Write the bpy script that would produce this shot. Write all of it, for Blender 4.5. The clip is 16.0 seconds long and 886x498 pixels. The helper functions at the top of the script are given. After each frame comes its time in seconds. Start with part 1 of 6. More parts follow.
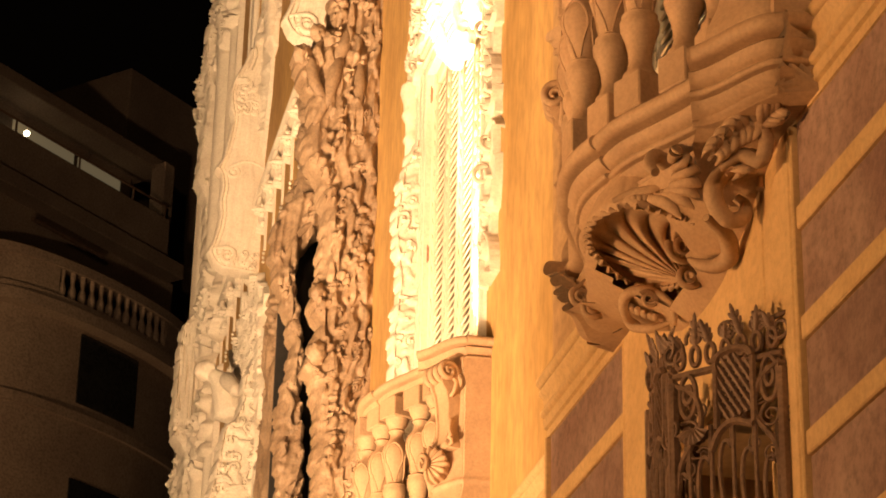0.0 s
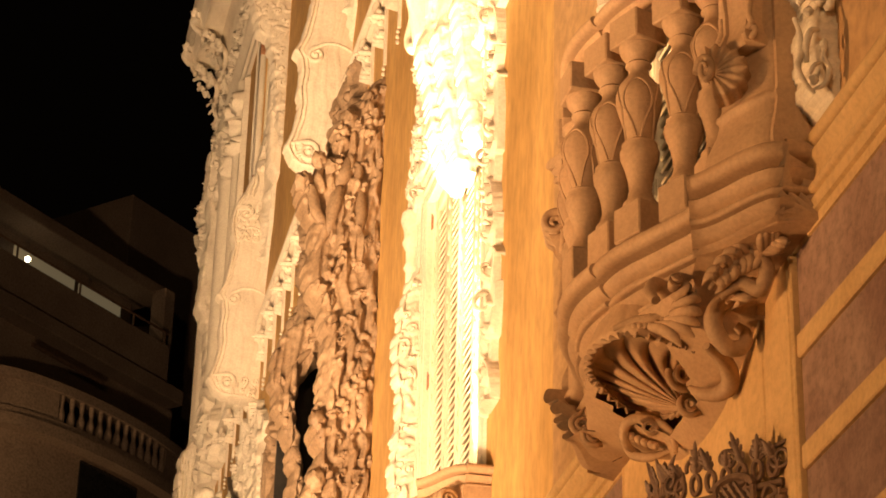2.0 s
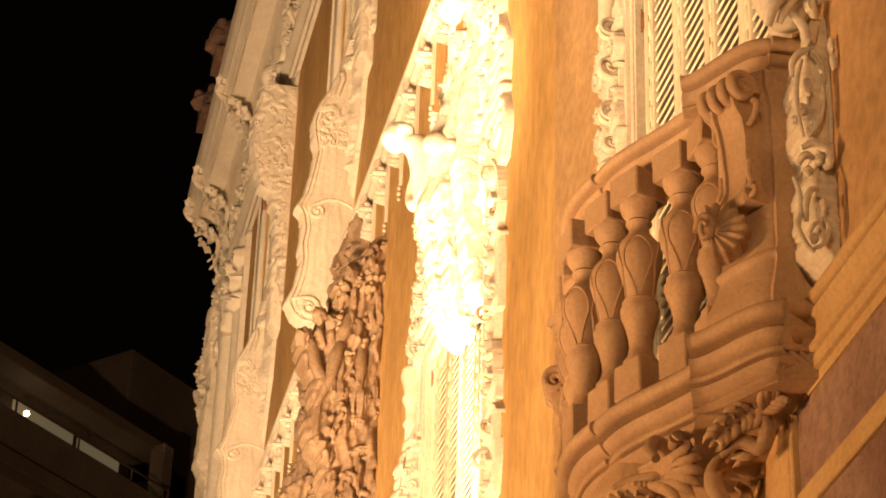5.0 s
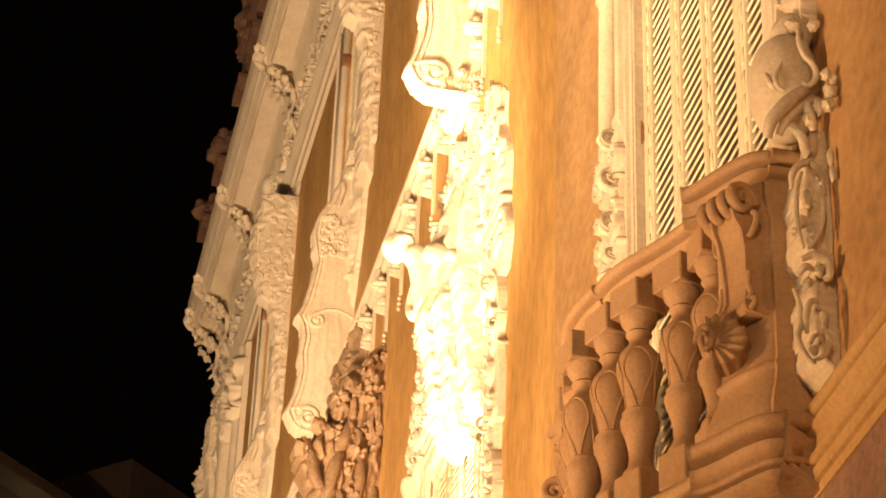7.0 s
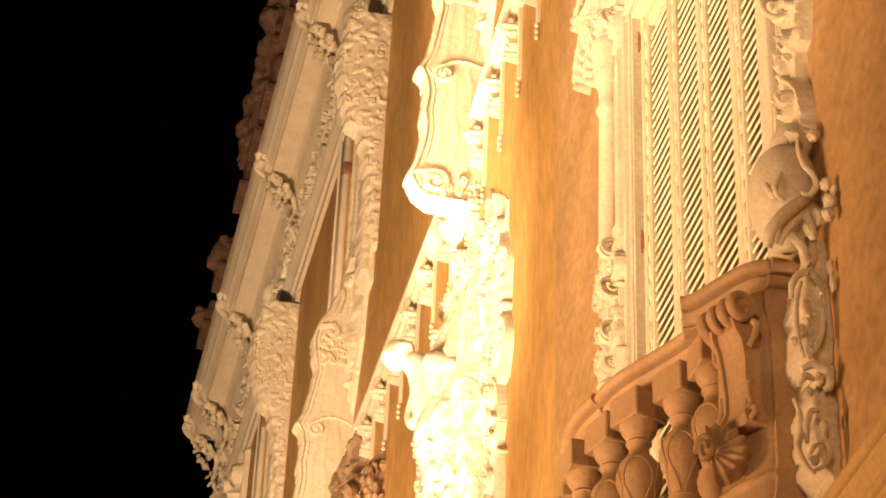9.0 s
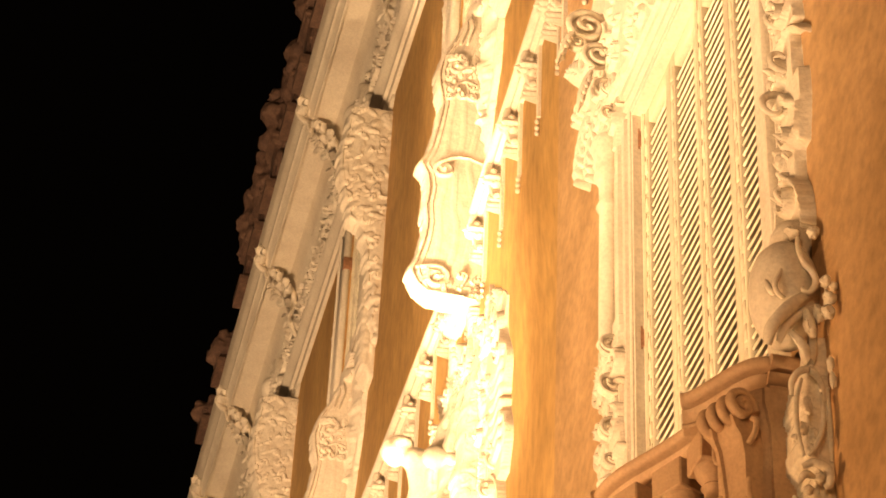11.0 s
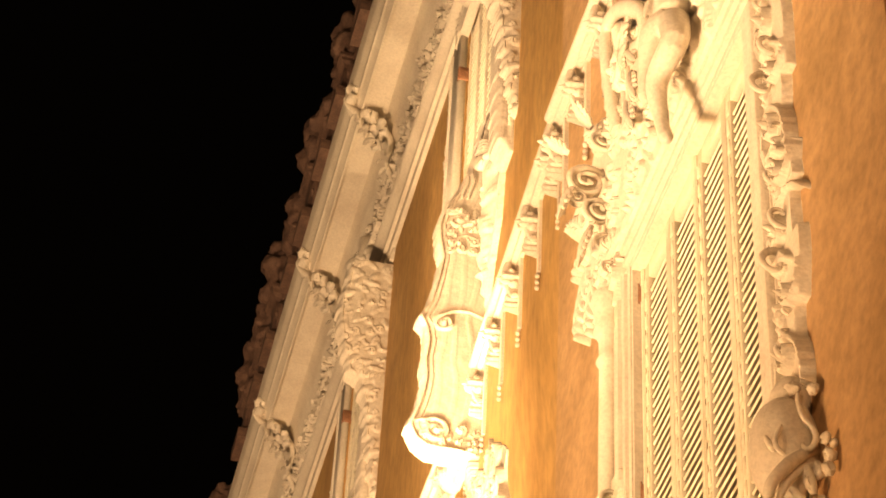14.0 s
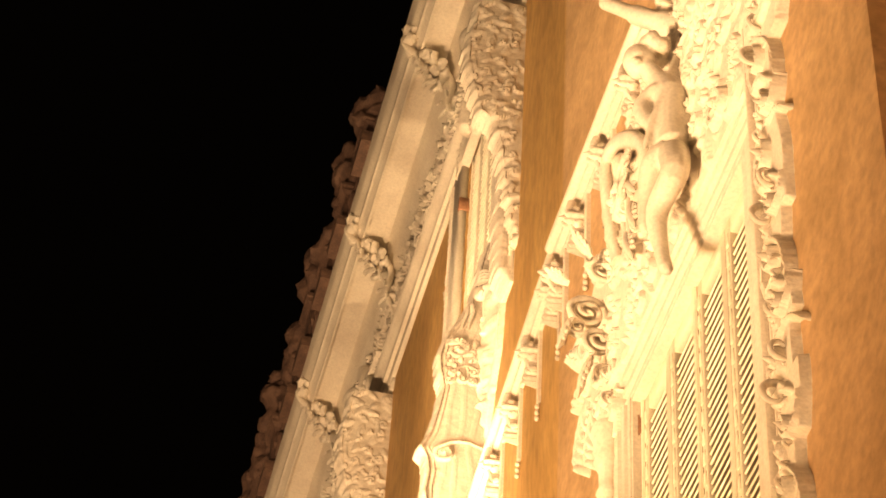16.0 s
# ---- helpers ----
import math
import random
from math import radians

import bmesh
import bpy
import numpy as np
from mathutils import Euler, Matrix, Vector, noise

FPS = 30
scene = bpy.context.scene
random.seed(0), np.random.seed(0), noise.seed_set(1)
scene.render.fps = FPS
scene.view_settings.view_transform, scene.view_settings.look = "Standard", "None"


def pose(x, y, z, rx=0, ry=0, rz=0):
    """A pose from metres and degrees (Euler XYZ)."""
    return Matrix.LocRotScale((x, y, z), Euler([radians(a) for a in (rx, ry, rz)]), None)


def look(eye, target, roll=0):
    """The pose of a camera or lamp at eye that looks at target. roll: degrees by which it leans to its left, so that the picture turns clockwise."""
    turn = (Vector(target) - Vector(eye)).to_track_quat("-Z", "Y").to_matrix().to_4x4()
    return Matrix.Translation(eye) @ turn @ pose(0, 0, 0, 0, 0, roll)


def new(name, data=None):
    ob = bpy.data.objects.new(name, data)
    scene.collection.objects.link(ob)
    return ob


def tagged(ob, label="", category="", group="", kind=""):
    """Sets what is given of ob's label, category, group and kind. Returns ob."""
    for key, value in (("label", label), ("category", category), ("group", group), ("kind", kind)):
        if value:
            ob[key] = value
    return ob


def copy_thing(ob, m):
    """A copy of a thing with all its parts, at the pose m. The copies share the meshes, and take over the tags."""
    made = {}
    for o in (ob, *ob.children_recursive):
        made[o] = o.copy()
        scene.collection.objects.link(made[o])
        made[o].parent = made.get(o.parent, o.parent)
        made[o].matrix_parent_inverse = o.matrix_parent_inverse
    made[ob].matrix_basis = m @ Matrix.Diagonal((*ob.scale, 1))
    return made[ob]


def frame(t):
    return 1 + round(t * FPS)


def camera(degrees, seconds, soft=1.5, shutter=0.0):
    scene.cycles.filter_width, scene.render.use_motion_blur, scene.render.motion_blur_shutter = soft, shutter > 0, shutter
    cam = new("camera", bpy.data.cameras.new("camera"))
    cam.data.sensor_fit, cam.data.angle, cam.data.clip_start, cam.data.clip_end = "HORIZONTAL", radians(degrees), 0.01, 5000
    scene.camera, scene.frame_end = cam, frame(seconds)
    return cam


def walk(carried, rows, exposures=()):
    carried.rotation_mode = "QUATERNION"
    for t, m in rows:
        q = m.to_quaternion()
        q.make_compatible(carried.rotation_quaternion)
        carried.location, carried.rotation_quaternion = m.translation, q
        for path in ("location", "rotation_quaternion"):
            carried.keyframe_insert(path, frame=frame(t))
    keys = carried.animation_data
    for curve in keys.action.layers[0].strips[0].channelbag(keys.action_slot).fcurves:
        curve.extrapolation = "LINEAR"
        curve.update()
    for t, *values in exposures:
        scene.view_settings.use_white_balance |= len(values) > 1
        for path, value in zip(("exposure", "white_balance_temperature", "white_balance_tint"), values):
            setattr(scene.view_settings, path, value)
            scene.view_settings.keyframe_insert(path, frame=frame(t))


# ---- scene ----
cam = camera(20.86, 16.0, soft=1.8)
EYE = 1.6
# seconds, pitch, roll, yaw: the camera turns upwards on its stand
ROWS = [
    (0.0, 24.020, -1.135, -12.424),
    (0.5, 24.779, -1.185, -12.445),
    (1.0, 25.556, -1.235, -12.466),
    (1.5, 26.265, -1.284, -12.489),
    (2.0, 27.052, -1.334, -12.512),
    (2.5, 27.747, -1.384, -12.536),
    (3.0, 28.367, -1.434, -12.561),
    (3.5, 28.967, -1.484, -12.587),
    (4.0, 29.578, -1.534, -12.614),
    (6.5, 32.713, -1.785, -12.763),
    (7.0, 33.408, -1.835, -12.795),
    (7.5, 34.021, -1.885, -12.829),
    (8.0, 34.673, -1.935, -12.863),
    (8.5, 35.320, -1.986, -12.898),
    (9.0, 35.982, -2.036, -12.934),
    (11.5, 38.834, -2.289, -13.129),
    (12.0, 39.433, -2.339, -13.170),
    (12.5, 39.990, -2.390, -13.213),
    (13.0, 40.552, -2.440, -13.256),
    (13.5, 41.210, -2.491, -13.301),
    (14.0, 41.925, -2.542, -13.346),
    (14.5, 42.664, -2.593, -13.392),
    (15.0, 43.461, -2.644, -13.439),
    (15.5, 44.199, -2.694, -13.487),
    (16.0, 45.028, -2.745, -13.536),
]
walk(cam, [(t, pose(0, 0, EYE, 90 + pitch, roll, yaw)) for t, pitch, roll, yaw in ROWS])

# ---- light: night, floodlit facade ----
scene.view_settings.exposure = 0.0
world = bpy.data.worlds.new("night")
scene.world = world
world.use_nodes = True
world.node_tree.nodes["Background"].inputs[0].default_value = (0.35, 0.22, 0.14, 1)
world.node_tree.nodes["Background"].inputs[1].default_value = 0.0025


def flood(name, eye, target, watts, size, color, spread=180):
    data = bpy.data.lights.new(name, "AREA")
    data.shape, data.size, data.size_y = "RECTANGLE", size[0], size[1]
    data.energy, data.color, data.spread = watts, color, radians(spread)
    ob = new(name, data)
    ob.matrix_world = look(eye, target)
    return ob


WARM, AMBER, DEEP = (1.0, 0.655, 0.335), (1.0, 0.58, 0.27), (1.0, 0.50, 0.19)
flood("flood_balcony_far", (2.03, 9.28, 5.245), (2.03, 9.80, 9.2), 98, (0.6, 0.03), WARM, 52)
# Added unseen spot, only there to brighten the upper window's console.
flood("flood_street_console", (-1.6, 6.6, 0.5), (1.85, 9.5, 9.0), 42, (0.2, 0.2), WARM, 15)
flood("flood_street_near", (-5.0, 4.3, 0.4), (1.9, 6.1, 9.1), 182, (2.0, 2.0), (1.0, 0.65, 0.35), 38)
flood("flood_street_far", (-3.6, 5.4, 0.4), (2.0, 14.5, 8.5), 520, (0.8, 0.8), (1.0, 0.62, 0.33), 66)
# Added unseen lamp behind the camera, brightens faces turned towards it.
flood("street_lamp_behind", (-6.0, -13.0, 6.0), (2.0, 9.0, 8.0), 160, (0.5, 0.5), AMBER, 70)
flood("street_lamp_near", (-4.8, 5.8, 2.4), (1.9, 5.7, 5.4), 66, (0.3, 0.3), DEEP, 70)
# Two more added unseen lamps, lifting the far balcony and the distant building.
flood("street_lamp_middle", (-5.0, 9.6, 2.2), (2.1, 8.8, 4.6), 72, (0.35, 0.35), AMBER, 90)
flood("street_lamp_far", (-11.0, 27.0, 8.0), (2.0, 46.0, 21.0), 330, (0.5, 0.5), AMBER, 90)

# ---- materials ----
def material(name, color, color2, rough=0.75, scale=3.0, bump=0.25, fine=60.0, metal=0.0, stretch=(1, 1, 1), dark=0.55, spots=0.0):
    """Two colours mixed by a large noise, a fine grain, stains and a bump of both."""
    m = bpy.data.materials.new(name)
    m.use_nodes = True
    nt = m.node_tree
    n, l = nt.nodes, nt.links
    p = n["Principled BSDF"]
    p.inputs["Roughness"].default_value, p.inputs["Metallic"].default_value = rough, metal
    co = n.new("ShaderNodeTexCoord")
    mp = n.new("ShaderNodeMapping")
    mp.inputs["Scale"].default_value = stretch
    l.new(co.outputs["Object"], mp.inputs["Vector"])
    big, small = n.new("ShaderNodeTexNoise"), n.new("ShaderNodeTexNoise")
    for tex, s, d, r in ((big, scale, 6, 0.6), (small, fine, 4, 0.65)):
        tex.inputs["Scale"].default_value, tex.inputs["Detail"].default_value, tex.inputs["Roughness"].default_value = s, d, r
        l.new(mp.outputs[0], tex.inputs["Vector"])
    ramp = n.new("ShaderNodeValToRGB")
    ramp.color_ramp.elements[0].position, ramp.color_ramp.elements[1].position = 0.36, 0.64
    ramp.color_ramp.elements[0].color, ramp.color_ramp.elements[1].color = (*color, 1), (*color2, 1)
    l.new(big.outputs[0], ramp.inputs[0])
    grain = n.new("ShaderNodeMapRange")
    grain.inputs[1].default_value, grain.inputs[2].default_value = 0.3, 0.6
    grain.inputs[3].default_value, grain.inputs[4].default_value = dark, 1.0
    l.new(small.outputs[0], grain.inputs[0])
    mix = n.new("ShaderNodeMix")
    mix.data_type, mix.blend_type = "RGBA", "MULTIPLY"
    mix.inputs[0].default_value = 1.0
    l.new(ramp.outputs[0], mix.inputs[6])
    l.new(grain.outputs[0], mix.inputs[7])
    info = n.new("ShaderNodeObjectInfo")
    vary = n.new("ShaderNodeMapRange")
    vary.inputs[3].default_value, vary.inputs[4].default_value = 0.9, 1.06
    l.new(info.outputs["Random"], vary.inputs[0])
    mix2 = n.new("ShaderNodeMix")
    mix2.data_type, mix2.blend_type = "RGBA", "MULTIPLY"
    mix2.inputs[0].default_value = 1.0
    l.new(mix.outputs[2], mix2.inputs[6])
    l.new(vary.outputs[0], mix2.inputs[7])
    l.new(mix2.outputs[2], p.inputs["Base Color"])
    add = n.new("ShaderNodeMath")
    add.operation = "MULTIPLY_ADD"
    add.inputs[1].default_value = 0.35
    l.new(small.outputs[0], add.inputs[0])
    l.new(big.outputs[0], add.inputs[2])
    bp = n.new("ShaderNodeBump")
    bp.inputs["Strength"].default_value, bp.inputs["Distance"].default_value = bump, 0.02
    l.new(add.outputs[0], bp.inputs["Height"])
    l.new(bp.outputs[0], p.inputs["Normal"])
    return m


STUCCO = material("pale_stucco", (0.70, 0.62, 0.50), (0.80, 0.73, 0.60), 0.7, 4, 0.3, 70, dark=0.8)
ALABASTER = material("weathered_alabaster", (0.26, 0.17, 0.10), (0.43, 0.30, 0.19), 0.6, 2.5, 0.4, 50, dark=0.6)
STONE = material("tan_balcony_stone", (0.44, 0.28, 0.16), (0.54, 0.36, 0.21), 0.7, 5, 0.25, 90, dark=0.8)
OCHRE = material("ochre_painted_plaster", (0.48, 0.275, 0.085), (0.68, 0.42, 0.15), 0.75, 1.8, 0.35, 18, stretch=(1, 1, 0.35), dark=0.66)
DULL = material("mottled_ochre_plaster", (0.43, 0.265, 0.12), (0.58, 0.37, 0.185), 0.8, 3.0, 0.4, 22, dark=0.7)
MARBLE = material("rose_marble", (0.27, 0.16, 0.13), (0.40, 0.27, 0.22), 0.5, 3.5, 0.1, 40, dark=0.55)
BAND = material("ochre_stone_band", (0.58, 0.38, 0.17), (0.70, 0.48, 0.23), 0.7, 3, 0.2, 50, dark=0.8)
SHUTTER = material("cream_shutter_paint", (0.72, 0.66, 0.50), (0.80, 0.74, 0.58), 0.5, 4, 0.1, 60, dark=0.88)
IRON = material("dark_wrought_iron", (0.17, 0.10, 0.065), (0.27, 0.17, 0.11), 0.5, 8, 0.3, 80, metal=0.1)
HINGE = material("rusted_hinge", (0.30, 0.14, 0.07), (0.40, 0.20, 0.10), 0.7, 20, 0.3, 80)
# Near-black colour that paints the shade inside rooms and doorway.
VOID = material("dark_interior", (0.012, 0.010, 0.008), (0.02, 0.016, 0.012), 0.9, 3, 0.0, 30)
TERRACOTTA = material("weathered_terracotta", (0.10, 0.055, 0.04), (0.19, 0.11, 0.075), 0.85, 6, 0.6, 60)
FAR = material("dim_render", (0.28, 0.20, 0.15), (0.36, 0.27, 0.20), 0.85, 0.8, 0.1, 20)
GLASS = material("dark_window", (0.02, 0.02, 0.02), (0.03, 0.03, 0.03), 0.15, 1, 0.0, 10)
PAVING = material("street_paving", (0.16, 0.13, 0.11), (0.22, 0.18, 0.15), 0.8, 0.8, 0.2, 20)


def lamp_material(name, color, strength):
    m = bpy.data.materials.new(name)
    m.use_nodes = True
    p = m.node_tree.nodes["Principled BSDF"]
    p.inputs["Emission Color"].default_value, p.inputs["Emission Strength"].default_value = (*color, 1), strength
    p.inputs["Base Color"].default_value = (*color, 1)
    return m


ROOM = lamp_material("lit_room", (0.8, 0.62, 0.34), 0.12)
BULB = lamp_material("lamp_glow", (1.0, 0.8, 0.5), 8.0)


# ---- mesh helpers. On a wall: x runs along it, y stands out from it, z is up ----
NX, FX = 1.9, 2.11      # the near and the far stretch of the facade


def on_wall(y, z=0.0, wx=FX):
    return pose(wx, y, z, 0, 0, 90)


def thing(name, m, label, category, group="", kind=""):
    ob = new(name)
    ob.empty_display_size = 0.1
    ob.matrix_basis = m
    return tagged(ob, label, category, group, kind)


def finish(bm, name, mat, smooth=True):
    bmesh.ops.recalc_face_normals(bm, faces=bm.faces)
    me = bpy.data.meshes.new(name)
    bm.to_mesh(me)
    bm.free()
    me.materials.append(mat)
    if smooth:
        for f in me.polygons:
            f.use_smooth = True
        me.set_sharp_from_angle(angle=radians(58))
    return me


def part(name, bm, mat, parent, label="", smooth=True, m=None):
    ob = new(name, finish(bm, name, mat, smooth))
    ob.parent = parent
    if m is not None:
        ob.matrix_basis = m
    if label:
        ob["label"] = label
    return ob


def again(ob, m, parent=None):
    """Another object on the same mesh."""
    o = new(ob.name.split(".")[0], ob.data)
    o.parent = parent or ob.parent
    o.matrix_basis = m
    return o


def solid(name, bm, mat, m, label, category, group="", kind="", smooth=True):
    ob = new(name, finish(bm, name, mat, smooth))
    ob.matrix_basis = m
    return tagged(ob, label, category, group, kind)


def box(bm, x0, x1, y0, y1, z0, z1, bevel=0.0):
    r = bmesh.ops.create_cube(bm, size=1, matrix=Matrix.LocRotScale(((x0 + x1) / 2, (y0 + y1) / 2, (z0 + z1) / 2), None, (abs(x1 - x0), abs(y1 - y0), abs(z1 - z0))))
    if bevel:
        es = list({e for v in r["verts"] for e in v.link_edges})
        bmesh.ops.bevel(bm, geom=es, offset=bevel, segments=1, affect="EDGES", profile=0.5)
    return bm


def skin(bm, rings, close=True, caps=True):
    """Joins rings of points into a skin."""
    vs = [[bm.verts.new(p) for p in r] for r in rings]
    n = len(vs[0])
    for a, b in zip(vs, vs[1:]):
        for i in range(n if close else n - 1):
            j = (i + 1) % n
            bm.faces.new((a[i], a[j], b[j], b[i]))
    if caps and close:
        bm.faces.new(vs[0][::-1])
        bm.faces.new(vs[-1])
    return bm


def lathe(bm, profile, seg=20, at=(0, 0, 0)):
    rings = [[(at[0] + r * math.cos(2 * math.pi * k / seg), at[1] + r * math.sin(2 * math.pi * k / seg), at[2] + z) for k in range(seg)] for r, z in profile]
    return skin(bm, rings)


def sweep(bm, path, profile, caps=True):
    """A moulding: profile of (out, z) carried along a path of (x, y) on the plan, out to its left side as it runs."""
    rings = []
    n = len(path)
    for i, p in enumerate(path):
        a, b = Vector(path[max(i - 1, 0)]), Vector(path[min(i + 1, n - 1)])
        d1 = (Vector(p) - a).normalized() if i else (b - Vector(p)).normalized()
        d2 = (b - Vector(p)).normalized() if i < n - 1 else d1
        t = (d1 + d2).normalized()
        nrm = Vector((-t.y, t.x))
        k = 1 / max(0.45, nrm.dot(Vector((-d1.y, d1.x))))
        rings.append([(p[0] + nrm.x * o * k, p[1] + nrm.y * o * k, z) for o, z in profile])
    return skin(bm, rings, True, caps)


def smooth_path(pts, n=8):
    """Catmull-Rom through the points."""
    out = []
    P = [Vector(p) for p in pts]
    P = [P[0] * 2 - P[1]] + P + [P[-1] * 2 - P[-2]]
    for i in range(1, len(P) - 2):
        a, b, c, d = P[i - 1:i + 3]
        for k in range(n):
            t = k / n
            out.append(0.5 * ((2 * b) + (c - a) * t + (2 * a - 5 * b + 4 * c - d) * t * t + (3 * b - a - 3 * c + d) * t ** 3))
    out.append(P[-2])
    return out


def tube(bm, pts, radii, seg=8, flat=1.0, up=(0, 1, 0)):
    """A tapered round or flattened strand along points."""
    rings = []
    pts = [Vector(p) for p in pts]
    for i, p in enumerate(pts):
        t = (pts[min(i + 1, len(pts) - 1)] - pts[max(i - 1, 0)])
        t = t.normalized() if t.length > 1e-9 else Vector((0, 0, 1))
        u = Vector(up) - t * Vector(up).dot(t)
        u = u.normalized() if u.length > 1e-3 else t.orthogonal().normalized()
        s = t.cross(u)
        r = radii[i] if hasattr(radii, "__len__") else radii
        rings.append([p + u * (r * flat * math.sin(2 * math.pi * k / seg)) + s * (r * math.cos(2 * math.pi * k / seg)) for k in range(seg)])
    return skin(bm, rings)


def scroll(bm, x, z, r, turns=1.4, start=0.0, hand=1, y=0.03, thick=0.25, tail=0.0, tail_dir=0.0, relief=1.0):
    """A volute in the wall's plane: it winds in to x, z and may have a tail running off from its outer end."""
    pts, rad = [], []
    n = int(18 * turns)
    for k in range(n + 1):
        f = k / n
        a = start + hand * 2 * math.pi * turns * f
        q = r * (0.18 + 0.82 * (1 - f) ** 0.85)
        pts.append(Vector((x + q * math.cos(a), y + relief * r * 0.35 * f, z + q * math.sin(a))))
        rad.append(r * thick * (1 - 0.55 * f))
    rad[-1] = r * 0.2
    if tail:
        p0 = pts[0]
        d = Vector((math.sin(start) * hand, 0, -math.cos(start) * hand))
        e = Vector((math.cos(tail_dir), 0, math.sin(tail_dir)))
        lead = []
        m = 8
        for k in range(m):
            f = 1 - k / m
            lead.append(p0 + d * tail * f * 0.55 + e * tail * f * f * 0.6)
        pts = lead + pts
        rad = [r * thick * (0.35 + 0.65 * k / m) for k in range(m)] + rad
    tube(bm, pts, rad, 8, 0.9)
    return bm


def leaf(bm, base, tip, width, lift=0.08, lobes=4, curl=0.06, thick=0.012):
    """A carved acanthus leaf: rounded fingers branching off a rib that curls out at its end."""
    a, b = Vector(base), Vector(tip)
    axis = b - a
    length = axis.length
    t = axis.normalized()
    out = Vector((0, 1, 0)) - t * t.y
    out = out.normalized() if out.length > 1e-3 else t.orthogonal().normalized()
    side = t.cross(out)
    rib = [a + axis * f + out * (lift * math.sin(math.pi * f * 0.8) + curl * max(0.0, f - 0.6) ** 2 * 3) for f in (0, 0.25, 0.5, 0.75, 0.92, 1.0)]
    r = width * 0.23
    tube(bm, rib, [r * 0.9, r * 1.1, r, r * 0.85, r * 0.6, r * 0.2], 6, 0.8)
    n = max(2, lobes - 1)
    for j in range(n):
        f = 0.12 + 0.62 * j / n
        p = a + axis * f + out * lift * math.sin(math.pi * f * 0.8) * 0.8
        w = width * (0.55 + 0.25 * math.sin(math.pi * (j + 0.6) / n))
        for q in (-1, 1):
            e1 = p + side * q * w * 0.38 + t * length * 0.12 - out * width * 0.03
            e2 = p + side * q * w * 0.58 + t * length * 0.22 + out * width * 0.02
            tube(bm, [p - out * r * 0.4, e1, e2], [r * 0.75, r * 0.85, r * 0.4], 6, 0.8)
    return bm


def blob(bm, c, r, seed=0.0, rough=0.2, sub=2, freq=2.5):
    """A rounded lump, roughened by noise; r may be three half-widths."""
    r = r if hasattr(r, "__len__") else (r, r, r)
    res = bmesh.ops.create_icosphere(bm, subdivisions=sub, radius=1)
    for v in res["verts"]:
        k = 1 + rough * noise.noise(v.co * freq * 0.6 + Vector((seed, seed * 1.7, -seed))) + rough * 0.5 * noise.noise(v.co * freq * 1.6 + Vector((seed, 3, seed)))
        v.co = Vector((c[0] + v.co.x * r[0] * k, c[1] + v.co.y * r[1] * k, c[2] + v.co.z * r[2] * k))
    return bm


def limb(bm, pts, radii, seg=9):
    """A rounded limb through points."""
    ps = smooth_path(pts, 5)
    n = len(ps)
    rr = list(np.interp(np.linspace(0, len(radii) - 1, n), range(len(radii)), radii))
    rr[0] *= 0.5
    rr[-1] *= 0.5
    return tube(bm, ps, rr, seg)


def shell(bm, c, r, ribs=9, up=1, depth=0.1, spread=2.6):
    """A scallop shell: ribs fanning out from a hinge."""
    n = ribs * 4
    rings = []
    for j in range(7):
        q = 0.12 + 0.88 * j / 6
        row = []
        for i in range(n + 1):
            a = -spread / 2 + spread * i / n
            wv = math.cos(2 * math.pi * i / n * ribs)
            rr = r * q * (1 + 0.035 * wv * (q > 0.9))
            row.append((c[0] + rr * math.sin(a), c[1] + depth * (0.25 + math.sin(math.pi * q * 0.75)) + 0.05 * r * wv * q, c[2] + up * rr * math.cos(a)))
        rings.append(row)
    back = [(p[0], c[1] - 0.01, p[2]) for p in rings[-1]]
    skin(bm, rings + [back], False)
    return bm


def slab(bm, outline, y0, y1, bulge=0.0, inset=0.02):
    """A plate with an outline of (x, z), rounded at its front edge."""
    cx = sum(p[0] for p in outline) / len(outline)
    cz = sum(p[1] for p in outline) / len(outline)
    def ring(k, y):
        return [(cx + (p[0] - cx) * k, y, cz + (p[1] - cz) * k) for p in outline]
    rings = [ring(1, y0), ring(1, y1 - inset), ring(0.985, y1), ring(0.7, y1 + bulge * 0.6), ring(0.35, y1 + bulge * 0.9), ring(0.02, y1 + bulge)]
    return skin(bm, rings)


def rolls(items, z_in):
    """A moulding's profile made of round rolls (out, z, radius) between fillets, closed at the back line out = z_in."""
    pts = [(z_in, items[0][1] - items[0][2] - 0.004)]
    for o, z, r in items:
        for k in range(7):
            a = radians(-100 + 200 * k / 6)
            pts.append((o + r * math.cos(a), z + r * math.sin(a)))
    pts.append((z_in, items[-1][1] + items[-1][2] + 0.002))
    return pts


def fused(ob, size=0.014):
    """Melts the lumps of a carved figure into one skin."""
    mod = ob.modifiers.new("fuse", "REMESH")
    mod.mode, mod.voxel_size, mod.use_smooth_shade = "VOXEL", size, True
    return ob


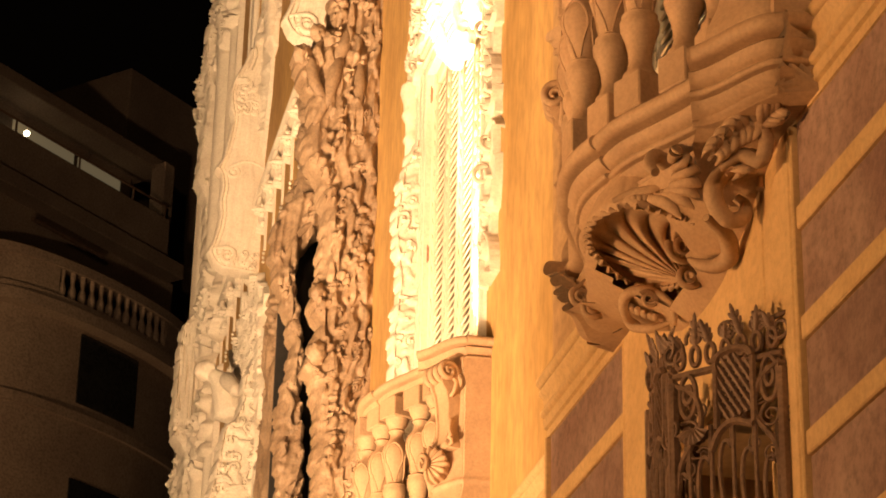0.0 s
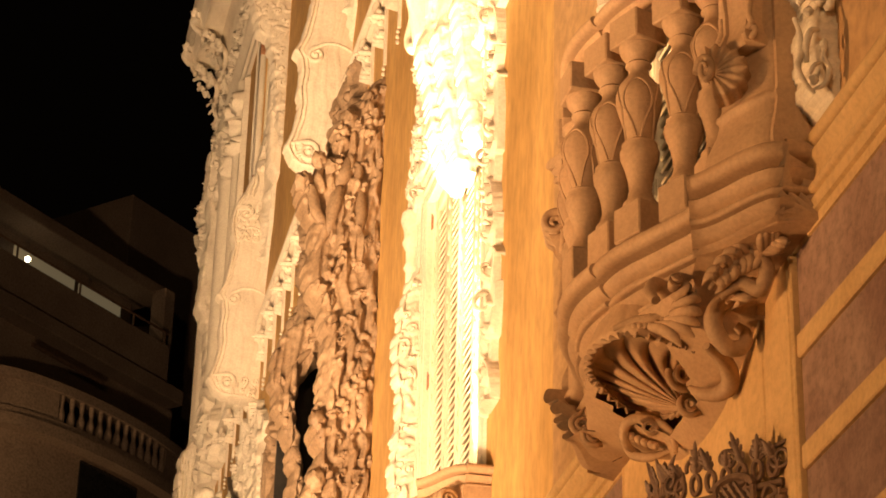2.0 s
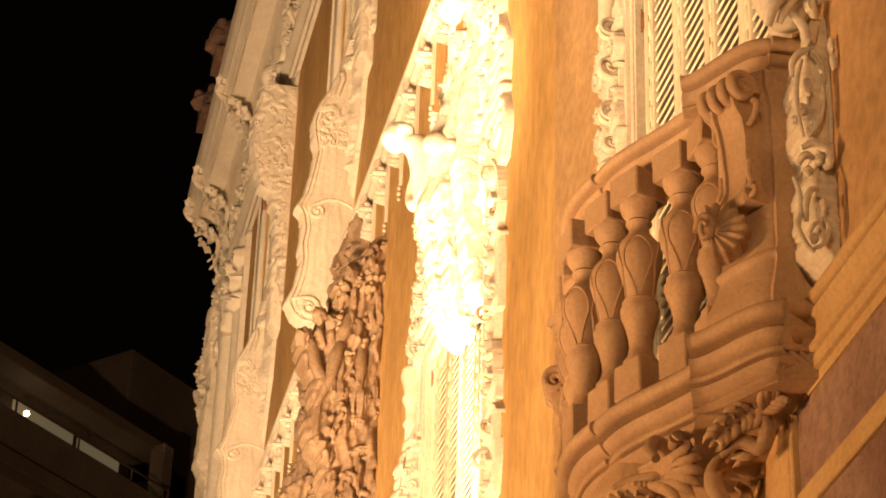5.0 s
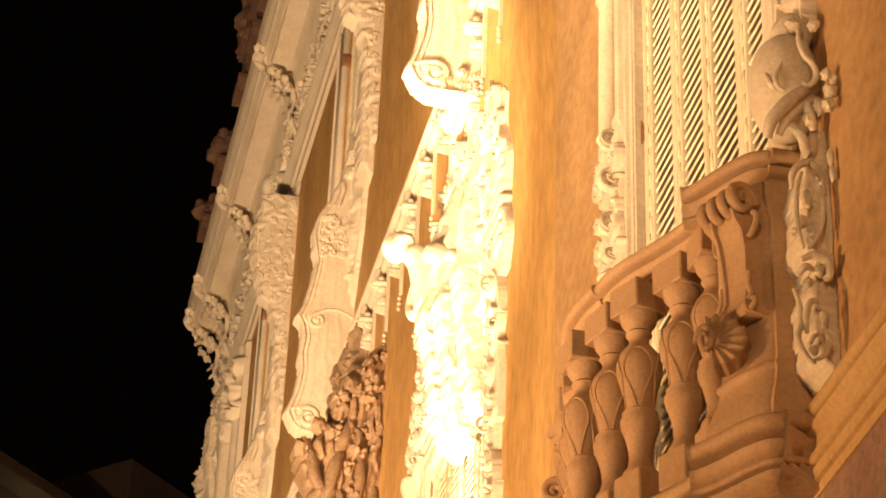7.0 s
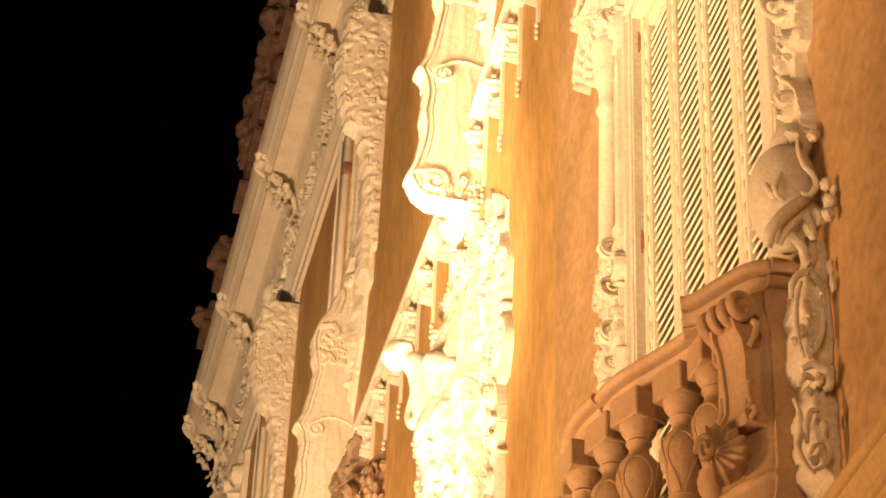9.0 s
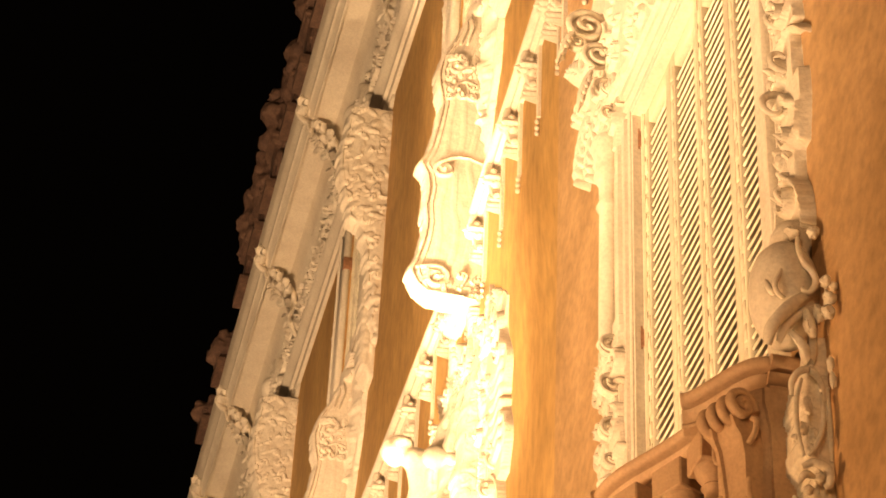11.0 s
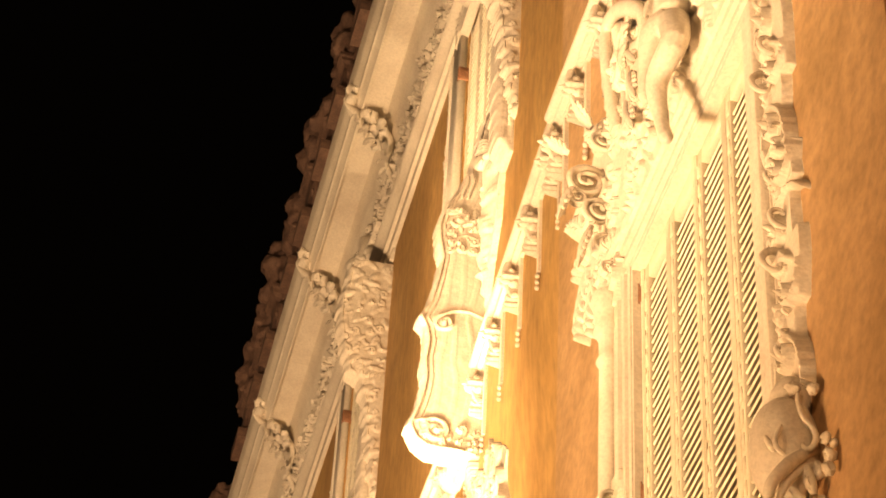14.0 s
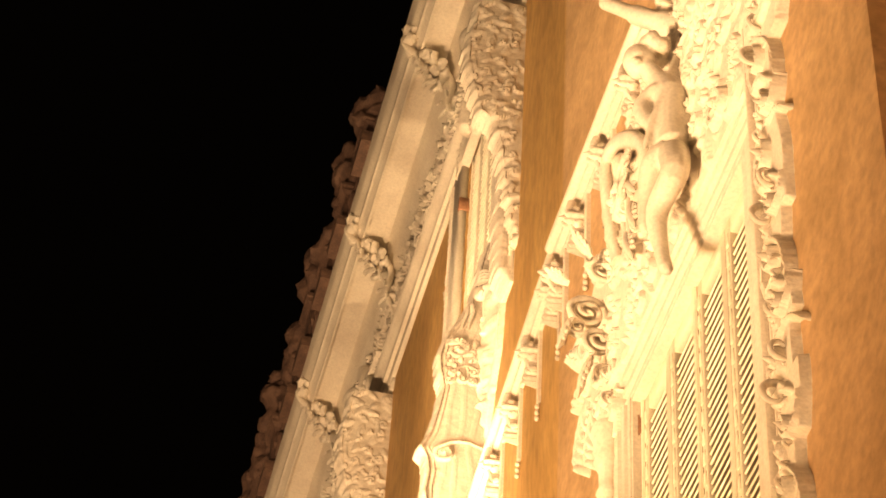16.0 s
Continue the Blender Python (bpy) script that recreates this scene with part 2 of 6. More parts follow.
class Relief:
    """A carved field on a wall: heights over a fine grid, raised by strokes, volutes, leaves, shells and beads."""

    def __init__(self, x0, x1, z0, z1, step):
        self.X, self.Z = np.meshgrid(np.arange(x0, x1 + step / 2, step), np.arange(z0, z1 + step / 2, step))
        self.H = np.zeros_like(self.X)
        self.step = step

    def plate(self, inside, h):
        """A raised ground where inside(X, Z) is positive (in metres from its edge)."""
        self.H = np.maximum(self.H, h * np.clip(inside(self.X, self.Z) / self.step, 0, 1))

    def crop(self, lo, hi):
        x, z = self.X[0], self.Z[:, 0]
        i0, i1 = np.searchsorted(x, (lo[0], hi[0]))
        j0, j1 = np.searchsorted(z, (lo[1], hi[1]))
        return slice(j0, j1), slice(i0, i1)

    def near(self, pts, pad):
        """Along and across the polyline for the cells close to it."""
        P = np.array([(p[0], p[1]) for p in pts], float)
        win = self.crop(P.min(0) - pad, P.max(0) + pad)
        x, z = self.X[win], self.Z[win]
        if not x.size:
            return None
        A, D = P[:-1], P[1:] - P[:-1]
        px, pz = x[..., None] - A[:, 0], z[..., None] - A[:, 1]
        L2 = np.maximum((D ** 2).sum(1), 1e-12)
        t = np.clip((px * D[:, 0] + pz * D[:, 1]) / L2, 0, 1)
        dx, dz = px - t * D[:, 0], pz - t * D[:, 1]
        return win, t, np.hypot(dx, dz)

    def stroke(self, pts, w, h, groove=0.0, base=0.0):
        """A rounded ridge along a line; w and h may change along it; groove hollows its crest."""
        n = len(pts)
        w = np.full(n, w) if np.isscalar(w) else np.array(w)
        h = np.full(n, h) if np.isscalar(h) else np.array(h)
        r = self.near(pts, w.max())
        if r is None:
            return
        win, t, d = r
        q = d / np.maximum(w[:-1] + (w[1:] - w[:-1]) * t, 1e-4)
        k = q.argmin(-1)[..., None]
        q = np.take_along_axis(q, k, -1)[..., 0]
        hh = np.take_along_axis(h[:-1] + (h[1:] - h[:-1]) * t, k, -1)[..., 0]
        v = np.where(q < 1, base + hh * np.sqrt(np.maximum(0, 1 - q ** 2)) * (1 - groove * np.exp(-(q / 0.4) ** 2)), 0)
        self.H[win] = np.maximum(self.H[win], v)

    def spiral(self, x, z, r, start=0.0, hand=1, turns=1.5, w=0.26, h=0.05, tail=0.0, bend=0.5, base=0.0):
        pts, ws, hs = [], [], []
        if tail:
            for k in range(8):
                f = 1 - k / 8
                a = start - hand * f * tail / r * bend
                q = r * (1 + f * f * tail / r * 0.8)
                pts.append((x + q * math.cos(a), z + q * math.sin(a)))
                ws.append(r * w * (0.35 + 0.65 * (1 - f)))
                hs.append(h * (0.5 + 0.4 * (1 - f)))
        n = int(14 * turns)
        for k in range(n + 1):
            f = k / n
            a = start + hand * 2 * math.pi * turns * f
            q = r * (0.16 + 0.84 * (1 - f) ** 0.9)
            pts.append((x + q * math.cos(a), z + q * math.sin(a)))
            ws.append(r * w * (1 - 0.45 * f))
            hs.append(h * (0.9 + 0.25 * f))
        self.stroke(pts, ws, hs, 0.3, base)
        self.pearl(x, z, r * 0.24, h * 1.25, base)

    def pearl(self, x, z, r, h, base=0.0):
        win = self.crop((x - r, z - r), (x + r, z + r))
        q = np.hypot(self.X[win] - x, self.Z[win] - z) / r
        self.H[win] = np.maximum(self.H[win], np.where(q < 1, base + h * np.sqrt(np.maximum(0, 1 - q * q)), 0))

    def leaf(self, p0, p1, W, h, lobes=4, bend=0.25, base=0.0):
        """An acanthus leaf with lobed edges, veins and a grooved rib."""
        a, b = np.array(p0, float), np.array(p1, float)
        d = b - a
        mid = (a + b) / 2 + np.array((-d[1], d[0])) * bend
        pts = [(1 - f) ** 2 * a + 2 * f * (1 - f) * mid + f * f * b for f in np.linspace(0, 1, 11)]
        r = self.near(pts, W * 1.05)
        if r is None:
            return
        win, t, dist = r
        k = dist.argmin(-1)[..., None]
        s = (k[..., 0] + np.take_along_axis(t, k, -1)[..., 0]) / 10
        e = np.take_along_axis(dist, k, -1)[..., 0] / W
        ph = lobes * (s - 0.35 * e)
        half = np.sin(math.pi * np.clip(s, 0.02, 1) ** 0.75) ** 0.7 * (0.66 + 0.34 * np.abs(np.sin(math.pi * ph)))
        q = e / np.maximum(half, 1e-3)
        v = base + h * np.sqrt(np.maximum(0, 1 - q * q)) * (0.72 + 0.28 * np.abs(np.sin(math.pi * ph))) * (0.55 + 0.6 * s) * (1 - 0.3 * np.exp(-(e / 0.09) ** 2))
        self.H[win] = np.maximum(self.H[win], np.where(q < 1, v, 0))

    def fan(self, x, z, r, turn, spread=2.4, h=0.05, ribs=8, base=0.0):
        """A shell: ribs fanning from its hinge."""
        win = self.crop((x - r * 1.1, z - r * 1.1), (x + r * 1.1, z + r * 1.1))
        dx, dz = self.X[win] - x, self.Z[win] - z
        rr = np.hypot(dx, dz) / r
        an = (np.arctan2(dz, dx) - turn + math.pi) % (2 * math.pi) - math.pi
        wave = np.cos(2 * math.pi * ribs * an / spread)
        ok = (np.abs(an) < spread / 2) & (rr < 1 + 0.07 * wave)
        v = base + h * (0.35 + 0.65 * rr) * (0.72 + 0.28 * wave)
        self.H[win] = np.maximum(self.H[win], np.where(ok, v, 0))

    def beads(self, pts, r, h, gap=1.15, base=0.0):
        P = [np.array(p, float) for p in pts]
        left = 0.0
        for a, b in zip(P, P[1:]):
            L = np.linalg.norm(b - a)
            while left < L:
                c = a + (b - a) * left / max(L, 1e-9)
                self.pearl(c[0], c[1], r, h, base)
                left += 2 * r * gap
            left -= L

    def rocaille(self, x0, x1, z0, z1, rng, cell, h, base=0.0):
        """Fills an area with volutes, leaves, shells and berries, evenly but never alike."""
        nx, nz = max(1, round((x1 - x0) / cell)), max(1, round((z1 - z0) / cell))
        for j in range(nz):
            for i in range(nx):
                x = x0 + (i + rng.uniform(0.2, 0.8)) * (x1 - x0) / nx
                z = z0 + (j + rng.uniform(0.2, 0.8)) * (z1 - z0) / nz
                s, q, a = cell * rng.uniform(0.8, 1.25), rng.random(), rng.uniform(0, 6.28)
                hh = h * rng.uniform(0.6, 1.15)
                if q < 0.40:
                    self.spiral(x, z, s * 0.36, a, rng.choice((-1, 1)), rng.uniform(1.1, 1.7), 0.3, hh, s * rng.uniform(0.4, 1.1), 0.5, base)
                elif q < 0.80:
                    self.leaf((x - s * 0.5 * math.cos(a), z - s * 0.5 * math.sin(a)), (x + s * 0.7 * math.cos(a), z + s * 0.7 * math.sin(a)), s * 0.34, hh, rng.choice((3, 4, 5)), rng.uniform(-0.4, 0.4), base)
                elif q < 0.90:
                    self.fan(x, z, s * 0.5, a, 2.2, hh, 6, base)
                else:
                    for k in range(5):
                        self.pearl(x + rng.gauss(0, s * 0.2), z + rng.gauss(0, s * 0.2), s * 0.13, hh, base)

    def worn(self, amp, freq, seed):
        """Uneven surface."""
        n = np.zeros_like(self.H)
        rng = np.random.default_rng(seed)
        for o in range(10):
            a, ph = rng.uniform(0, 2 * math.pi), rng.uniform(0, 6.28)
            f = freq * rng.uniform(0.5, 2.0)
            n += np.sin(f * (self.X * math.cos(a) + self.Z * math.sin(a)) + ph + 1.3 * np.sin(f * 0.6 * (self.X * math.sin(a) - self.Z * math.cos(a)) + ph * 2))
        self.H = np.where(self.H > 1e-4, np.maximum(self.H + amp * n / 4, 0.002), 0)

    def part(self, name, mat, parent, label="", y=0.0, m=None):
        H = self.H
        H[0], H[-1], H[:, 0], H[:, -1] = 0, 0, 0, 0
        nz, nx = H.shape
        on = H > 1e-4
        cell = on[:-1, :-1] | on[1:, :-1] | on[:-1, 1:] | on[1:, 1:]
        j, i = np.nonzero(cell)
        quad = np.stack((j * nx + i, j * nx + i + 1, (j + 1) * nx + i + 1, (j + 1) * nx + i), 1)
        used, inv = np.unique(quad, return_inverse=True)
        co = np.stack((self.X.ravel()[used], y + H.ravel()[used], self.Z.ravel()[used]), 1)
        me = bpy.data.meshes.new(name)
        me.from_pydata(co.tolist(), [], inv.reshape(-1, 4)[:, ::-1].tolist())
        me.materials.append(mat)
        me.polygons.foreach_set("use_smooth", [True] * len(me.polygons))
        me.set_sharp_from_angle(angle=radians(62))
        ob = new(name, me)
        if parent:
            ob.parent = parent
        if m is not None:
            ob.matrix_basis = m
        if label:
            ob["label"] = label
        return ob


def wing(name, parent, u, outline, mat, style, seed, step=0.01, deep=0.3, swell=0.06, cell=0.06, h=0.03, label="", inner=None, jag=0.008):
    """A carved front standing square to the wall at u, shaped to fit the camera's view: its outline (out from the wall,
    z), its carved face looking back along the street.
    inner: an inner edge (out, z), for a mass that stands clear of the wall."""
    rng = random.Random(seed)
    pts = sorted(outline, key=lambda p: p[1])
    zs, ws = [p[1] for p in pts], [p[0] for p in pts]
    rel = Relief(-0.02, max(ws) + 0.04, zs[0], zs[-1], step)
    X, Z = rel.X, rel.Z
    W = np.interp(Z, zs, ws) + jag * np.sin(Z * 37 + seed) + 0.6 * jag * np.sin(Z * 83 + 2 * seed)
    V = np.zeros_like(W)
    if inner:
        pin = sorted(inner, key=lambda p: p[1])
        V = np.interp(Z, [p[1] for p in pin], [p[0] for p in pin], left=0.0, right=0.0) + jag * np.sin(Z * 41 + seed)
    q = np.clip((X - V) / np.maximum(W - V, 0.005), 0, 1)
    inside = (X < W) & (X > V if inner else X > -0.015)
    body = 0.01 + swell * np.sqrt(np.maximum(0, 1 - q ** 3)) * (np.sqrt(np.maximum(0, 1 - (1 - q) ** 6)) if inner else 1)
    c = Relief(-0.02, max(ws) + 0.04, zs[0], zs[-1], step)

    def line(k, w, hh, za=zs[0], zb=zs[-1], wave=0.0):
        zz = np.arange(za, zb, 0.03)
        lo = np.interp(zz, [p[1] for p in pin], [p[0] for p in pin], left=0.0, right=0.0) if inner else 0.0
        c.stroke([(x, z) for x, z in zip(lo + (np.interp(zz, zs, ws) - lo) * k + wave * np.sin(zz * 9 + 7 * k), zz)], w, hh, 0.2)

    if style == "drape":
        flow = X + 0.045 * np.sin(Z * 2.6 + seed) + 0.02 * np.sin(Z * 7 + X * 9)
        fold = 1 - np.abs(np.sin(flow * 24 + 0.8 * np.sin(Z * 3.1)))
        fold2 = 1 - np.abs(np.sin(flow * 61 + Z * 3 + seed))
        amount = 0.35 + 0.65 * (0.5 + 0.5 * np.sin(Z * 2.9 + X * 6 + seed))
        body = body + (0.028 * fold + 0.012 * fold2) * amount
        n = int((zs[-1] - zs[0]) * max(ws) / (cell * cell) * 0.5)
        for k in range(n):
            z = rng.uniform(zs[0] + 0.1, zs[-1] - 0.05)
            x = rng.uniform(0.05, 0.95) * float(np.interp(z, zs, ws))
            g = rng.random()
            if g < 0.45:
                d, ln = rng.uniform(-0.05, 0.05), rng.uniform(0.12, 0.3)
                c.stroke([(x, z), (x + d, z - ln * 0.35), (x + d * 0.4, z - ln * 0.7), (x + d * 1.3, z - ln)], [0.008, 0.022, 0.02, 0.006], [0.02, 0.05, 0.045, 0.01], 0.2)
            elif g < 0.8:
                a = rng.uniform(0, 6.28)
                c.leaf((x, z), (x + 0.1 * math.cos(a), z + 0.1 * math.sin(a)), 0.035, h, 4, rng.uniform(-0.4, 0.4))
            else:
                for j in range(5):
                    c.pearl(x + rng.gauss(0, 0.025), z + rng.gauss(0, 0.04), rng.uniform(0.012, 0.028), h * 1.2)
    elif style == "vase":
        for k in (0.25, 0.5, 0.72):
            line(k, 0.016, 0.003, wave=0.012)
        line(0.86, 0.006, 0.012)
        line(0.965, 0.014, 0.026)
        za, zb = zs[0], zs[-1]
        for f, r0, hand in ((0.05, 0.07, 1), (0.33, 0.055, -1), (0.62, 0.06, 1)):
            zc = za + f * (zb - za)
            c.spiral(0.66 * float(np.interp(zc, zs, ws)), zc, r0, 1.2, hand, 1.5, 0.22, 0.022, 0.25, 0.4)
        for f0, f1 in ((0.0, 0.07), (0.52, 0.66)):
            z0, z1 = za + f0 * (zb - za), za + f1 * (zb - za)
            c.rocaille(0.01, max(0.06, float(np.interp((z0 + z1) / 2, zs, ws)) * 0.9), z0, z1, rng, cell, h)
        # a crowned head, its hair falling to the shoulders of the console
        zc, xc = za + 0.80 * (zb - za), 0.07
        c.pearl(xc, zc, 0.055, 0.06)
        c.pearl(xc + 0.02, zc - 0.03, 0.02, 0.075)
        for k in range(4):
            c.stroke([(0.0, zc + 0.07 + 0.03 * k), (xc + 0.01, zc + 0.085 + 0.03 * k), (xc + 0.045 - 0.004 * k, zc + 0.07 + 0.03 * k)], 0.012, 0.05 - 0.006 * k)
        for d in (0.0, 0.022, 0.044):
            c.stroke([(xc + 0.05 + d * 0.3, zc + 0.03), (xc + 0.06 + d, zc - 0.07), (xc + 0.045 + d * 1.5, zc - 0.16), (xc + 0.07 + d * 1.6, zc - 0.28)], [0.009, 0.013, 0.012, 0.006], 0.028, 0.2)
    elif style == "mould":
        for k in (0.1, 0.24, 0.36, 0.5, 0.62, 0.75, 0.86, 0.96):
            line(k, rng.uniform(0.010, 0.024), rng.uniform(0.02, 0.05))
        z = zs[0]
        while z < zs[-1]:
            z1 = min(z + rng.uniform(0.3, 0.6), zs[-1])
            c.rocaille(0.0, max(ws), z, z1, rng, cell, h * 1.3)
            z = z1 + rng.uniform(0.5, 0.9)
    else:
        c.rocaille(0.0, max(ws), zs[0], zs[-1], rng, cell, h)
        line(0.95, 0.012, h)
    rel.H = np.where(inside, np.maximum(body + c.H, 0.004), 0)
    rel.worn({"vase": 0.0012, "carved": 0.002}.get(style, 0.004), 60, seed)
    ob = rel.part(name, mat, parent, label, m=pose(u, 0, 0, 0, 0, 90))
    bm = bmesh.new()
    bm.from_mesh(ob.data)
    made = bmesh.ops.extrude_edge_only(bm, edges=[e for e in bm.edges if e.is_boundary])
    for v in made["geom"]:
        if isinstance(v, bmesh.types.BMVert):
            v.co.y = -deep
    bm.to_mesh(ob.data)
    bm.free()
    return ob

# ---- structure ----
def wall_sheet(name, y0, y1, z0, z1, wx, mat, holes, label, depth=0.5):
    """A wall along the street with openings (y0, y1, z0, z1)."""
    bm = bmesh.new()
    ys = sorted({y0, y1, *[h[0] for h in holes], *[h[1] for h in holes]})
    for a, b in zip(ys, ys[1:]):
        cut = sorted((h[2], h[3]) for h in holes if h[0] <= a and h[1] >= b)
        z = z0
        for lo, hi in cut + [(z1, z1)]:
            if lo > z:
                box(bm, a, b, -depth, 0, z, lo)
            z = hi
    bmesh.ops.remove_doubles(bm, verts=bm.verts, dist=1e-5)
    return solid(name, bm, mat, on_wall(0, 0, wx), label, "wall", kind="structure", smooth=False)


WIN_N, WIN_F, AXIS, WIN_3 = 5.56, 9.85, 13.5, 17.2      # where windows and portal stand along the street
def hole(y):
    return (y - 0.62, y + 0.62, 4.4, 7.32)

UPPER = [(y - 0.5, y + 0.5, 11.0, 13.0) for y in (WIN_F, AXIS, WIN_3)]
wall_sheet("wall_near", 3.92, 7.2, 0, 14.2, NX, DULL, [hole(WIN_N), (5.08, 5.95, 0.9, 3.72)], "mottled ochre plaster wall of the nearer bay")
wall_sheet("wall_side", -4, 3.92, 0, 14.2, NX + 0.12, DULL, [], "ochre plaster wall set back beside the bay")
wall_sheet("wall_far", 7.2, 21.3, 0, 14.2, FX, OCHRE, [hole(WIN_F), (13.2, 14.6, 0, 8.05), hole(WIN_3), *UPPER], "streaked orange plaster wall of the palace")
bm = bmesh.new()
box(bm, -4, 21.3, -8, -7.8, 0, 14.2)
box(bm, 21.0, 21.3, -7.8, -0.55, 0, 14.2)
solid("wall_back", bm, DULL, on_wall(0, 0, FX), "plain back and end walls of the palace", "wall", kind="structure")
bm = bmesh.new()
box(bm, -4, 21.3, -8, 0.3, 14.62, 14.8)
solid("roof", bm, DULL, on_wall(0, 0, FX), "flat roof behind the cornice", "roof", kind="structure")
# Black sheet behind the openings, painting the rooms' lack of light.
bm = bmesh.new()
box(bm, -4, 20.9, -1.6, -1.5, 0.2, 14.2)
solid("interior_wall", bm, VOID, on_wall(0, 0, FX), "near-black sheet painting the unlit rooms behind the windows", "wall", kind="structure")
bm = bmesh.new()
box(bm, -600, 600, -600, 600, -0.4, 0)
solid("ground", bm, PAVING, pose(0, 0, 0), "grey-brown street paving at night", "ground", kind="structure")

STRING = [(0, 4.24), (0.018, 4.242), (0.02, 4.268), (0.03, 4.272), (0.034, 4.30), (0.026, 4.305)] + rolls([(0.03, 4.322, 0.014)], 0.02)[1:-1] + [(0.03, 4.345), (0.034, 4.375), (0.046, 4.385), (0.048, 4.40), (0.034, 4.404)] + rolls([(0.036, 4.43, 0.022)], 0.02)[1:-1] + [(0, 4.462)]
def run(name, y0, y1, wx, prof, mat, label):
    bm = bmesh.new()
    sweep(bm, [(y0, 0), (y1, 0)], prof)
    return solid(name, bm, mat, on_wall(0, 0, wx), label, "moulding", kind="structure")


run("string_course_1", 3.92, 7.2, NX, STRING, BAND, "ochre moulded string course under the balcony")
run("string_course_2", 7.2, 21.3, FX, STRING, BAND, "ochre moulded string course of the far bays")
run("string_course_3", -4, 3.92, NX + 0.12, STRING, BAND, "ochre moulded string course beside the bay")
UP = [(0, 8.965), (0.018, 8.967), (0.02, 8.985), (0.045, 8.99), (0.05, 9.006), (0.036, 9.012), (0.036, 9.022), (0.068, 9.027), (0.078, 9.042), (0.078, 9.056), (0.062, 9.062), (0.05, 9.075), (0, 9.08)]
run("upper_cornice_1", 5.84, 7.2, NX, UP, STUCCO, "pale moulded cornice between the storeys")
# the far wall's swell under its higher cornice, most beside the near bay, fits the camera's view
def cove(y, z):
    q = min(max((z - 7.7) / 1.1, 0), 1)
    return 0.108 * min(max((9.9 - y) / 2.6, 0), 1) * q * q * (3 - 2 * q) - 0.003


UP_FAR = [(w, z + 0.40) for w, z in UP]
bm = bmesh.new()
rows = []
for z in [7.7 + 0.1 * k for k in range(18)]:
    rows.append([bm.verts.new((y, cove(y, z), z)) for y in [7.2 + 0.27 * k for k in range(11)]])
top_row = [bm.verts.new((v.co.x, 0, 9.42)) for v in rows[-1]]
for a, b in zip(rows + [], rows[1:] + [top_row]):
    for k in range(10):
        bm.faces.new((a[k], a[k + 1], b[k + 1], b[k]))
solid("wall_cove", bm, OCHRE, on_wall(0, 0, FX), "ochre plaster wall swelling out under the cornice", "wall", kind="structure")
bm = bmesh.new()
sweep(bm, [(y, cove(y, 9.3)) for y in (7.2, 7.9, 8.6, 9.3, 9.9, 10.2)], UP_FAR)
solid("upper_cornice_3", bm, STUCCO, on_wall(0, 0, FX), "pale moulded cornice splayed back from the near bay", "moulding", kind="structure")
run("upper_cornice_2", 10.2, 21.3, FX, UP_FAR, STUCCO, "pale moulded cornice between the storeys of the far bays")
ARCH = [(0, 12.98), (0.03, 12.99), (0.035, 13.05), (0.06, 13.06), (0.065, 13.13), (0.10, 13.15), (0.115, 13.2), (0.08, 13.23), (0, 13.25)]
run("architrave", 7.2, 21.3, FX, ARCH, STUCCO, "pale moulded band under the frieze")
EAVES = [(0, 13.85), (0.03, 13.9), (0.05, 13.98), (0.09, 14.02), (0.10, 14.12), (0.13, 14.2), (0.15, 14.25), (0.325, 14.25), (0.328, 14.215), (0.345, 14.215), (0.348, 14.25), (0.365, 14.26), (0.37, 14.30), (0.39, 14.31), (0.395, 14.38), (0.42, 14.40), (0.43, 14.48), (0.445, 14.53), (0.445, 14.58), (0, 14.62)]
run("eaves_cornice", -4, 20.95, FX, EAVES, STUCCO, "deep moulded stucco eaves cornice with a smooth soffit")

# dado of rose marble courses between ochre bands, with a plain pier behind the corbel
def dado(y0, y1, wx, edge0, edge1):
    z = 4.245
    while z > 0.1:
        lo = z - 0.28
        bm = bmesh.new()
        box(bm, y0, y1, 0, 0.012, lo + 0.06, z, 0.004)
        solid("marble_panel", bm, MARBLE, on_wall(0, 0, wx), "veined rose marble wall panel between ochre bands", "wall panel", "marble courses", "structure", False)
        bm = bmesh.new()
        box(bm, y0, y1, 0, 0.022, lo, lo + 0.06, 0.004)
        solid("stone_band", bm, BAND, on_wall(0, 0, wx), "raised ochre stone band between marble panels", "wall band", "ochre bands", "structure", False)
        z = lo
    for a, b in ((y0 - 0.016, y0), (y1, y1 + 0.016)):
        bm = bmesh.new()
        box(bm, a, b, 0, 0.03, 0.1, 4.24, 0.004)
        solid("panel_border", bm, BAND, on_wall(0, 0, wx), "thin upright ochre border of the marble panels", "moulding", kind="structure", smooth=False)


dado(3.94, 4.87, NX, 1, 1)
dado(6.30, 7.18, NX, 1, 1)
dado(7.24, 9.1, FX, 1, 1)
bm = bmesh.new()
for a, b in ((4.87 + 0.02, 5.08), (5.95, 6.28)):
    box(bm, a, b, 0, 0.03, 0, 4.24, 0.006)
box(bm, 5.08, 5.95, 0, 0.03, 3.74, 4.24, 0.006)
solid("ground_floor_pier", bm, BAND, on_wall(0, 0, NX), "plain ochre stone pier round the barred window", "pier", kind="structure", smooth=False)

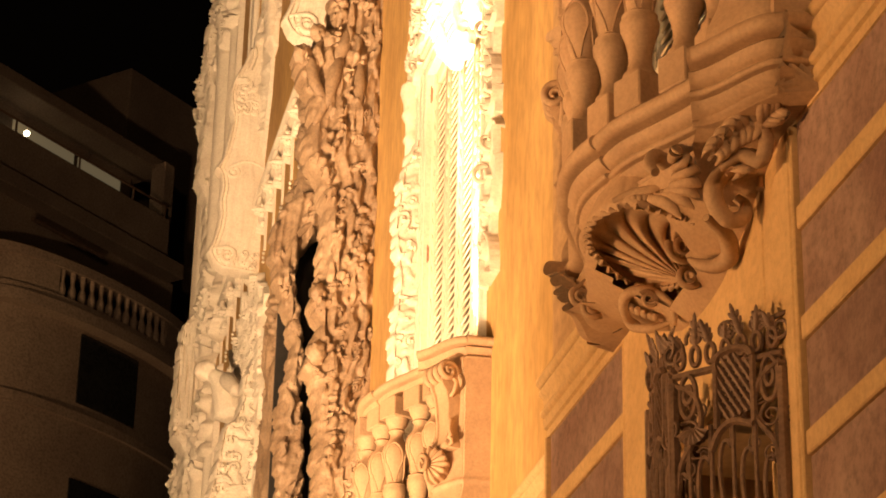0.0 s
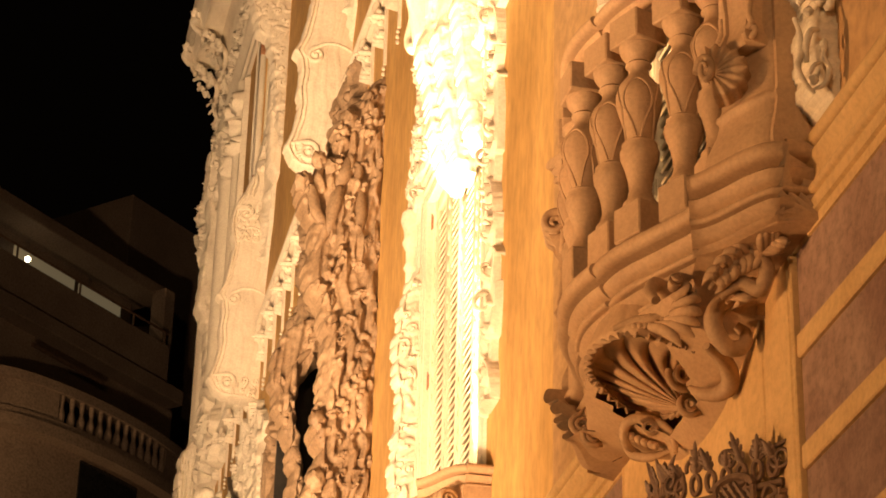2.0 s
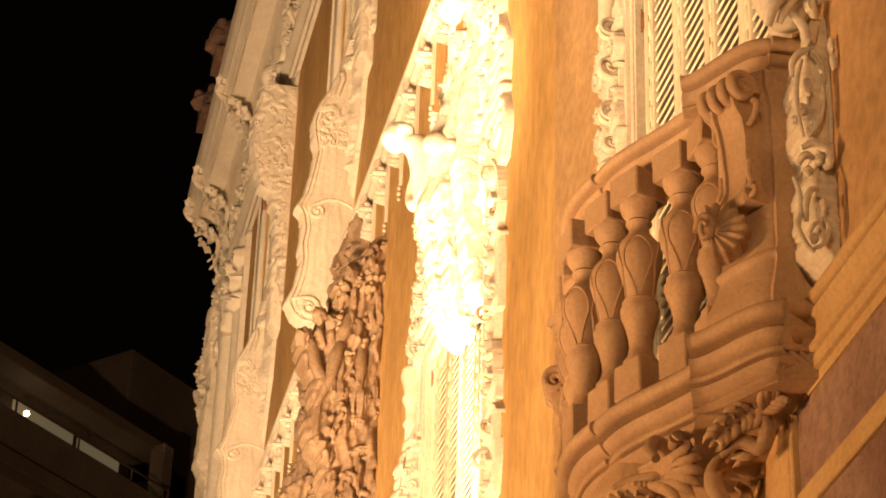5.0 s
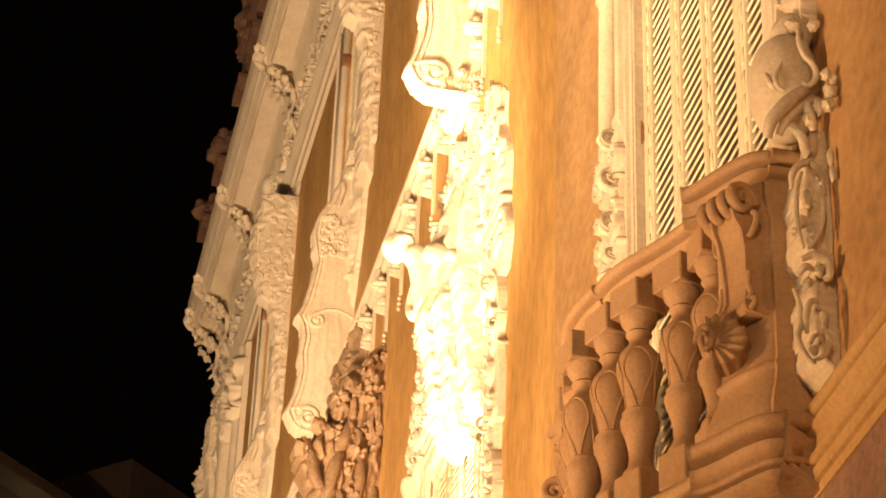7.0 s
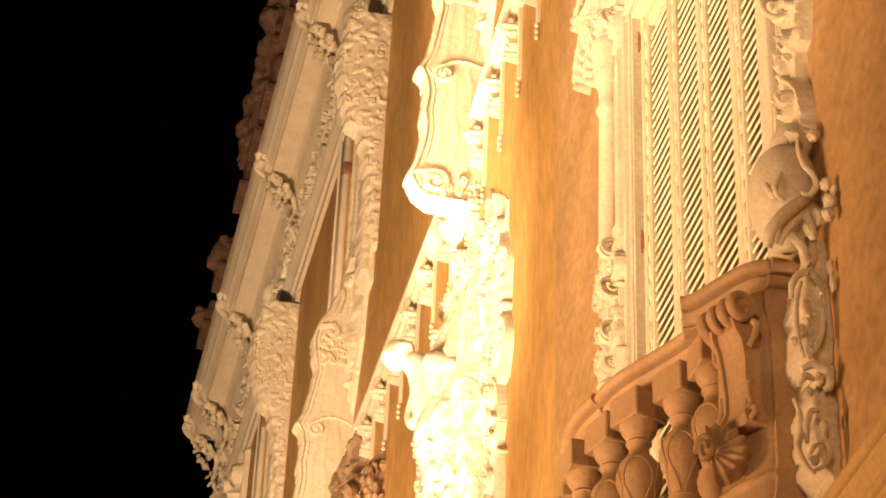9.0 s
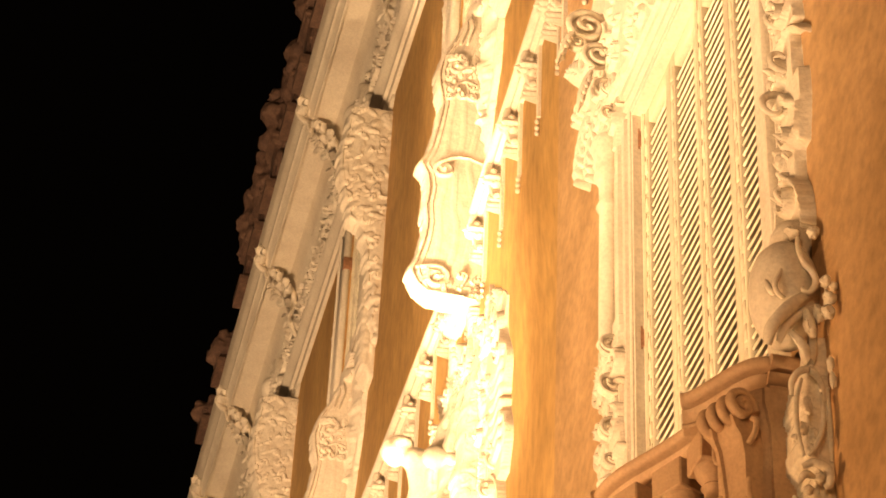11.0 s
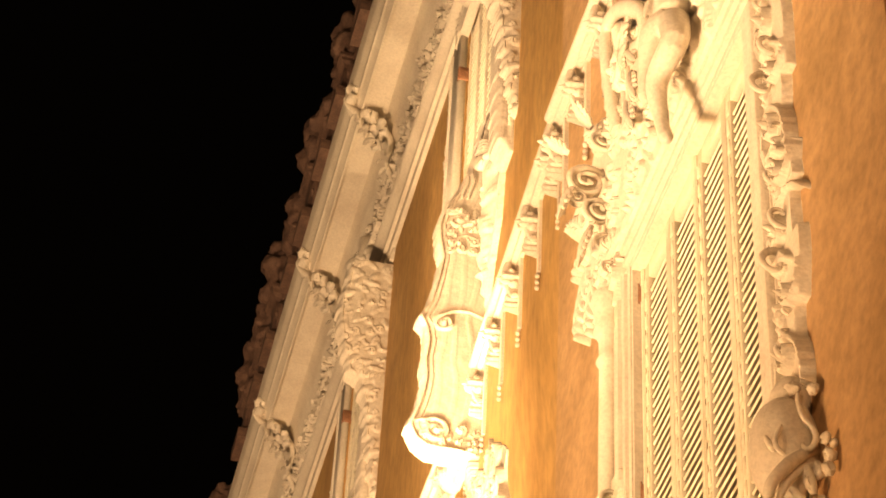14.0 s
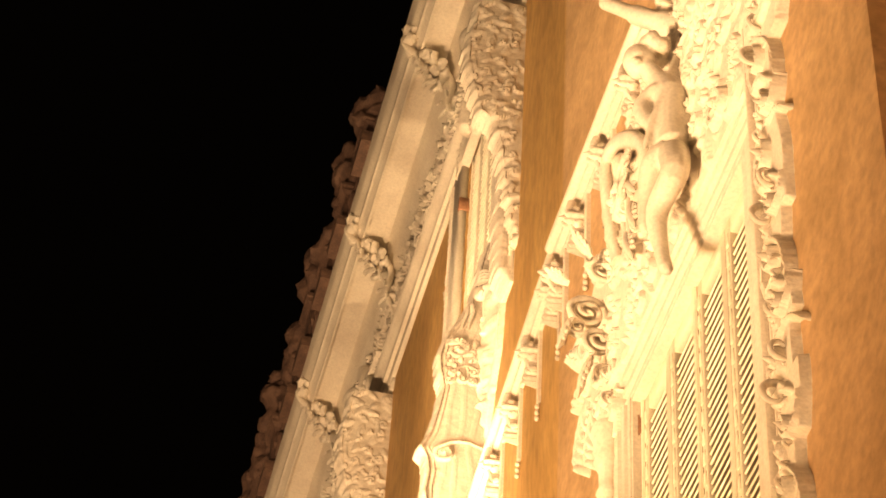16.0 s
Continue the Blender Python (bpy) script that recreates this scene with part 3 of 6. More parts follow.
# ---- balcony: serpentine plan of five bows, balustrade, shell corbel ----
SHOULDER = [(-0.868, 0.10), (-0.85, 0.137), (-0.80, 0.172), (-0.735, 0.203), (-0.69, 0.226), (-0.66, 0.248), (-0.650, 0.266)]
SWEEP = [(-0.665, 0.186), (-0.60, 0.188), (-0.52, 0.196), (-0.41, 0.243), (-0.29, 0.302), (-0.21, 0.327), (-0.14, 0.334)]
BOW = [(-0.152, 0.343), (-0.08, 0.36), (0.0, 0.368), (0.08, 0.36), (0.152, 0.343)]


def mirrored(path):
    return [(-a, b) for a, b in reversed(path)]


def eased(path, n=5):
    return [(p.x, p.y) for p in smooth_path([(a, b, 0) for a, b in path], n)]


STUB = [(-0.873, 0.0), (-0.873, 0.06), (-0.873, 0.108)]
RUNS = [STUB, eased(SHOULDER), eased(SWEEP), eased(BOW), eased(mirrored(SWEEP)), eased(mirrored(SHOULDER)), mirrored(STUB)]
PLAN = [p for r in RUNS for p in r]


def plan_depth(u):
    """How far the handrail's line stands out at u."""
    pts = sorted(PLAN)
    return float(np.interp(u, [p[0] for p in pts], [p[1] for p in pts]))


BALUSTER = [(0.045, 0.0), (0.047, 0.012), (0.036, 0.025), (0.030, 0.05), (0.032, 0.08), (0.040, 0.115), (0.051, 0.145), (0.053, 0.165), (0.046, 0.181), (0.048, 0.187), (0.036, 0.194), (0.034, 0.20), (0.041, 0.235), (0.054, 0.28),
            (0.062, 0.31), (0.062, 0.335), (0.053, 0.365), (0.036, 0.388), (0.028, 0.40), (0.027, 0.42), (0.036, 0.43), (0.030, 0.438), (0.034, 0.446), (0.047, 0.466), (0.052, 0.488)]


def balcony(m, label):
    top = thing("balcony", m @ pose(0, 0, -0.145), label, "balcony", "balconies")
    base = [(-0.30, 4.392)] + rolls([(-0.056, 4.404, 0.009)], -0.3)[1:-1] + [(-0.075, 4.415), (-0.07, 4.418), (-0.05, 4.422), (-0.034, 4.434), (-0.022, 4.448), (-0.05, 4.453), (-0.05, 4.456)] + rolls([(-0.018, 4.466, 0.009)], -0.3)[1:-1] + [(-0.047, 4.477), (-0.045, 4.480), (-0.016, 4.484), (0.0, 4.496), (0.008, 4.512), (0.002, 4.518), (-0.03, 4.522), (-0.03, 4.530)] + rolls([(0.016, 4.554, 0.022)], -0.3)[1:-1] + [(-0.30, 4.580)]
    rail = [(-0.045, 5.246)] + rolls([(-0.012, 5.254, 0.007)], -0.045)[1:-1] + [(-0.026, 5.262), (-0.024, 5.266), (-0.012, 5.27), (-0.004, 5.28), (0.004, 5.294), (-0.006, 5.30), (-0.014, 5.304)] + rolls([(0.013, 5.322, 0.017)], -0.045)[1:-1] + [(-0.045, 5.341)]

    def clip(prof, path, rear):
        """A moulding along a run of the plan; its back lies on the line y = rear."""
        rings = []
        bm = bmesh.new()
        for i, p in enumerate(path):
            a, b = Vector(path[max(i - 1, 0)]), Vector(path[min(i + 1, len(path) - 1)])
            t = (b - a).normalized()
            nrm = Vector((-t.y, t.x))
            ring = []
            for o, z in prof:
                if o <= -0.2:
                    ring.append((p[0], rear, z))
                else:
                    q = Vector(p) + nrm * o
                    ring.append((q.x, max(rear, q.y), z))
            rings.append(ring)
        return skin(bm, rings)

    for k, path in enumerate(RUNS):
        lift = 0.0012 * (k % 2)
        grow = 0.008 if path in (RUNS[0], RUNS[-1]) else 0.0
        part("floor_slab", clip([(o + grow if o > -0.2 else o, z + lift) for o, z in base], path, 0.0), STONE, top)
        bm = bmesh.new()
        sweep(bm, path, [(o + grow, z + lift) for o, z in rail])
        part("handrail", bm, STONE, top)
    # worn beading along the middle mouldings
    bm = bmesh.new()
    for u in np.arange(-0.6, 0.61, 0.034):
        w = plan_depth(u)
        blob(bm, (u, w - 0.008, 4.499), (0.010, 0.007, 0.008), u * 40, 0.3, 1)
        blob(bm, (u + 0.017, w - 0.042, 4.440), (0.010, 0.007, 0.008), u * 30, 0.3, 1)
    tagged(part("beading", bm, STONE, top), kind="stuff")
    # posts at both shoulders, with console, shell and moulded foot
    for s in (-1, 1):
        outline = [(0.875, 0.0), (0.875, 0.125), (0.862, 0.128), (0.858, 0.142), (0.80, 0.178), (0.735, 0.208), (0.675, 0.228), (0.658, 0.21), (0.652, 0.12), (0.655, 0.0)]
        bm = bmesh.new()
        rings = []
        for z, k in ((4.578, 1.0), (4.60, 1.01), (4.625, 0.99), (4.65, 0.94), (4.675, 0.89), (4.70, 0.86), (4.715, 0.86), (4.718, 0.89), (4.73, 0.89), (4.733, 0.85), (4.745, 0.83), (5.14, 0.83), (5.15, 0.86), (5.165, 0.88), (5.18, 0.9), (5.20, 0.96), (5.25, 0.96)):
            rings.append([(s * (0.845 + (x - 0.845) * k), 0.02 + (y - 0.02) * k if y else 0.0, z) for x, y in outline])
        skin(bm, rings)
        post = part("end_post", bm, STONE, top)
        # console: a plate with raised borders, a volute on top, curled feet
        d = Vector((s * 0.35, 0.94, 0)).normalized()
        side = Vector((s * d.y, -s * d.x, 0))
        o0 = Vector((s * 0.79, 0.125, 0)) + d * 0.02

        def at(a, out, z):
            return o0 + side * a + d * out + Vector((0, 0, z + 0.045))

        bm = bmesh.new()
        for a in (-0.058, -0.02, 0.02, 0.055):
            pts3, rr = [], []
            for k in range(34):
                f = k / 33
                g = math.pi * 1.05 - f * 2 * math.pi * 1.75
                q = 0.044 * (1 - 0.86 * f)
                pts3.append(at(a + 0.012 * f * (1 if a > 0.04 else 0), 0.066 + q * math.cos(g), 5.135 + q * math.sin(g)))
                rr.append(0.0145 * (1 - 0.5 * f))
            tube(bm, pts3, rr, 8, 1.25, up=side)
        part("console_volute", bm, STONE, post)
        bm = bmesh.new()
        rings = []
        for z, wd, o in ((5.14, 0.045, 0.06), (5.11, 0.05, 0.08), (5.08, 0.052, 0.074), (5.05, 0.056, 0.058), (5.0, 0.056, 0.05), (4.93, 0.05, 0.046), (4.88, 0.048, 0.046), (4.85, 0.055, 0.055), (4.83, 0.064, 0.064), (4.815, 0.06, 0.055)):
            rings.append([at(wd * a, o * e, z) for a, e in ((-1, -0.2), (-1, 0.85), (-0.92, 1.08), (-0.72, 1.08), (-0.66, 0.9), (0, 0.86), (0.66, 0.9), (0.72, 1.08), (0.92, 1.08), (1, 0.85), (1, -0.2))])
        skin(bm, rings)
        part("console", bm, STONE, post)
        for a in (-1, 1):
            bm = bmesh.new()
            scr = []
            for k in range(20):
                f = k / 19
                g = math.pi * 0.5 + a * f * 2 * math.pi * 1.2
                q = 0.022 * (1 - 0.8 * f)
                scr.append(at(a * 0.066 + q * math.cos(g), 0.05, 4.838 + q * math.sin(g)))
            tube(bm, [at(a * 0.055, 0.046, 4.93), at(a * 0.052, 0.048, 4.89)] + scr, [0.008] * 2 + [0.0095 - 0.004 * k / 19 for k in range(20)], 7)
            part("console_foot", bm, STONE, post)
            bm = bmesh.new()
            tube(bm, smooth_path([at(a * 0.056, 0.046, 5.03), at(a * 0.075, 0.042, 5.05), at(a * 0.082, 0.038, 5.085), at(a * 0.072, 0.042, 5.10)], 5), 0.0085, 7)
            part("console_ear", bm, STONE, post)
        if s > 0:
            continue
        # scallop on the corner of the post, its hinge outwards, its ribs fanning back to the wall
        face = Vector((s * 0.85, 0.52, 0)).normalized()
        along = Vector((-s * abs(face.y), abs(face.x), 0))
        mid = Vector((s * 0.80, 0.205, 4.80))
        bm = bmesh.new()
        rings = []
        for j in range(10):
            q = 0.10 + 0.90 * j / 9
            row = []
            for i in range(81):
                g = radians(-85 + 185 * i / 80)
                wv = math.cos(i / 80 * 2 * math.pi * 9)
                r0 = 0.088 * q * (1 + 0.045 * wv * q) * (1 - 0.12 * abs(g))
                lift = 0.030 * q - 0.022 * q ** 4 + 0.005 * wv * q
                row.append(mid + along * (0.04 - r0 * math.cos(g)) + Vector((0, 0, r0 * math.sin(g))) + face * (0.012 + lift))
            rings.append(row)
        rings.append([p - face * 0.02 for p in rings[-1]])
        rings.append([p - face * 0.035 for p in rings[-1]])
        skin(bm, rings, False)
        part("shell_ornament", bm, STONE, post)
        bm = bmesh.new()
        tube(bm, [mid + along * (0.05 + 0.022 * math.cos(k * 0.45) * (1 - k / 26)) + face * (0.03 + 0.001 * k) + Vector((0, 0, -0.005 + 0.045 * math.sin(k * 0.45) * (1 - k / 26))) for k in range(22)], [0.012 - 0.0003 * k for k in range(22)], 8)
        part("shell_curl", bm, STONE, post)
    # balusters with square feet and caps
    bm = bmesh.new()
    lathe(bm, [(r * 1.0, z) for r, z in BALUSTER], 24)
    first = None
    spots = []
    for u in (-0.60, -0.445, -0.295, -0.155, 0.0, 0.155, 0.295, 0.445, 0.60):
        slope = (plan_depth(u + 0.04) - plan_depth(u - 0.04)) / 0.08
        spots.append((u, plan_depth(u) - 0.022, math.degrees(math.atan(slope))))
    for u, w, rz in spots:
        mm = pose(u, w, 4.675, 0, 0, rz)
        if first is None:
            first = part("baluster", bm, STONE, top, m=mm)
        else:
            again(first, mm)
    # raised bands outlining the bellies
    bm = bmesh.new()
    loop = []
    for k in range(25):
        f = math.pi * (k / 24 * 2 - 1)
        zz = 0.285 + 0.082 * math.cos(f) if abs(f) < math.pi / 2 else 0.285 + 0.085 * math.cos(f)
        wide = 0.70 if zz > 0.285 else 0.70 - 0.42 * (0.285 - zz) / 0.085
        da = wide * (math.sin(f) if abs(f) < math.pi / 2 else math.copysign(1, f) * (1 - 0.2 * (abs(f) - math.pi / 2)))
        r = 1.0 * float(np.interp(zz, [b[1] for b in BALUSTER], [b[0] for b in BALUSTER]))
        loop.append((r * math.cos(da), r * math.sin(da), zz))
    tube(bm, loop, 0.0042, 5, 1, up=(1, 0, 0))
    band = None
    for ob in [o for o in top.children if o.name.split(".")[0] == "baluster"]:
        for q in range(4):
            turn = pose(0, 0, 0, 0, 0, 45 + 90 * q)
            if band is None:
                band = part("belly_band", bm, STONE, ob, m=turn)
            else:
                again(band, turn, ob)
    foot = cap = None
    for u, w, rz in spots:
        if foot is None:
            bm = bmesh.new()
            box(bm, -0.052, 0.052, -0.05, 0.05, 0, 0.10, 0.004)
            foot = part("baluster_foot", bm, STONE, top, m=pose(u, w, 4.576, 0, 0, rz), smooth=False)
            bm = bmesh.new()
            box(bm, -0.057, 0.057, -0.055, 0.055, 0, 0.088, 0.004)
            cap = part("baluster_cap", bm, STONE, top, m=pose(u, w, 5.162, 0, 0, rz), smooth=False)
        else:
            again(foot, pose(u, w, 4.576, 0, 0, rz))
            again(cap, pose(u, w, 5.162, 0, 0, rz))
    # swelling underside, open over the shell
    bm = bmesh.new()
    rings = []
    for z, hu, dw, plan in ((4.408, 0.97, 0.88, 1.0), (4.400, 0.95, 0.84, 1.0), (4.392, 0.70, 0.30, 0.3), (4.37, 0.60, 0.27, 0.0), (4.335, 0.51, 0.225, 0.0), (4.30, 0.44, 0.18, 0.0), (4.265, 0.37, 0.13, 0.0), (4.23, 0.29, 0.085, 0.0), (4.19, 0.20, 0.05, 0.0), (4.165, 0.10, 0.02, 0.0)):
        ring = []
        n = len(PLAN)
        for i, (x, y) in enumerate(PLAN):
            a = math.pi * (1 - i / (n - 1))
            e = (hu * math.cos(a), dw * math.sin(a) ** 0.8)
            f = (x * min(hu, 0.97), y * 0.88) if plan else e
            ring.append((f[0] * plan + e[0] * (1 - plan), max(0.0, f[1] * plan + e[1] * (1 - plan)), z))
        rings.append(ring)
    skin(bm, rings, False)
    gone = [f for f in bm.faces if ((f.calc_center_median().x) / 0.225) ** 2 + ((f.calc_center_median().y - 0.20) / 0.125) ** 2 < 1]
    bmesh.ops.delete(bm, geom=gone, context="FACES")
    body = part("corbel", bm, STONE, top)

    def strand(name, pts, radii, seg=9, flat=1.0):
        bm = bmesh.new()
        ps = smooth_path(pts, 6)
        tube(bm, ps, list(np.interp(np.linspace(0, len(radii) - 1, len(ps)), range(len(radii)), radii)), seg, flat)
        return part(name, bm, STONE, body)

    def fronds(spine, width, n, lift=0.02):
        """A leaf whose fingers stand along a curved spine, spread across the view along the street."""
        bm = bmesh.new()
        ps = smooth_path(spine, 6)
        m = len(ps)
        tube(bm, ps, [width * 0.17 * (1 - 0.7 * j / m) for j in range(m)], 7)
        for j in range(n):
            p = ps[int((0.1 + 0.85 * j / n) * (m - 1))]
            q = ps[min(m - 1, int((0.1 + 0.85 * j / n) * (m - 1)) + 3)]
            t = (q - p).normalized()
            up = t.cross(Vector((1, 0.3, 0))).normalized()
            for s in (-1, 1):
                w = width * (0.9 - 0.4 * j / n)
                fp = smooth_path([p, p + up * s * w * 0.3 + t * w * 0.12 + Vector((-lift, 0, 0)), p + up * s * w * 0.46 + t * w * 0.38 + Vector((-lift * 0.9, 0, 0)), p + up * s * w * 0.42 + t * w * 0.62], 4)
                tube(bm, fp, [width * 0.15 * math.sin(math.pi * (0.3 + 0.66 * k / (len(fp) - 1))) for k in range(len(fp))], 7)
        return part("corbel_leaf", bm, STONE, body)

    # scallop shell, its bowl sunk along the camera's view, its hinge towards the wall
    rim = smooth_path([(-0.03, 0.068, 4.257), (-0.2, 0.071, 4.284), (-0.26, 0.136, 4.305), (-0.26, 0.188, 4.316), (-0.25, 0.275, 4.336), (-0.19, 0.32, 4.348), (-0.06, 0.337, 4.365), (0.05, 0.312, 4.364), (0.12, 0.271, 4.363), (0.2, 0.188, 4.346), (0.2, 0.108, 4.322), (0.1, 0.076, 4.289), (0.03, 0.058, 4.277)], 12)
    hinge = Vector((0.0, 0.075, 4.265))
    n = len(rim)
    R = np.array([tuple(p) for p in rim])
    hg = np.array(tuple(hinge))
    F = np.linspace(0, 1, n)
    ribs = 12
    wave = np.abs(np.cos(math.pi * F * ribs))
    bowl = []
    for j in range(22):
        q = 1 - j / 21 * 0.96
        c = hg + (R - hg) * q
        dome = 0.13 * math.sin(math.pi * min(1.0, q ** 1.4)) ** 0.8
        amp = float(np.interp(q, (0.04, 0.3, 0.85, 1.0), (0.002, 0.014, 0.024, 0.006)))
        sink = dome - amp * (1.8 * wave ** 0.7 - 0.9)
        bend = 0.05 * math.sin(math.pi * q)
        c = c + sink[:, None] * np.array((0.78, -0.15, 0.5)) + np.stack((np.zeros(n), bend * np.sin(math.pi * F), 0.4 * bend * np.cos(math.pi * F)), 1)
        bowl.append(c)
    bm = bmesh.new()
    skin(bm, [r.tolist() for r in bowl], False)
    lip = [[Vector(p) + (Vector(p) - hinge).normalized() * o + Vector((0, 0, z)) for p in bowl[0]] for o, z in ((0.0, 0.0), (0.010, -0.004), (0.018, 0.004), (0.016, 0.02), (0.0, 0.06), (-0.02, 0.12))]
    skin(bm, lip, False)
    part("corbel_shell", bm, STONE, body)
    bm = bmesh.new()
    for i in range(2, n - 5, 4):
        p, q = Vector(bowl[0][i]), Vector(bowl[0][i + 4])
        mid = (p + q) / 2
        tube(bm, [p, mid + (mid - hinge).normalized() * 0.016 + Vector((0, 0, -0.006)), q], [0.005, 0.009, 0.005], 7)
    part("shell_rim", bm, STONE, body)

    def curl(u, w, z, r, start, hand, fat=0.3, tail=0.0):
        """A volute whose scrolled side looks along the street."""
        bm = bmesh.new()
        scroll(bm, 0, 0, r, 1.7, start, hand, 0.0, fat, tail, start + 1.0)
        part("corbel_scroll", bm, STONE, body, m=pose(u, w, z, 0, 0, 90))

    curl(-0.11, 0.112, 4.300, 0.042, 0.4, -1, 0.26)
    curl(-0.09, 0.095, 4.232, 0.034, 2.6, 1, 0.3)
    # bead-backed S-scroll and a ragged wing over the shell
    s_pts = [(-0.22, 0.333, 4.361), (-0.249, 0.289, 4.374), (-0.277, 0.253, 4.37), (-0.306, 0.219, 4.383), (-0.335, 0.216, 4.402), (-0.364, 0.24, 4.415), (-0.393, 0.275, 4.413), (-0.421, 0.296, 4.373), (-0.45, 0.291, 4.34)]
    strand("corbel_scroll", s_pts, [0.007, 0.014, 0.018, 0.02, 0.022, 0.022, 0.02, 0.016, 0.012])
    bm = bmesh.new()
    for p in smooth_path(s_pts[1:5], 3):
        blob(bm, p + Vector((-0.012, 0.0, -0.018)), 0.010, p.x * 50, 0.1, 1)
    tagged(part("beading", bm, STONE, body), kind="stuff")
    bm = bmesh.new()
    for a, c in zip([(-0.48, 0.259, 4.361), (-0.453, 0.245, 4.352), (-0.427, 0.237, 4.342), (-0.4, 0.235, 4.332), (-0.373, 0.241, 4.328), (-0.347, 0.252, 4.326), (-0.32, 0.266, 4.33)], [(-0.52, 0.262, 4.365), (-0.5, 0.212, 4.357), (-0.48, 0.184, 4.339), (-0.46, 0.174, 4.311), (-0.44, 0.176, 4.29), (-0.42, 0.184, 4.267), (-0.4, 0.212, 4.249)]):
        a, c = Vector(a), Vector(c)
        tube(bm, smooth_path([a, a.lerp(c, 0.5) + Vector((-0.02, 0, 0.004)), c], 5), [0.010, 0.013, 0.015, 0.017, 0.018, 0.018, 0.017, 0.015, 0.012, 0.008, 0.003], 8)
    part("corbel_leaf", bm, STONE, body)
    # hollow C-scroll at the flank, its tail winding under the shell
    strand("corbel_scroll", [(-0.5, 0.039, 4.302), (-0.494, 0.027, 4.368), (-0.487, 0.076, 4.38), (-0.481, 0.138, 4.329), (-0.475, 0.152, 4.276), (-0.469, 0.118, 4.227), (-0.463, 0.077, 4.234), (-0.456, 0.062, 4.273), (-0.45, 0.084, 4.296)], [0.012, 0.018, 0.022, 0.024, 0.024, 0.022, 0.02, 0.016, 0.012])
    strand("corbel_scroll", [(-0.42, 0.153, 4.247), (-0.383, 0.104, 4.239), (-0.347, 0.07, 4.22), (-0.31, 0.058, 4.198), (-0.273, 0.076, 4.189), (-0.237, 0.109, 4.201), (-0.2, 0.126, 4.23)], [0.010, 0.020, 0.024, 0.024, 0.021, 0.017, 0.008])
    strand("corbel_scroll", [(-0.72, 0.071, 4.391), (-0.696, 0.095, 4.374), (-0.672, 0.081, 4.345), (-0.648, 0.091, 4.302), (-0.624, 0.132, 4.324), (-0.6, 0.175, 4.292)], [0.010, 0.016, 0.02, 0.02, 0.018, 0.008])
    fronds([(-0.68, 0.099, 4.392), (-0.653, 0.14, 4.374), (-0.627, 0.182, 4.339), (-0.6, 0.203, 4.311)], 0.085, 6)
    fronds([(-0.7, 0.107, 4.37), (-0.73, 0.088, 4.386), (-0.76, 0.066, 4.394)], 0.075, 4)
    fronds([(-0.6, 0.081, 4.303), (-0.59, 0.121, 4.318), (-0.58, 0.154, 4.289)], 0.08, 4)
    # leaf scrolls under the far side of the shell
    strand("corbel_scroll", [(0.1, 0.071, 4.175), (0.133, 0.067, 4.238), (0.167, 0.103, 4.289), (0.2, 0.148, 4.306), (0.233, 0.171, 4.292), (0.267, 0.156, 4.257), (0.3, 0.111, 4.25)], [0.006, 0.013, 0.015, 0.015, 0.015, 0.013, 0.008])
    strand("corbel_scroll", [(0.2, 0.046, 4.226), (0.25, 0.095, 4.22), (0.3, 0.127, 4.243), (0.35, 0.136, 4.289)], [0.006, 0.013, 0.014, 0.008])
    fronds([(0.3, 0.143, 4.305), (0.25, 0.11, 4.263), (0.2, 0.07, 4.226)], 0.075, 6)
    curl(0.16, 0.125, 4.265, 0.026, 0.5, 1)
    # stacked scrolls under the far shoulder
    curl(0.46, 0.205, 4.49, 0.022, 1.0, 1, 0.34)
    curl(0.50, 0.165, 4.44, 0.034, 2.0, -1, 0.34, 0.04)
    curl(0.53, 0.18, 4.385, 0.030, 4.0, 1, 0.34, 0.04)
    curl(0.57, 0.20, 4.43, 0.030, 1.0, -1, 0.34, 0.04)
    return top


# ---- louvred window with its stucco surround ----
SLIM = pose(-0.27, 0, 0) @ Matrix.Diagonal((0.64, 1.25, 1, 1))     # squeezes the street-side carving and pulls it out to fit the camera's view


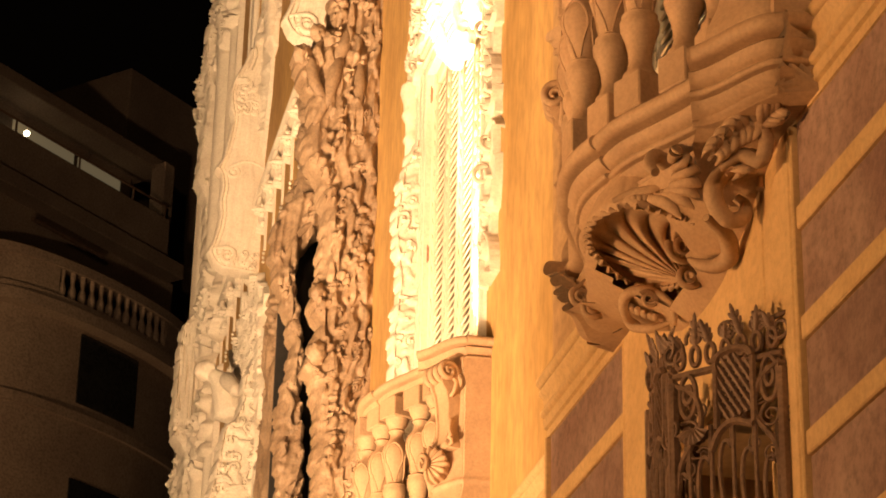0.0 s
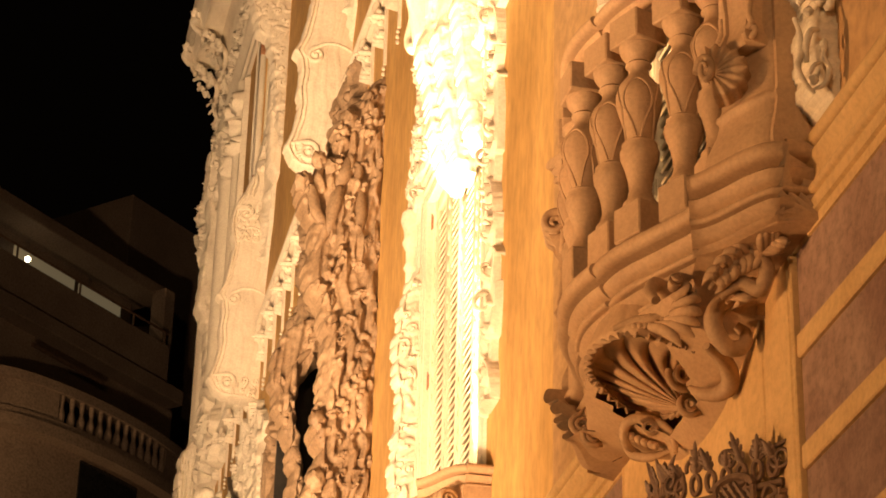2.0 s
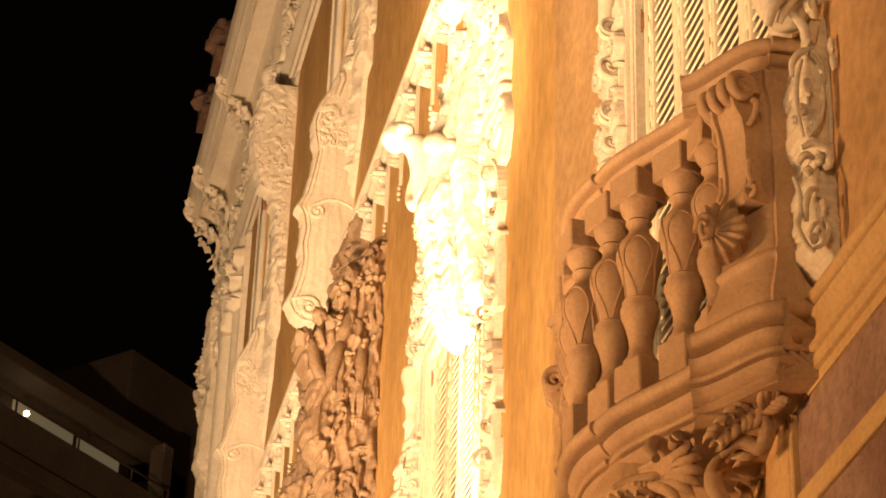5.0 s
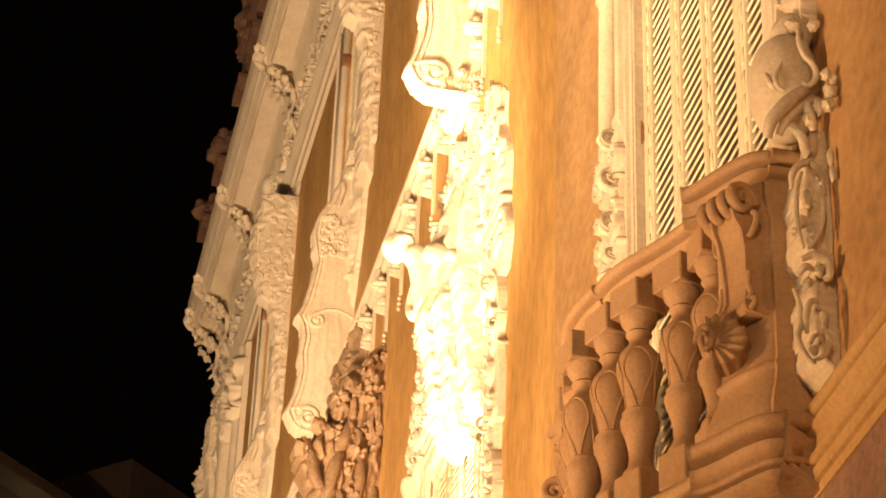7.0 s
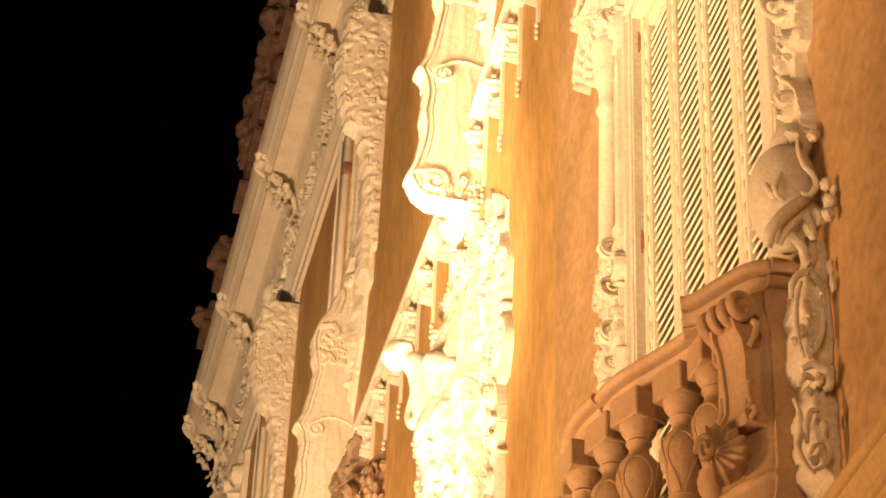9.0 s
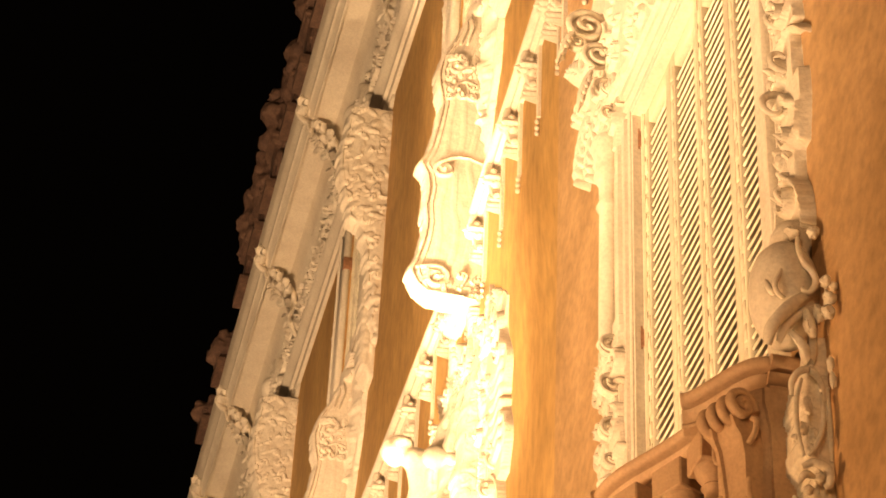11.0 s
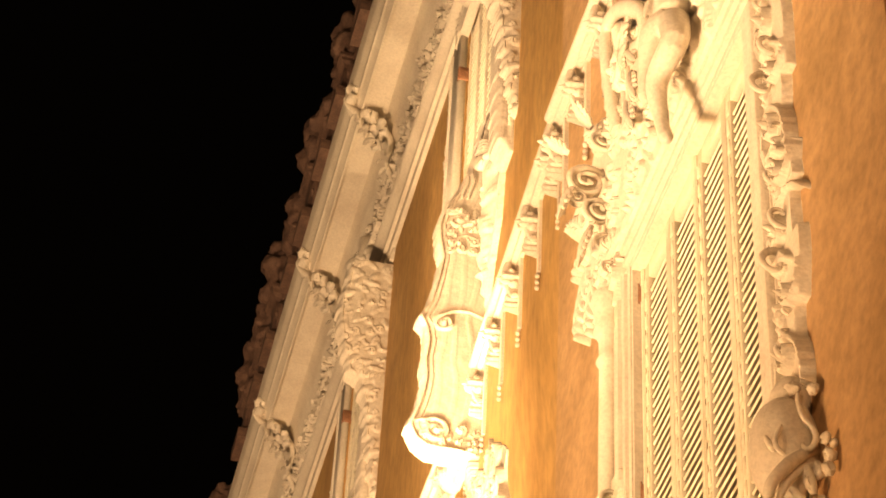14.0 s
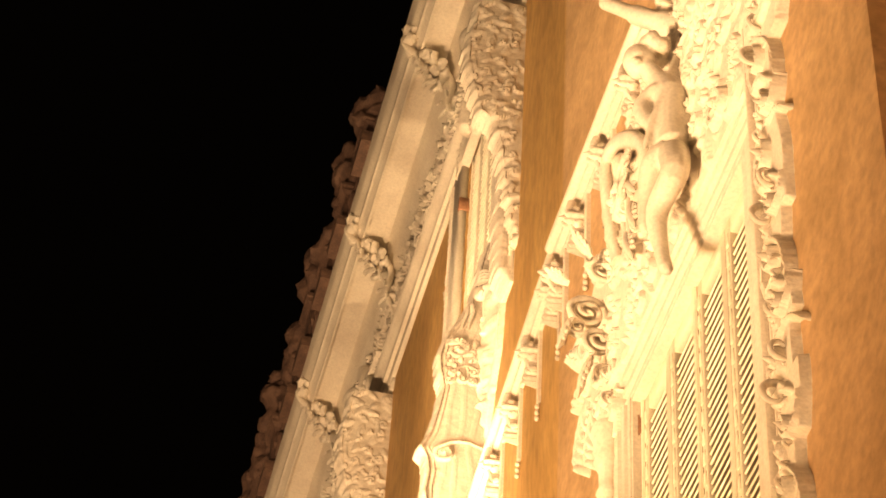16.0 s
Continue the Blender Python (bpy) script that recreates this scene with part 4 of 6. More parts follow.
def louvred_window(m, label, corner=False):
    top = thing("window", m, label, "window", "louvred balcony windows")
    xs = [-0.605, -0.302, 0.0, 0.302, 0.605]
    z0, z1, w = 4.42, 7.31, 0.046
    for n, (a, b) in enumerate(zip(xs, xs[1:])):
        x0, x1 = a + 0.002, b - 0.002
        bm = bmesh.new()
        for c in (x0, x1 - w):
            box(bm, c, c + w, -0.085, -0.04, z0, z1, 0.004)
        for z in (z0, z1 - 0.07):
            box(bm, x0 + w, x1 - w, -0.083, -0.042, z, z + 0.07, 0.003)
        tube(bm, [(x1 - 0.004 if n % 2 else x0 + 0.004, -0.036, z0), (x1 - 0.004 if n % 2 else x0 + 0.004, -0.036, z1)], 0.009, 6)
        sh = part("shutter", bm, SHUTTER, top)
        # beaded edge along the stile
        bm = bmesh.new()
        z = z0 + 0.05
        while z < z1 - 0.05:
            box(bm, x1 - w * 0.75, x1 - w * 0.25, -0.042, -0.036, z, z + 0.06, 0.0028)
            z += 0.085
        part("beading", bm, SHUTTER, sh)
        first = None
        z = z0 + 0.09
        while z < z1 - 0.08:
            if first is None:
                bm = bmesh.new()
                box(bm, x0 + w - 0.003, x1 - w + 0.003, -0.0175, 0.0175, -0.004, 0.004)
                bmesh.ops.rotate(bm, verts=bm.verts, cent=((x0 + x1) / 2, 0, 0), matrix=Matrix.Rotation(radians(-40), 3, "X"))
                first = part("slat", bm, SHUTTER, sh, smooth=False, m=pose(0, -0.064, z))
            else:
                again(first, pose(0, -0.064, z))
            z += 0.04
    for z in (5.0, 6.29, 7.16):
        for s in (-1, 1):
            bm = bmesh.new()
            box(bm, s * 0.602, s * 0.64, -0.045, -0.02, z, z + 0.075, 0.004)
            tube(bm, [(s * 0.612, -0.02, z - 0.01), (s * 0.612, -0.02, z + 0.085)], 0.008, 6)
            part("hinge", bm, HINGE, top, "rusty iron hinge")
    # stucco lining of the reveal
    for x0, x1, z0r, z1r in ((-0.624, 0.624, 7.308, 7.33), (-0.624, -0.606, 4.42, 7.308), (0.606, 0.624, 4.42, 7.308)):
        bm = bmesh.new()
        box(bm, x0, x1, -0.12, 0.004, z0r, z1r, 0.002)
        part("reveal_lining", bm, STUCCO, top, smooth=False)
    prof = [(0.0, -0.05), (0.0, 0.012), (0.022, 0.016), (0.026, 0.002), (0.042, 0.002), (0.046, 0.03), (0.07, 0.034), (0.078, 0.012), (0.10, 0.012), (0.105, 0.045), (0.14, 0.05), (0.15, 0.0)]
    for s in (-1, 1):
        bm = bmesh.new()
        k, lift = (0.45, 0.004) if s > 0 else (0.1, 0.006)
        skin(bm, [[(s * (0.616 + a), b * k + lift if b > 0 else b, z) for a, b in prof] for z in (4.42, 7.33)])
        part("jamb", bm, STUCCO, top)
    bm = bmesh.new()
    skin(bm, [[(x, b * 0.5 if b > 0 else b, 7.33 + a) for a, b in prof] for x in (-0.78, 0.78)])
    part("lintel", bm, STUCCO, top)
    rng = random.Random(11)
    # far jamb: slim column with capital, ribboned bracket
    bm = bmesh.new()
    lathe(bm, [(0.055, 4.45), (0.055, 4.6), (0.042, 4.62), (0.05, 4.66), (0.038, 4.7), (0.036, 5.0), (0.05, 5.02), (0.036, 5.05), (0.037, 5.84), (0.045, 5.86), (0.012, 5.9), (0.012, 6.38), (0.045, 6.42), (0.037, 6.44), (0.037, 6.6), (0.034, 7.0), (0.046, 7.02), (0.034, 7.05), (0.036, 7.12), (0.055, 7.16), (0.046, 7.19), (0.05, 7.24), (0.066, 7.29), (0.06, 7.33)], 16, (0.80, 0.035, 0))
    part("column", bm, STUCCO, top)
    bm = bmesh.new()
    box(bm, 0.76, 0.90, 0, 0.025, 4.45, 7.4, 0.006)
    part("pilaster_backing", bm, STUCCO, top)
    def bit(name, f):
        bm = bmesh.new()
        f(bm)
        return part(name, bm, STUCCO, top)
    # carved bracket and capital on the far jamb
    for z, hgt in ((5.88, 0.56), (7.28, 0.34)):
        rel = Relief(0.64, 1.0, z - 0.04, z + hgt + 0.04, 0.006)
        rel.plate(lambda X, Z: 0.105 + 0.03 * np.sin((Z - z) * 14) - np.abs(X - 0.81), 0.036)
        rel.rocaille(0.70, 0.94, z + 0.02, z + hgt, rng, 0.085, 0.022, 0.032)
        for q in (-1, 1):
            rel.spiral(0.81 + q * 0.085, z + hgt * 0.72, 0.052, 1.57, -q, 1.6, 0.28, 0.028, 0.1, 0.5, 0.034)
            rel.spiral(0.81 + q * 0.075, z + hgt * 0.25, 0.045, 4.7, q, 1.6, 0.28, 0.028, 0.09, 0.5, 0.034)
        rel.leaf((0.81, z + hgt * 0.5), (0.81, z + hgt * 0.98), 0.06, 0.03, 5, 0.0, 0.034)
        rel.leaf((0.81, z + hgt * 0.42), (0.81, z - 0.02), 0.05, 0.03, 5, 0.0, 0.034)
        rel.part("carved_bracket", STUCCO, top)
    # street-side jamb: fillets, a wavy outer strip and scroll knots with leaves curling off it
    rel = Relief(-1.24, -0.75, 5.56, 7.75, 0.0065)
    wave = lambda Z: 0.018 * np.sin(Z * 8.5) + 0.006 * np.sin(Z * 19 + 1)
    rel.plate(lambda X, Z: np.minimum(X + 1.135 + 1.4 * wave(Z) + 0.03 * np.sign(np.sin(Z * 11 + 1.5 * np.sin(Z * 4))), np.minimum(7.72 - Z, -0.9 - X)), 0.026)
    for x, w, h in ((-0.775, 0.012, 0.03), (-0.805, 0.016, 0.036), (-0.85, 0.008, 0.016), (-0.885, 0.014, 0.028)):
        rel.stroke([(x, 5.58), (x, 7.74)], w, h)
    z, q = 5.70, 1
    while z < 7.7:
        r = rng.uniform(0.062, 0.078)
        rel.spiral(-1.0, z, r, 1.57 + 0.6 * q, -1, 1.6, 0.22, 0.05, 0.22, 0.6, 0.012)
        rel.spiral(-1.06, z + 0.19, r * 0.62, 4.4, 1, 1.5, 0.24, 0.042, 0.12, 0.6, 0.02)
        rel.stroke([(-1.10, z - 0.16), (-1.04, z - 0.12), (-0.95, z - 0.13), (-0.91, z - 0.06), (-0.915, z + 0.04)], [0.01, 0.022, 0.024, 0.02, 0.008], 0.045, 0.3, 0.012)
        rel.leaf((-1.0, z + 0.07), (-0.92, z + 0.23), 0.05, 0.036, 4, -0.3 * q, 0.012)
        rel.fan(-0.99, z + 0.27, 0.05, 1.57, 2.2, 0.03, 6, 0.01)
        z += rng.uniform(0.40, 0.47)
        q = -q
    rel.part("carved_jamb", STUCCO, top, m=SLIM)
    if corner:
        # smooth swelling bulb at rail height, wrapped by straps, with two hanging cartouches of open scrolls under it
        bm = bmesh.new()
        blob(bm, (-0.92, 0.07, 5.37), (0.10, 0.092, 0.165), 2.0, 0.03, 4)
        blob(bm, (-0.90, 0.035, 5.54), (0.07, 0.06, 0.09), 4.0, 0.04, 3)
        part("swelling_bulb", bm, STUCCO, top)
        wing("cartouche_ground", top, -0.975, [(0.02, 5.2), (0.05, 5.1), (0.07, 5.0), (0.068, 4.85), (0.045, 4.79), (0.06, 4.71), (0.068, 4.62), (0.055, 4.55), (0.02, 4.49)], STUCCO, "carved", 41, 0.005, 0.2, 0.012, 0.045, 0.008, jag=0.004)
        for name, pts, r in (
            ("strap", [(-0.980, 0.004, 5.341), (-1.005, 0.057, 5.301), (-1.015, 0.108, 5.244), (-1.005, 0.144, 5.192), (-0.980, 0.147, 5.157)], 0.019),
            ("strap", [(-0.980, 0.004, 5.303), (-0.997, 0.064, 5.257), (-0.997, 0.104, 5.205), (-0.980, 0.117, 5.171)], 0.013),
            ("strap", [(-1.000, 0.056, 5.510), (-1.013, 0.061, 5.453), (-1.023, 0.052, 5.402), (-1.029, 0.032, 5.369), (-1.029, 0.028, 5.334), (-1.023, 0.045, 5.309), (-1.013, 0.057, 5.325), (-1.000, 0.046, 5.362)], 0.009),
            ("fold", [(-0.980, 0.108, 5.469), (-1.001, 0.103, 5.399), (-1.010, 0.130, 5.324), (-1.001, 0.108, 5.299), (-0.980, 0.062, 5.315)], 0.007),
            ("fold", [(-0.960, 0.139, 5.395), (-0.990, 0.133, 5.320), (-0.960, 0.077, 5.321)], 0.009),
            ("strap", [(-0.990, 0.087, 5.201), (-0.997, 0.061, 5.161), (-1.000, 0.050, 5.109), (-0.997, 0.035, 5.149), (-0.990, 0.027, 5.208)], 0.015),
            ("strap", [(-1.010, 0.049, 5.260), (-1.020, 0.046, 5.209), (-1.010, 0.035, 5.180)], 0.015),
            ("scroll", [(-1.000, 0.099, 4.998), (-1.012, 0.100, 5.035), (-1.019, 0.077, 5.065), (-1.019, 0.048, 5.067), (-1.012, 0.026, 5.042), (-1.000, 0.016, 4.996)], 0.010),
            ("scroll", [(-1.020, 0.079, 5.039), (-1.029, 0.099, 4.962), (-1.029, 0.101, 4.878), (-1.020, 0.085, 4.813)], 0.007),
            ("scroll", [(-1.020, 0.031, 5.005), (-1.029, 0.032, 4.924), (-1.029, 0.049, 4.855), (-1.020, 0.074, 4.812)], 0.007),
            ("scroll", [(-1.000, 0.004, 5.026), (-1.000, 0.004, 4.925), (-1.000, 0.006, 4.823)], 0.007),
            ("scroll", [(-1.020, 0.093, 4.779), (-1.027, 0.063, 4.793), (-1.030, 0.030, 4.776), (-1.027, 0.026, 4.741), (-1.020, 0.038, 4.732)], 0.012),
            ("scroll", [(-1.030, 0.108, 4.725), (-1.040, 0.092, 4.747), (-1.030, 0.067, 4.748)], 0.010),
            ("scroll", [(-1.020, 0.116, 4.692), (-1.026, 0.106, 4.645), (-1.030, 0.108, 4.588), (-1.030, 0.117, 4.551), (-1.026, 0.100, 4.514), (-1.020, 0.075, 4.491)], 0.008),
            ("scroll", [(-1.030, 0.060, 4.663), (-1.039, 0.084, 4.649), (-1.039, 0.097, 4.608), (-1.030, 0.094, 4.567)], 0.009),
            ("scroll", [(-1.020, 0.038, 4.642), (-1.027, 0.049, 4.592), (-1.030, 0.038, 4.558), (-1.027, 0.051, 4.517), (-1.020, 0.077, 4.501)], 0.007),
            ("scroll", [(-1.030, 0.060, 4.573), (-1.040, 0.081, 4.554), (-1.030, 0.087, 4.537)], 0.006),
        ):
            line = smooth_path(pts, 6)
            bm = bmesh.new()
            tube(bm, line, [r * (0.6 + 0.4 * math.sin(math.pi * k / (len(line) - 1))) for k in range(len(line))], 10)
            part(name, bm, STUCCO, top)
        for c, r in (((-1.1, 0.03, 5.291), (0.013, 0.013, 0.015)), ((-1.1, 0.01, 5.278), (0.010, 0.010, 0.013)), ((-1.1, 0.024, 5.24), (0.016, 0.016, 0.021)), ((-1.1, 0.029, 5.197), (0.016, 0.016, 0.019)), ((-1.03, 0.027, 5.241), (0.013, 0.013, 0.027)), ((-1.02, 0.052, 5.208), (0.012, 0.012, 0.021)), ((-1.02, 0.069, 4.961), (0.013, 0.013, 0.024)), ((-1.02, 0.081, 4.892), (0.012, 0.012, 0.018)), ((-1.02, 0.056, 4.876), (0.012, 0.012, 0.021)), ((-1.02, 0.067, 4.836), (0.010, 0.010, 0.015)), ((-1.02, 0.101, 4.859), (0.012, 0.012, 0.013)), ((-1.06, 0.016, 5.069), (0.009, 0.009, 0.024)), ((-1.06, 0.013, 5.019), (0.009, 0.009, 0.024)), ((-1.02, 0.048, 4.755), (0.013, 0.013, 0.015)), ((-1.0, 0.071, 4.731), (0.012, 0.012, 0.012)), ((-1.02, 0.044, 4.628), (0.009, 0.009, 0.018)), ((-1.02, 0.075, 4.529), (0.012, 0.012, 0.013)), ((-1.02, 0.113, 4.56), (0.009, 0.009, 0.010)), ((-1.0, 0.067, 5.518), (0.021, 0.021, 0.018)), ((-1.03, 0.025, 5.503), (0.015, 0.015, 0.021))):
            bit("leaf", lambda bm: blob(bm, c, r, c[2] * 9, 0.4, 3, 3.0))
    # attic over the lintel: rocaille on an uneven ground, fluted pilaster head at the street side
    rel = Relief(-1.2, 0.95, 7.46, 8.95, 0.007)
    crest = lambda X: 8.50 + 0.24 * np.exp(-((X + 0.1) / 0.5) ** 2) + 0.05 * np.sin(X * 13) + 0.04 * np.sin(X * 29)
    rel.plate(lambda X, Z: np.minimum(np.minimum(crest(X) - Z, X + 1.1 + 0.03 * np.sin(Z * 15)), 0.82 - X), 0.04)
    rel.rocaille(-0.85, 0.80, 7.48, 8.5, rng, 0.125, 0.036, 0.036)
    rel.rocaille(-0.6, 0.45, 8.4, 8.7, rng, 0.12, 0.036, 0.036)
    for k in range(7):
        rel.stroke([(-1.05, 7.62 + k * 0.075), (-0.97, 7.60 + k * 0.075), (-0.88, 7.63 + k * 0.075)], 0.034, 0.03, 0.2, 0.035)
    for q, x, z, r in ((1, -0.72, 8.45, 0.11), (-1, -0.98, 8.32, 0.085), (1, -0.30, 8.55, 0.09), (-1, 0.62, 8.32, 0.10), (1, -1.02, 8.15, 0.06), (-1, -0.55, 7.62, 0.07), (1, 0.1, 8.62, 0.08)):
        rel.spiral(x, z, r, 1.2 * q + 1.5, q, 1.8, 0.24, 0.05, 0.2, 0.5, 0.035)
    for k in range(9):
        x = -0.95 + k * 0.2
        rel.leaf((x, crest(x) - 0.1), (x + 0.05 * (-1) ** k, crest(x) + 0.10), 0.06, 0.04, 5, 0.2 * (-1) ** k, 0.035)
    rel.part("carved_attic", STUCCO, top)
    # corner volute bracket on the far side
    rel = Relief(0.74, 1.40 if corner else 0.90, 7.26, 8.44, 0.0065)
    rel.plate(lambda X, Z: np.minimum(0.30 - np.hypot((X - 0.92) * 1.2, (Z - 7.95) * 0.75), X - 0.76), 0.022)
    for x, z, r, st, h in ((1.08, 8.04, 0.13, 1.2, 1), (0.93, 7.74, 0.095, 4.0, -1), (1.05, 7.54, 0.06, 2.0, 1), (0.88, 8.24, 0.075, 0.2, -1)):
        rel.spiral(x, z, r, st, h, 1.7, 0.22, 0.035, r * 1.6, 0.5, 0.02)
    for p0, p1 in (((1.10, 7.72), (1.16, 7.40)), ((1.19, 8.0), (1.34, 8.12)), ((0.97, 7.6), (1.0, 7.30)), ((0.94, 8.2), (1.06, 8.40)), ((1.06, 7.86), (1.22, 7.74))):
        rel.leaf(p0, p1, 0.06, 0.05, 5, 0.2, 0.02)
    rel.part("corner_bracket", STUCCO, top)
    # volutes whose scrolled sides stand square to the wall
    def side_volute(u, w, z, r, start, hand, tail=1.6, deep=0.028, turns=1.7, fat=0.21):
        bm = bmesh.new()
        if turns > 1:
            slab(bm, [(0.82 * r * math.cos(t), 0.82 * r * math.sin(t)) for t in np.linspace(0, 6.0, 18)], -deep, -0.006, 0.0, 0.004)
        scroll(bm, 0, 0, r, turns, start, hand, 0.0, fat, r * tail, start + 1.2 * hand, 0.7)
        part("volute", bm, STUCCO, top, m=pose(u, w, z, 0, 0, 90))

    for u, w, z, r, st, h in () if not corner else ((0.80, 0.12, 7.88, 0.078, 2.2, -1), (0.79, 0.075, 7.74, 0.06, 5.2, 1), (0.79, 0.155, 7.79, 0.038, 0.6, -1), (0.80, 0.06, 8.12, 0.05, 3.5, 1), (0.79, 0.05, 7.58, 0.045, 2.0, -1)):
        side_volute(u, w, z, r, st, h)
    for k, z in enumerate((5.72, 6.02, 6.36, 6.72, 7.08, 7.44)):
        side_volute(-0.91, 0.06, z, 0.055, 1.9, -1 if k % 2 else 1, 2.2, 0.02, 0.75, 0.24)
        side_volute(-0.94, 0.05, z + 0.16, 0.040, 4.6, 1 if k % 2 else -1, 2.2, 0.015, 0.7, 0.26)
    for z, r, h in ((6.38, 0.042, -1), (6.22, 0.05, 1), (6.04, 0.045, -1), (5.92, 0.03, 1), (7.42, 0.04, 1), (7.54, 0.035, -1)):
        side_volute(0.74, 0.05, z, r, 2.0 * h, h, 1.3)
    for a, b in () if not corner else (((0.80, 0.16, 7.86), (0.80, 0.20, 7.66)), ((0.80, 0.10, 7.66), (0.80, 0.12, 7.44)), ((0.80, 0.19, 8.02), (0.80, 0.26, 8.10)), ((0.80, 0.10, 8.18), (0.80, 0.15, 8.32))):
        bit("leaf", lambda bm: leaf(bm, a, b, 0.07, 0.03, 5, 0.03))
    return top


def seated_statue(m, label):
    """A carved figure seated above a window, its head turned down the street, one leg hanging: one plain mesh."""
    bm = bmesh.new()
    blob(bm, (-0.1, 0.181, 8.311), (0.062, 0.062, 0.07), 3.1, 0.06, 3)
    for k in range(12):
        a = k * 0.52
        blob(bm, (-0.12 + 0.05 * math.cos(a), 0.131 + 0.035 * math.sin(a), 8.362 + 0.02 * math.sin(1.7 * k)), 0.03, k, 0.25, 2)
    blob(bm, (-0.1 - 0.045, 0.181 + 0.025, 8.311 - 0.055), (0.014, 0.02, 0.016), 1, 0.1, 2)
    limb(bm, [(-0.100, 0.181, 8.311), (-0.130, 0.123, 8.192), (-0.170, 0.086, 8.066), (-0.200, 0.100, 7.869), (-0.220, 0.101, 7.726)], [0.036, 0.04, 0.066, 0.056, 0.062], 16)
    limb(bm, [(-0.170, 0.118, 8.115), (-0.120, 0.176, 8.023), (-0.220, 0.139, 7.785)], [0.036, 0.038, 0.024], 12)
    limb(bm, [(-0.160, 0.041, 8.138), (-0.200, 0.034, 7.957), (-0.250, 0.099, 7.772)], [0.036, 0.032, 0.022], 12)
    limb(bm, [(-0.220, 0.101, 7.726), (-0.300, 0.126, 7.527), (-0.200, 0.157, 7.427), (-0.200, 0.145, 7.246), (-0.240, 0.139, 7.109)], [0.06, 0.05, 0.04, 0.026, 0.024], 14)
    limb(bm, [(-0.220, 0.101, 7.726), (-0.180, 0.159, 7.673), (-0.120, 0.166, 7.546), (-0.120, 0.175, 7.396)], [0.055, 0.048, 0.034, 0.022], 14)
    # a mantle behind the shoulders and folds across the body
    limb(bm, [(-0.100, 0.023, 8.477), (-0.120, -0.025, 8.335), (-0.150, -0.025, 8.088), (-0.180, 0.031, 7.833)], [0.02, 0.034, 0.036, 0.02], 10)
    limb(bm, [(-0.120, 0.031, 8.414), (-0.200, 0.111, 8.083), (-0.200, 0.162, 7.884), (-0.200, 0.199, 7.728)], [0.012, 0.018, 0.018, 0.01], 8)
    limb(bm, [(-0.120, 0.008, 8.387), (-0.200, 0.089, 8.090), (-0.200, 0.140, 7.891), (-0.200, 0.177, 7.735)], [0.010, 0.014, 0.016, 0.008], 8)
    limb(bm, [(-0.120, -0.014, 8.360), (-0.200, 0.066, 8.098), (-0.200, 0.118, 7.898), (-0.200, 0.155, 7.741)], [0.010, 0.013, 0.013, 0.008], 8)
    return fused(solid("statue", bm, STUCCO, m, label, "statue", "statues above the windows"), 0.007)


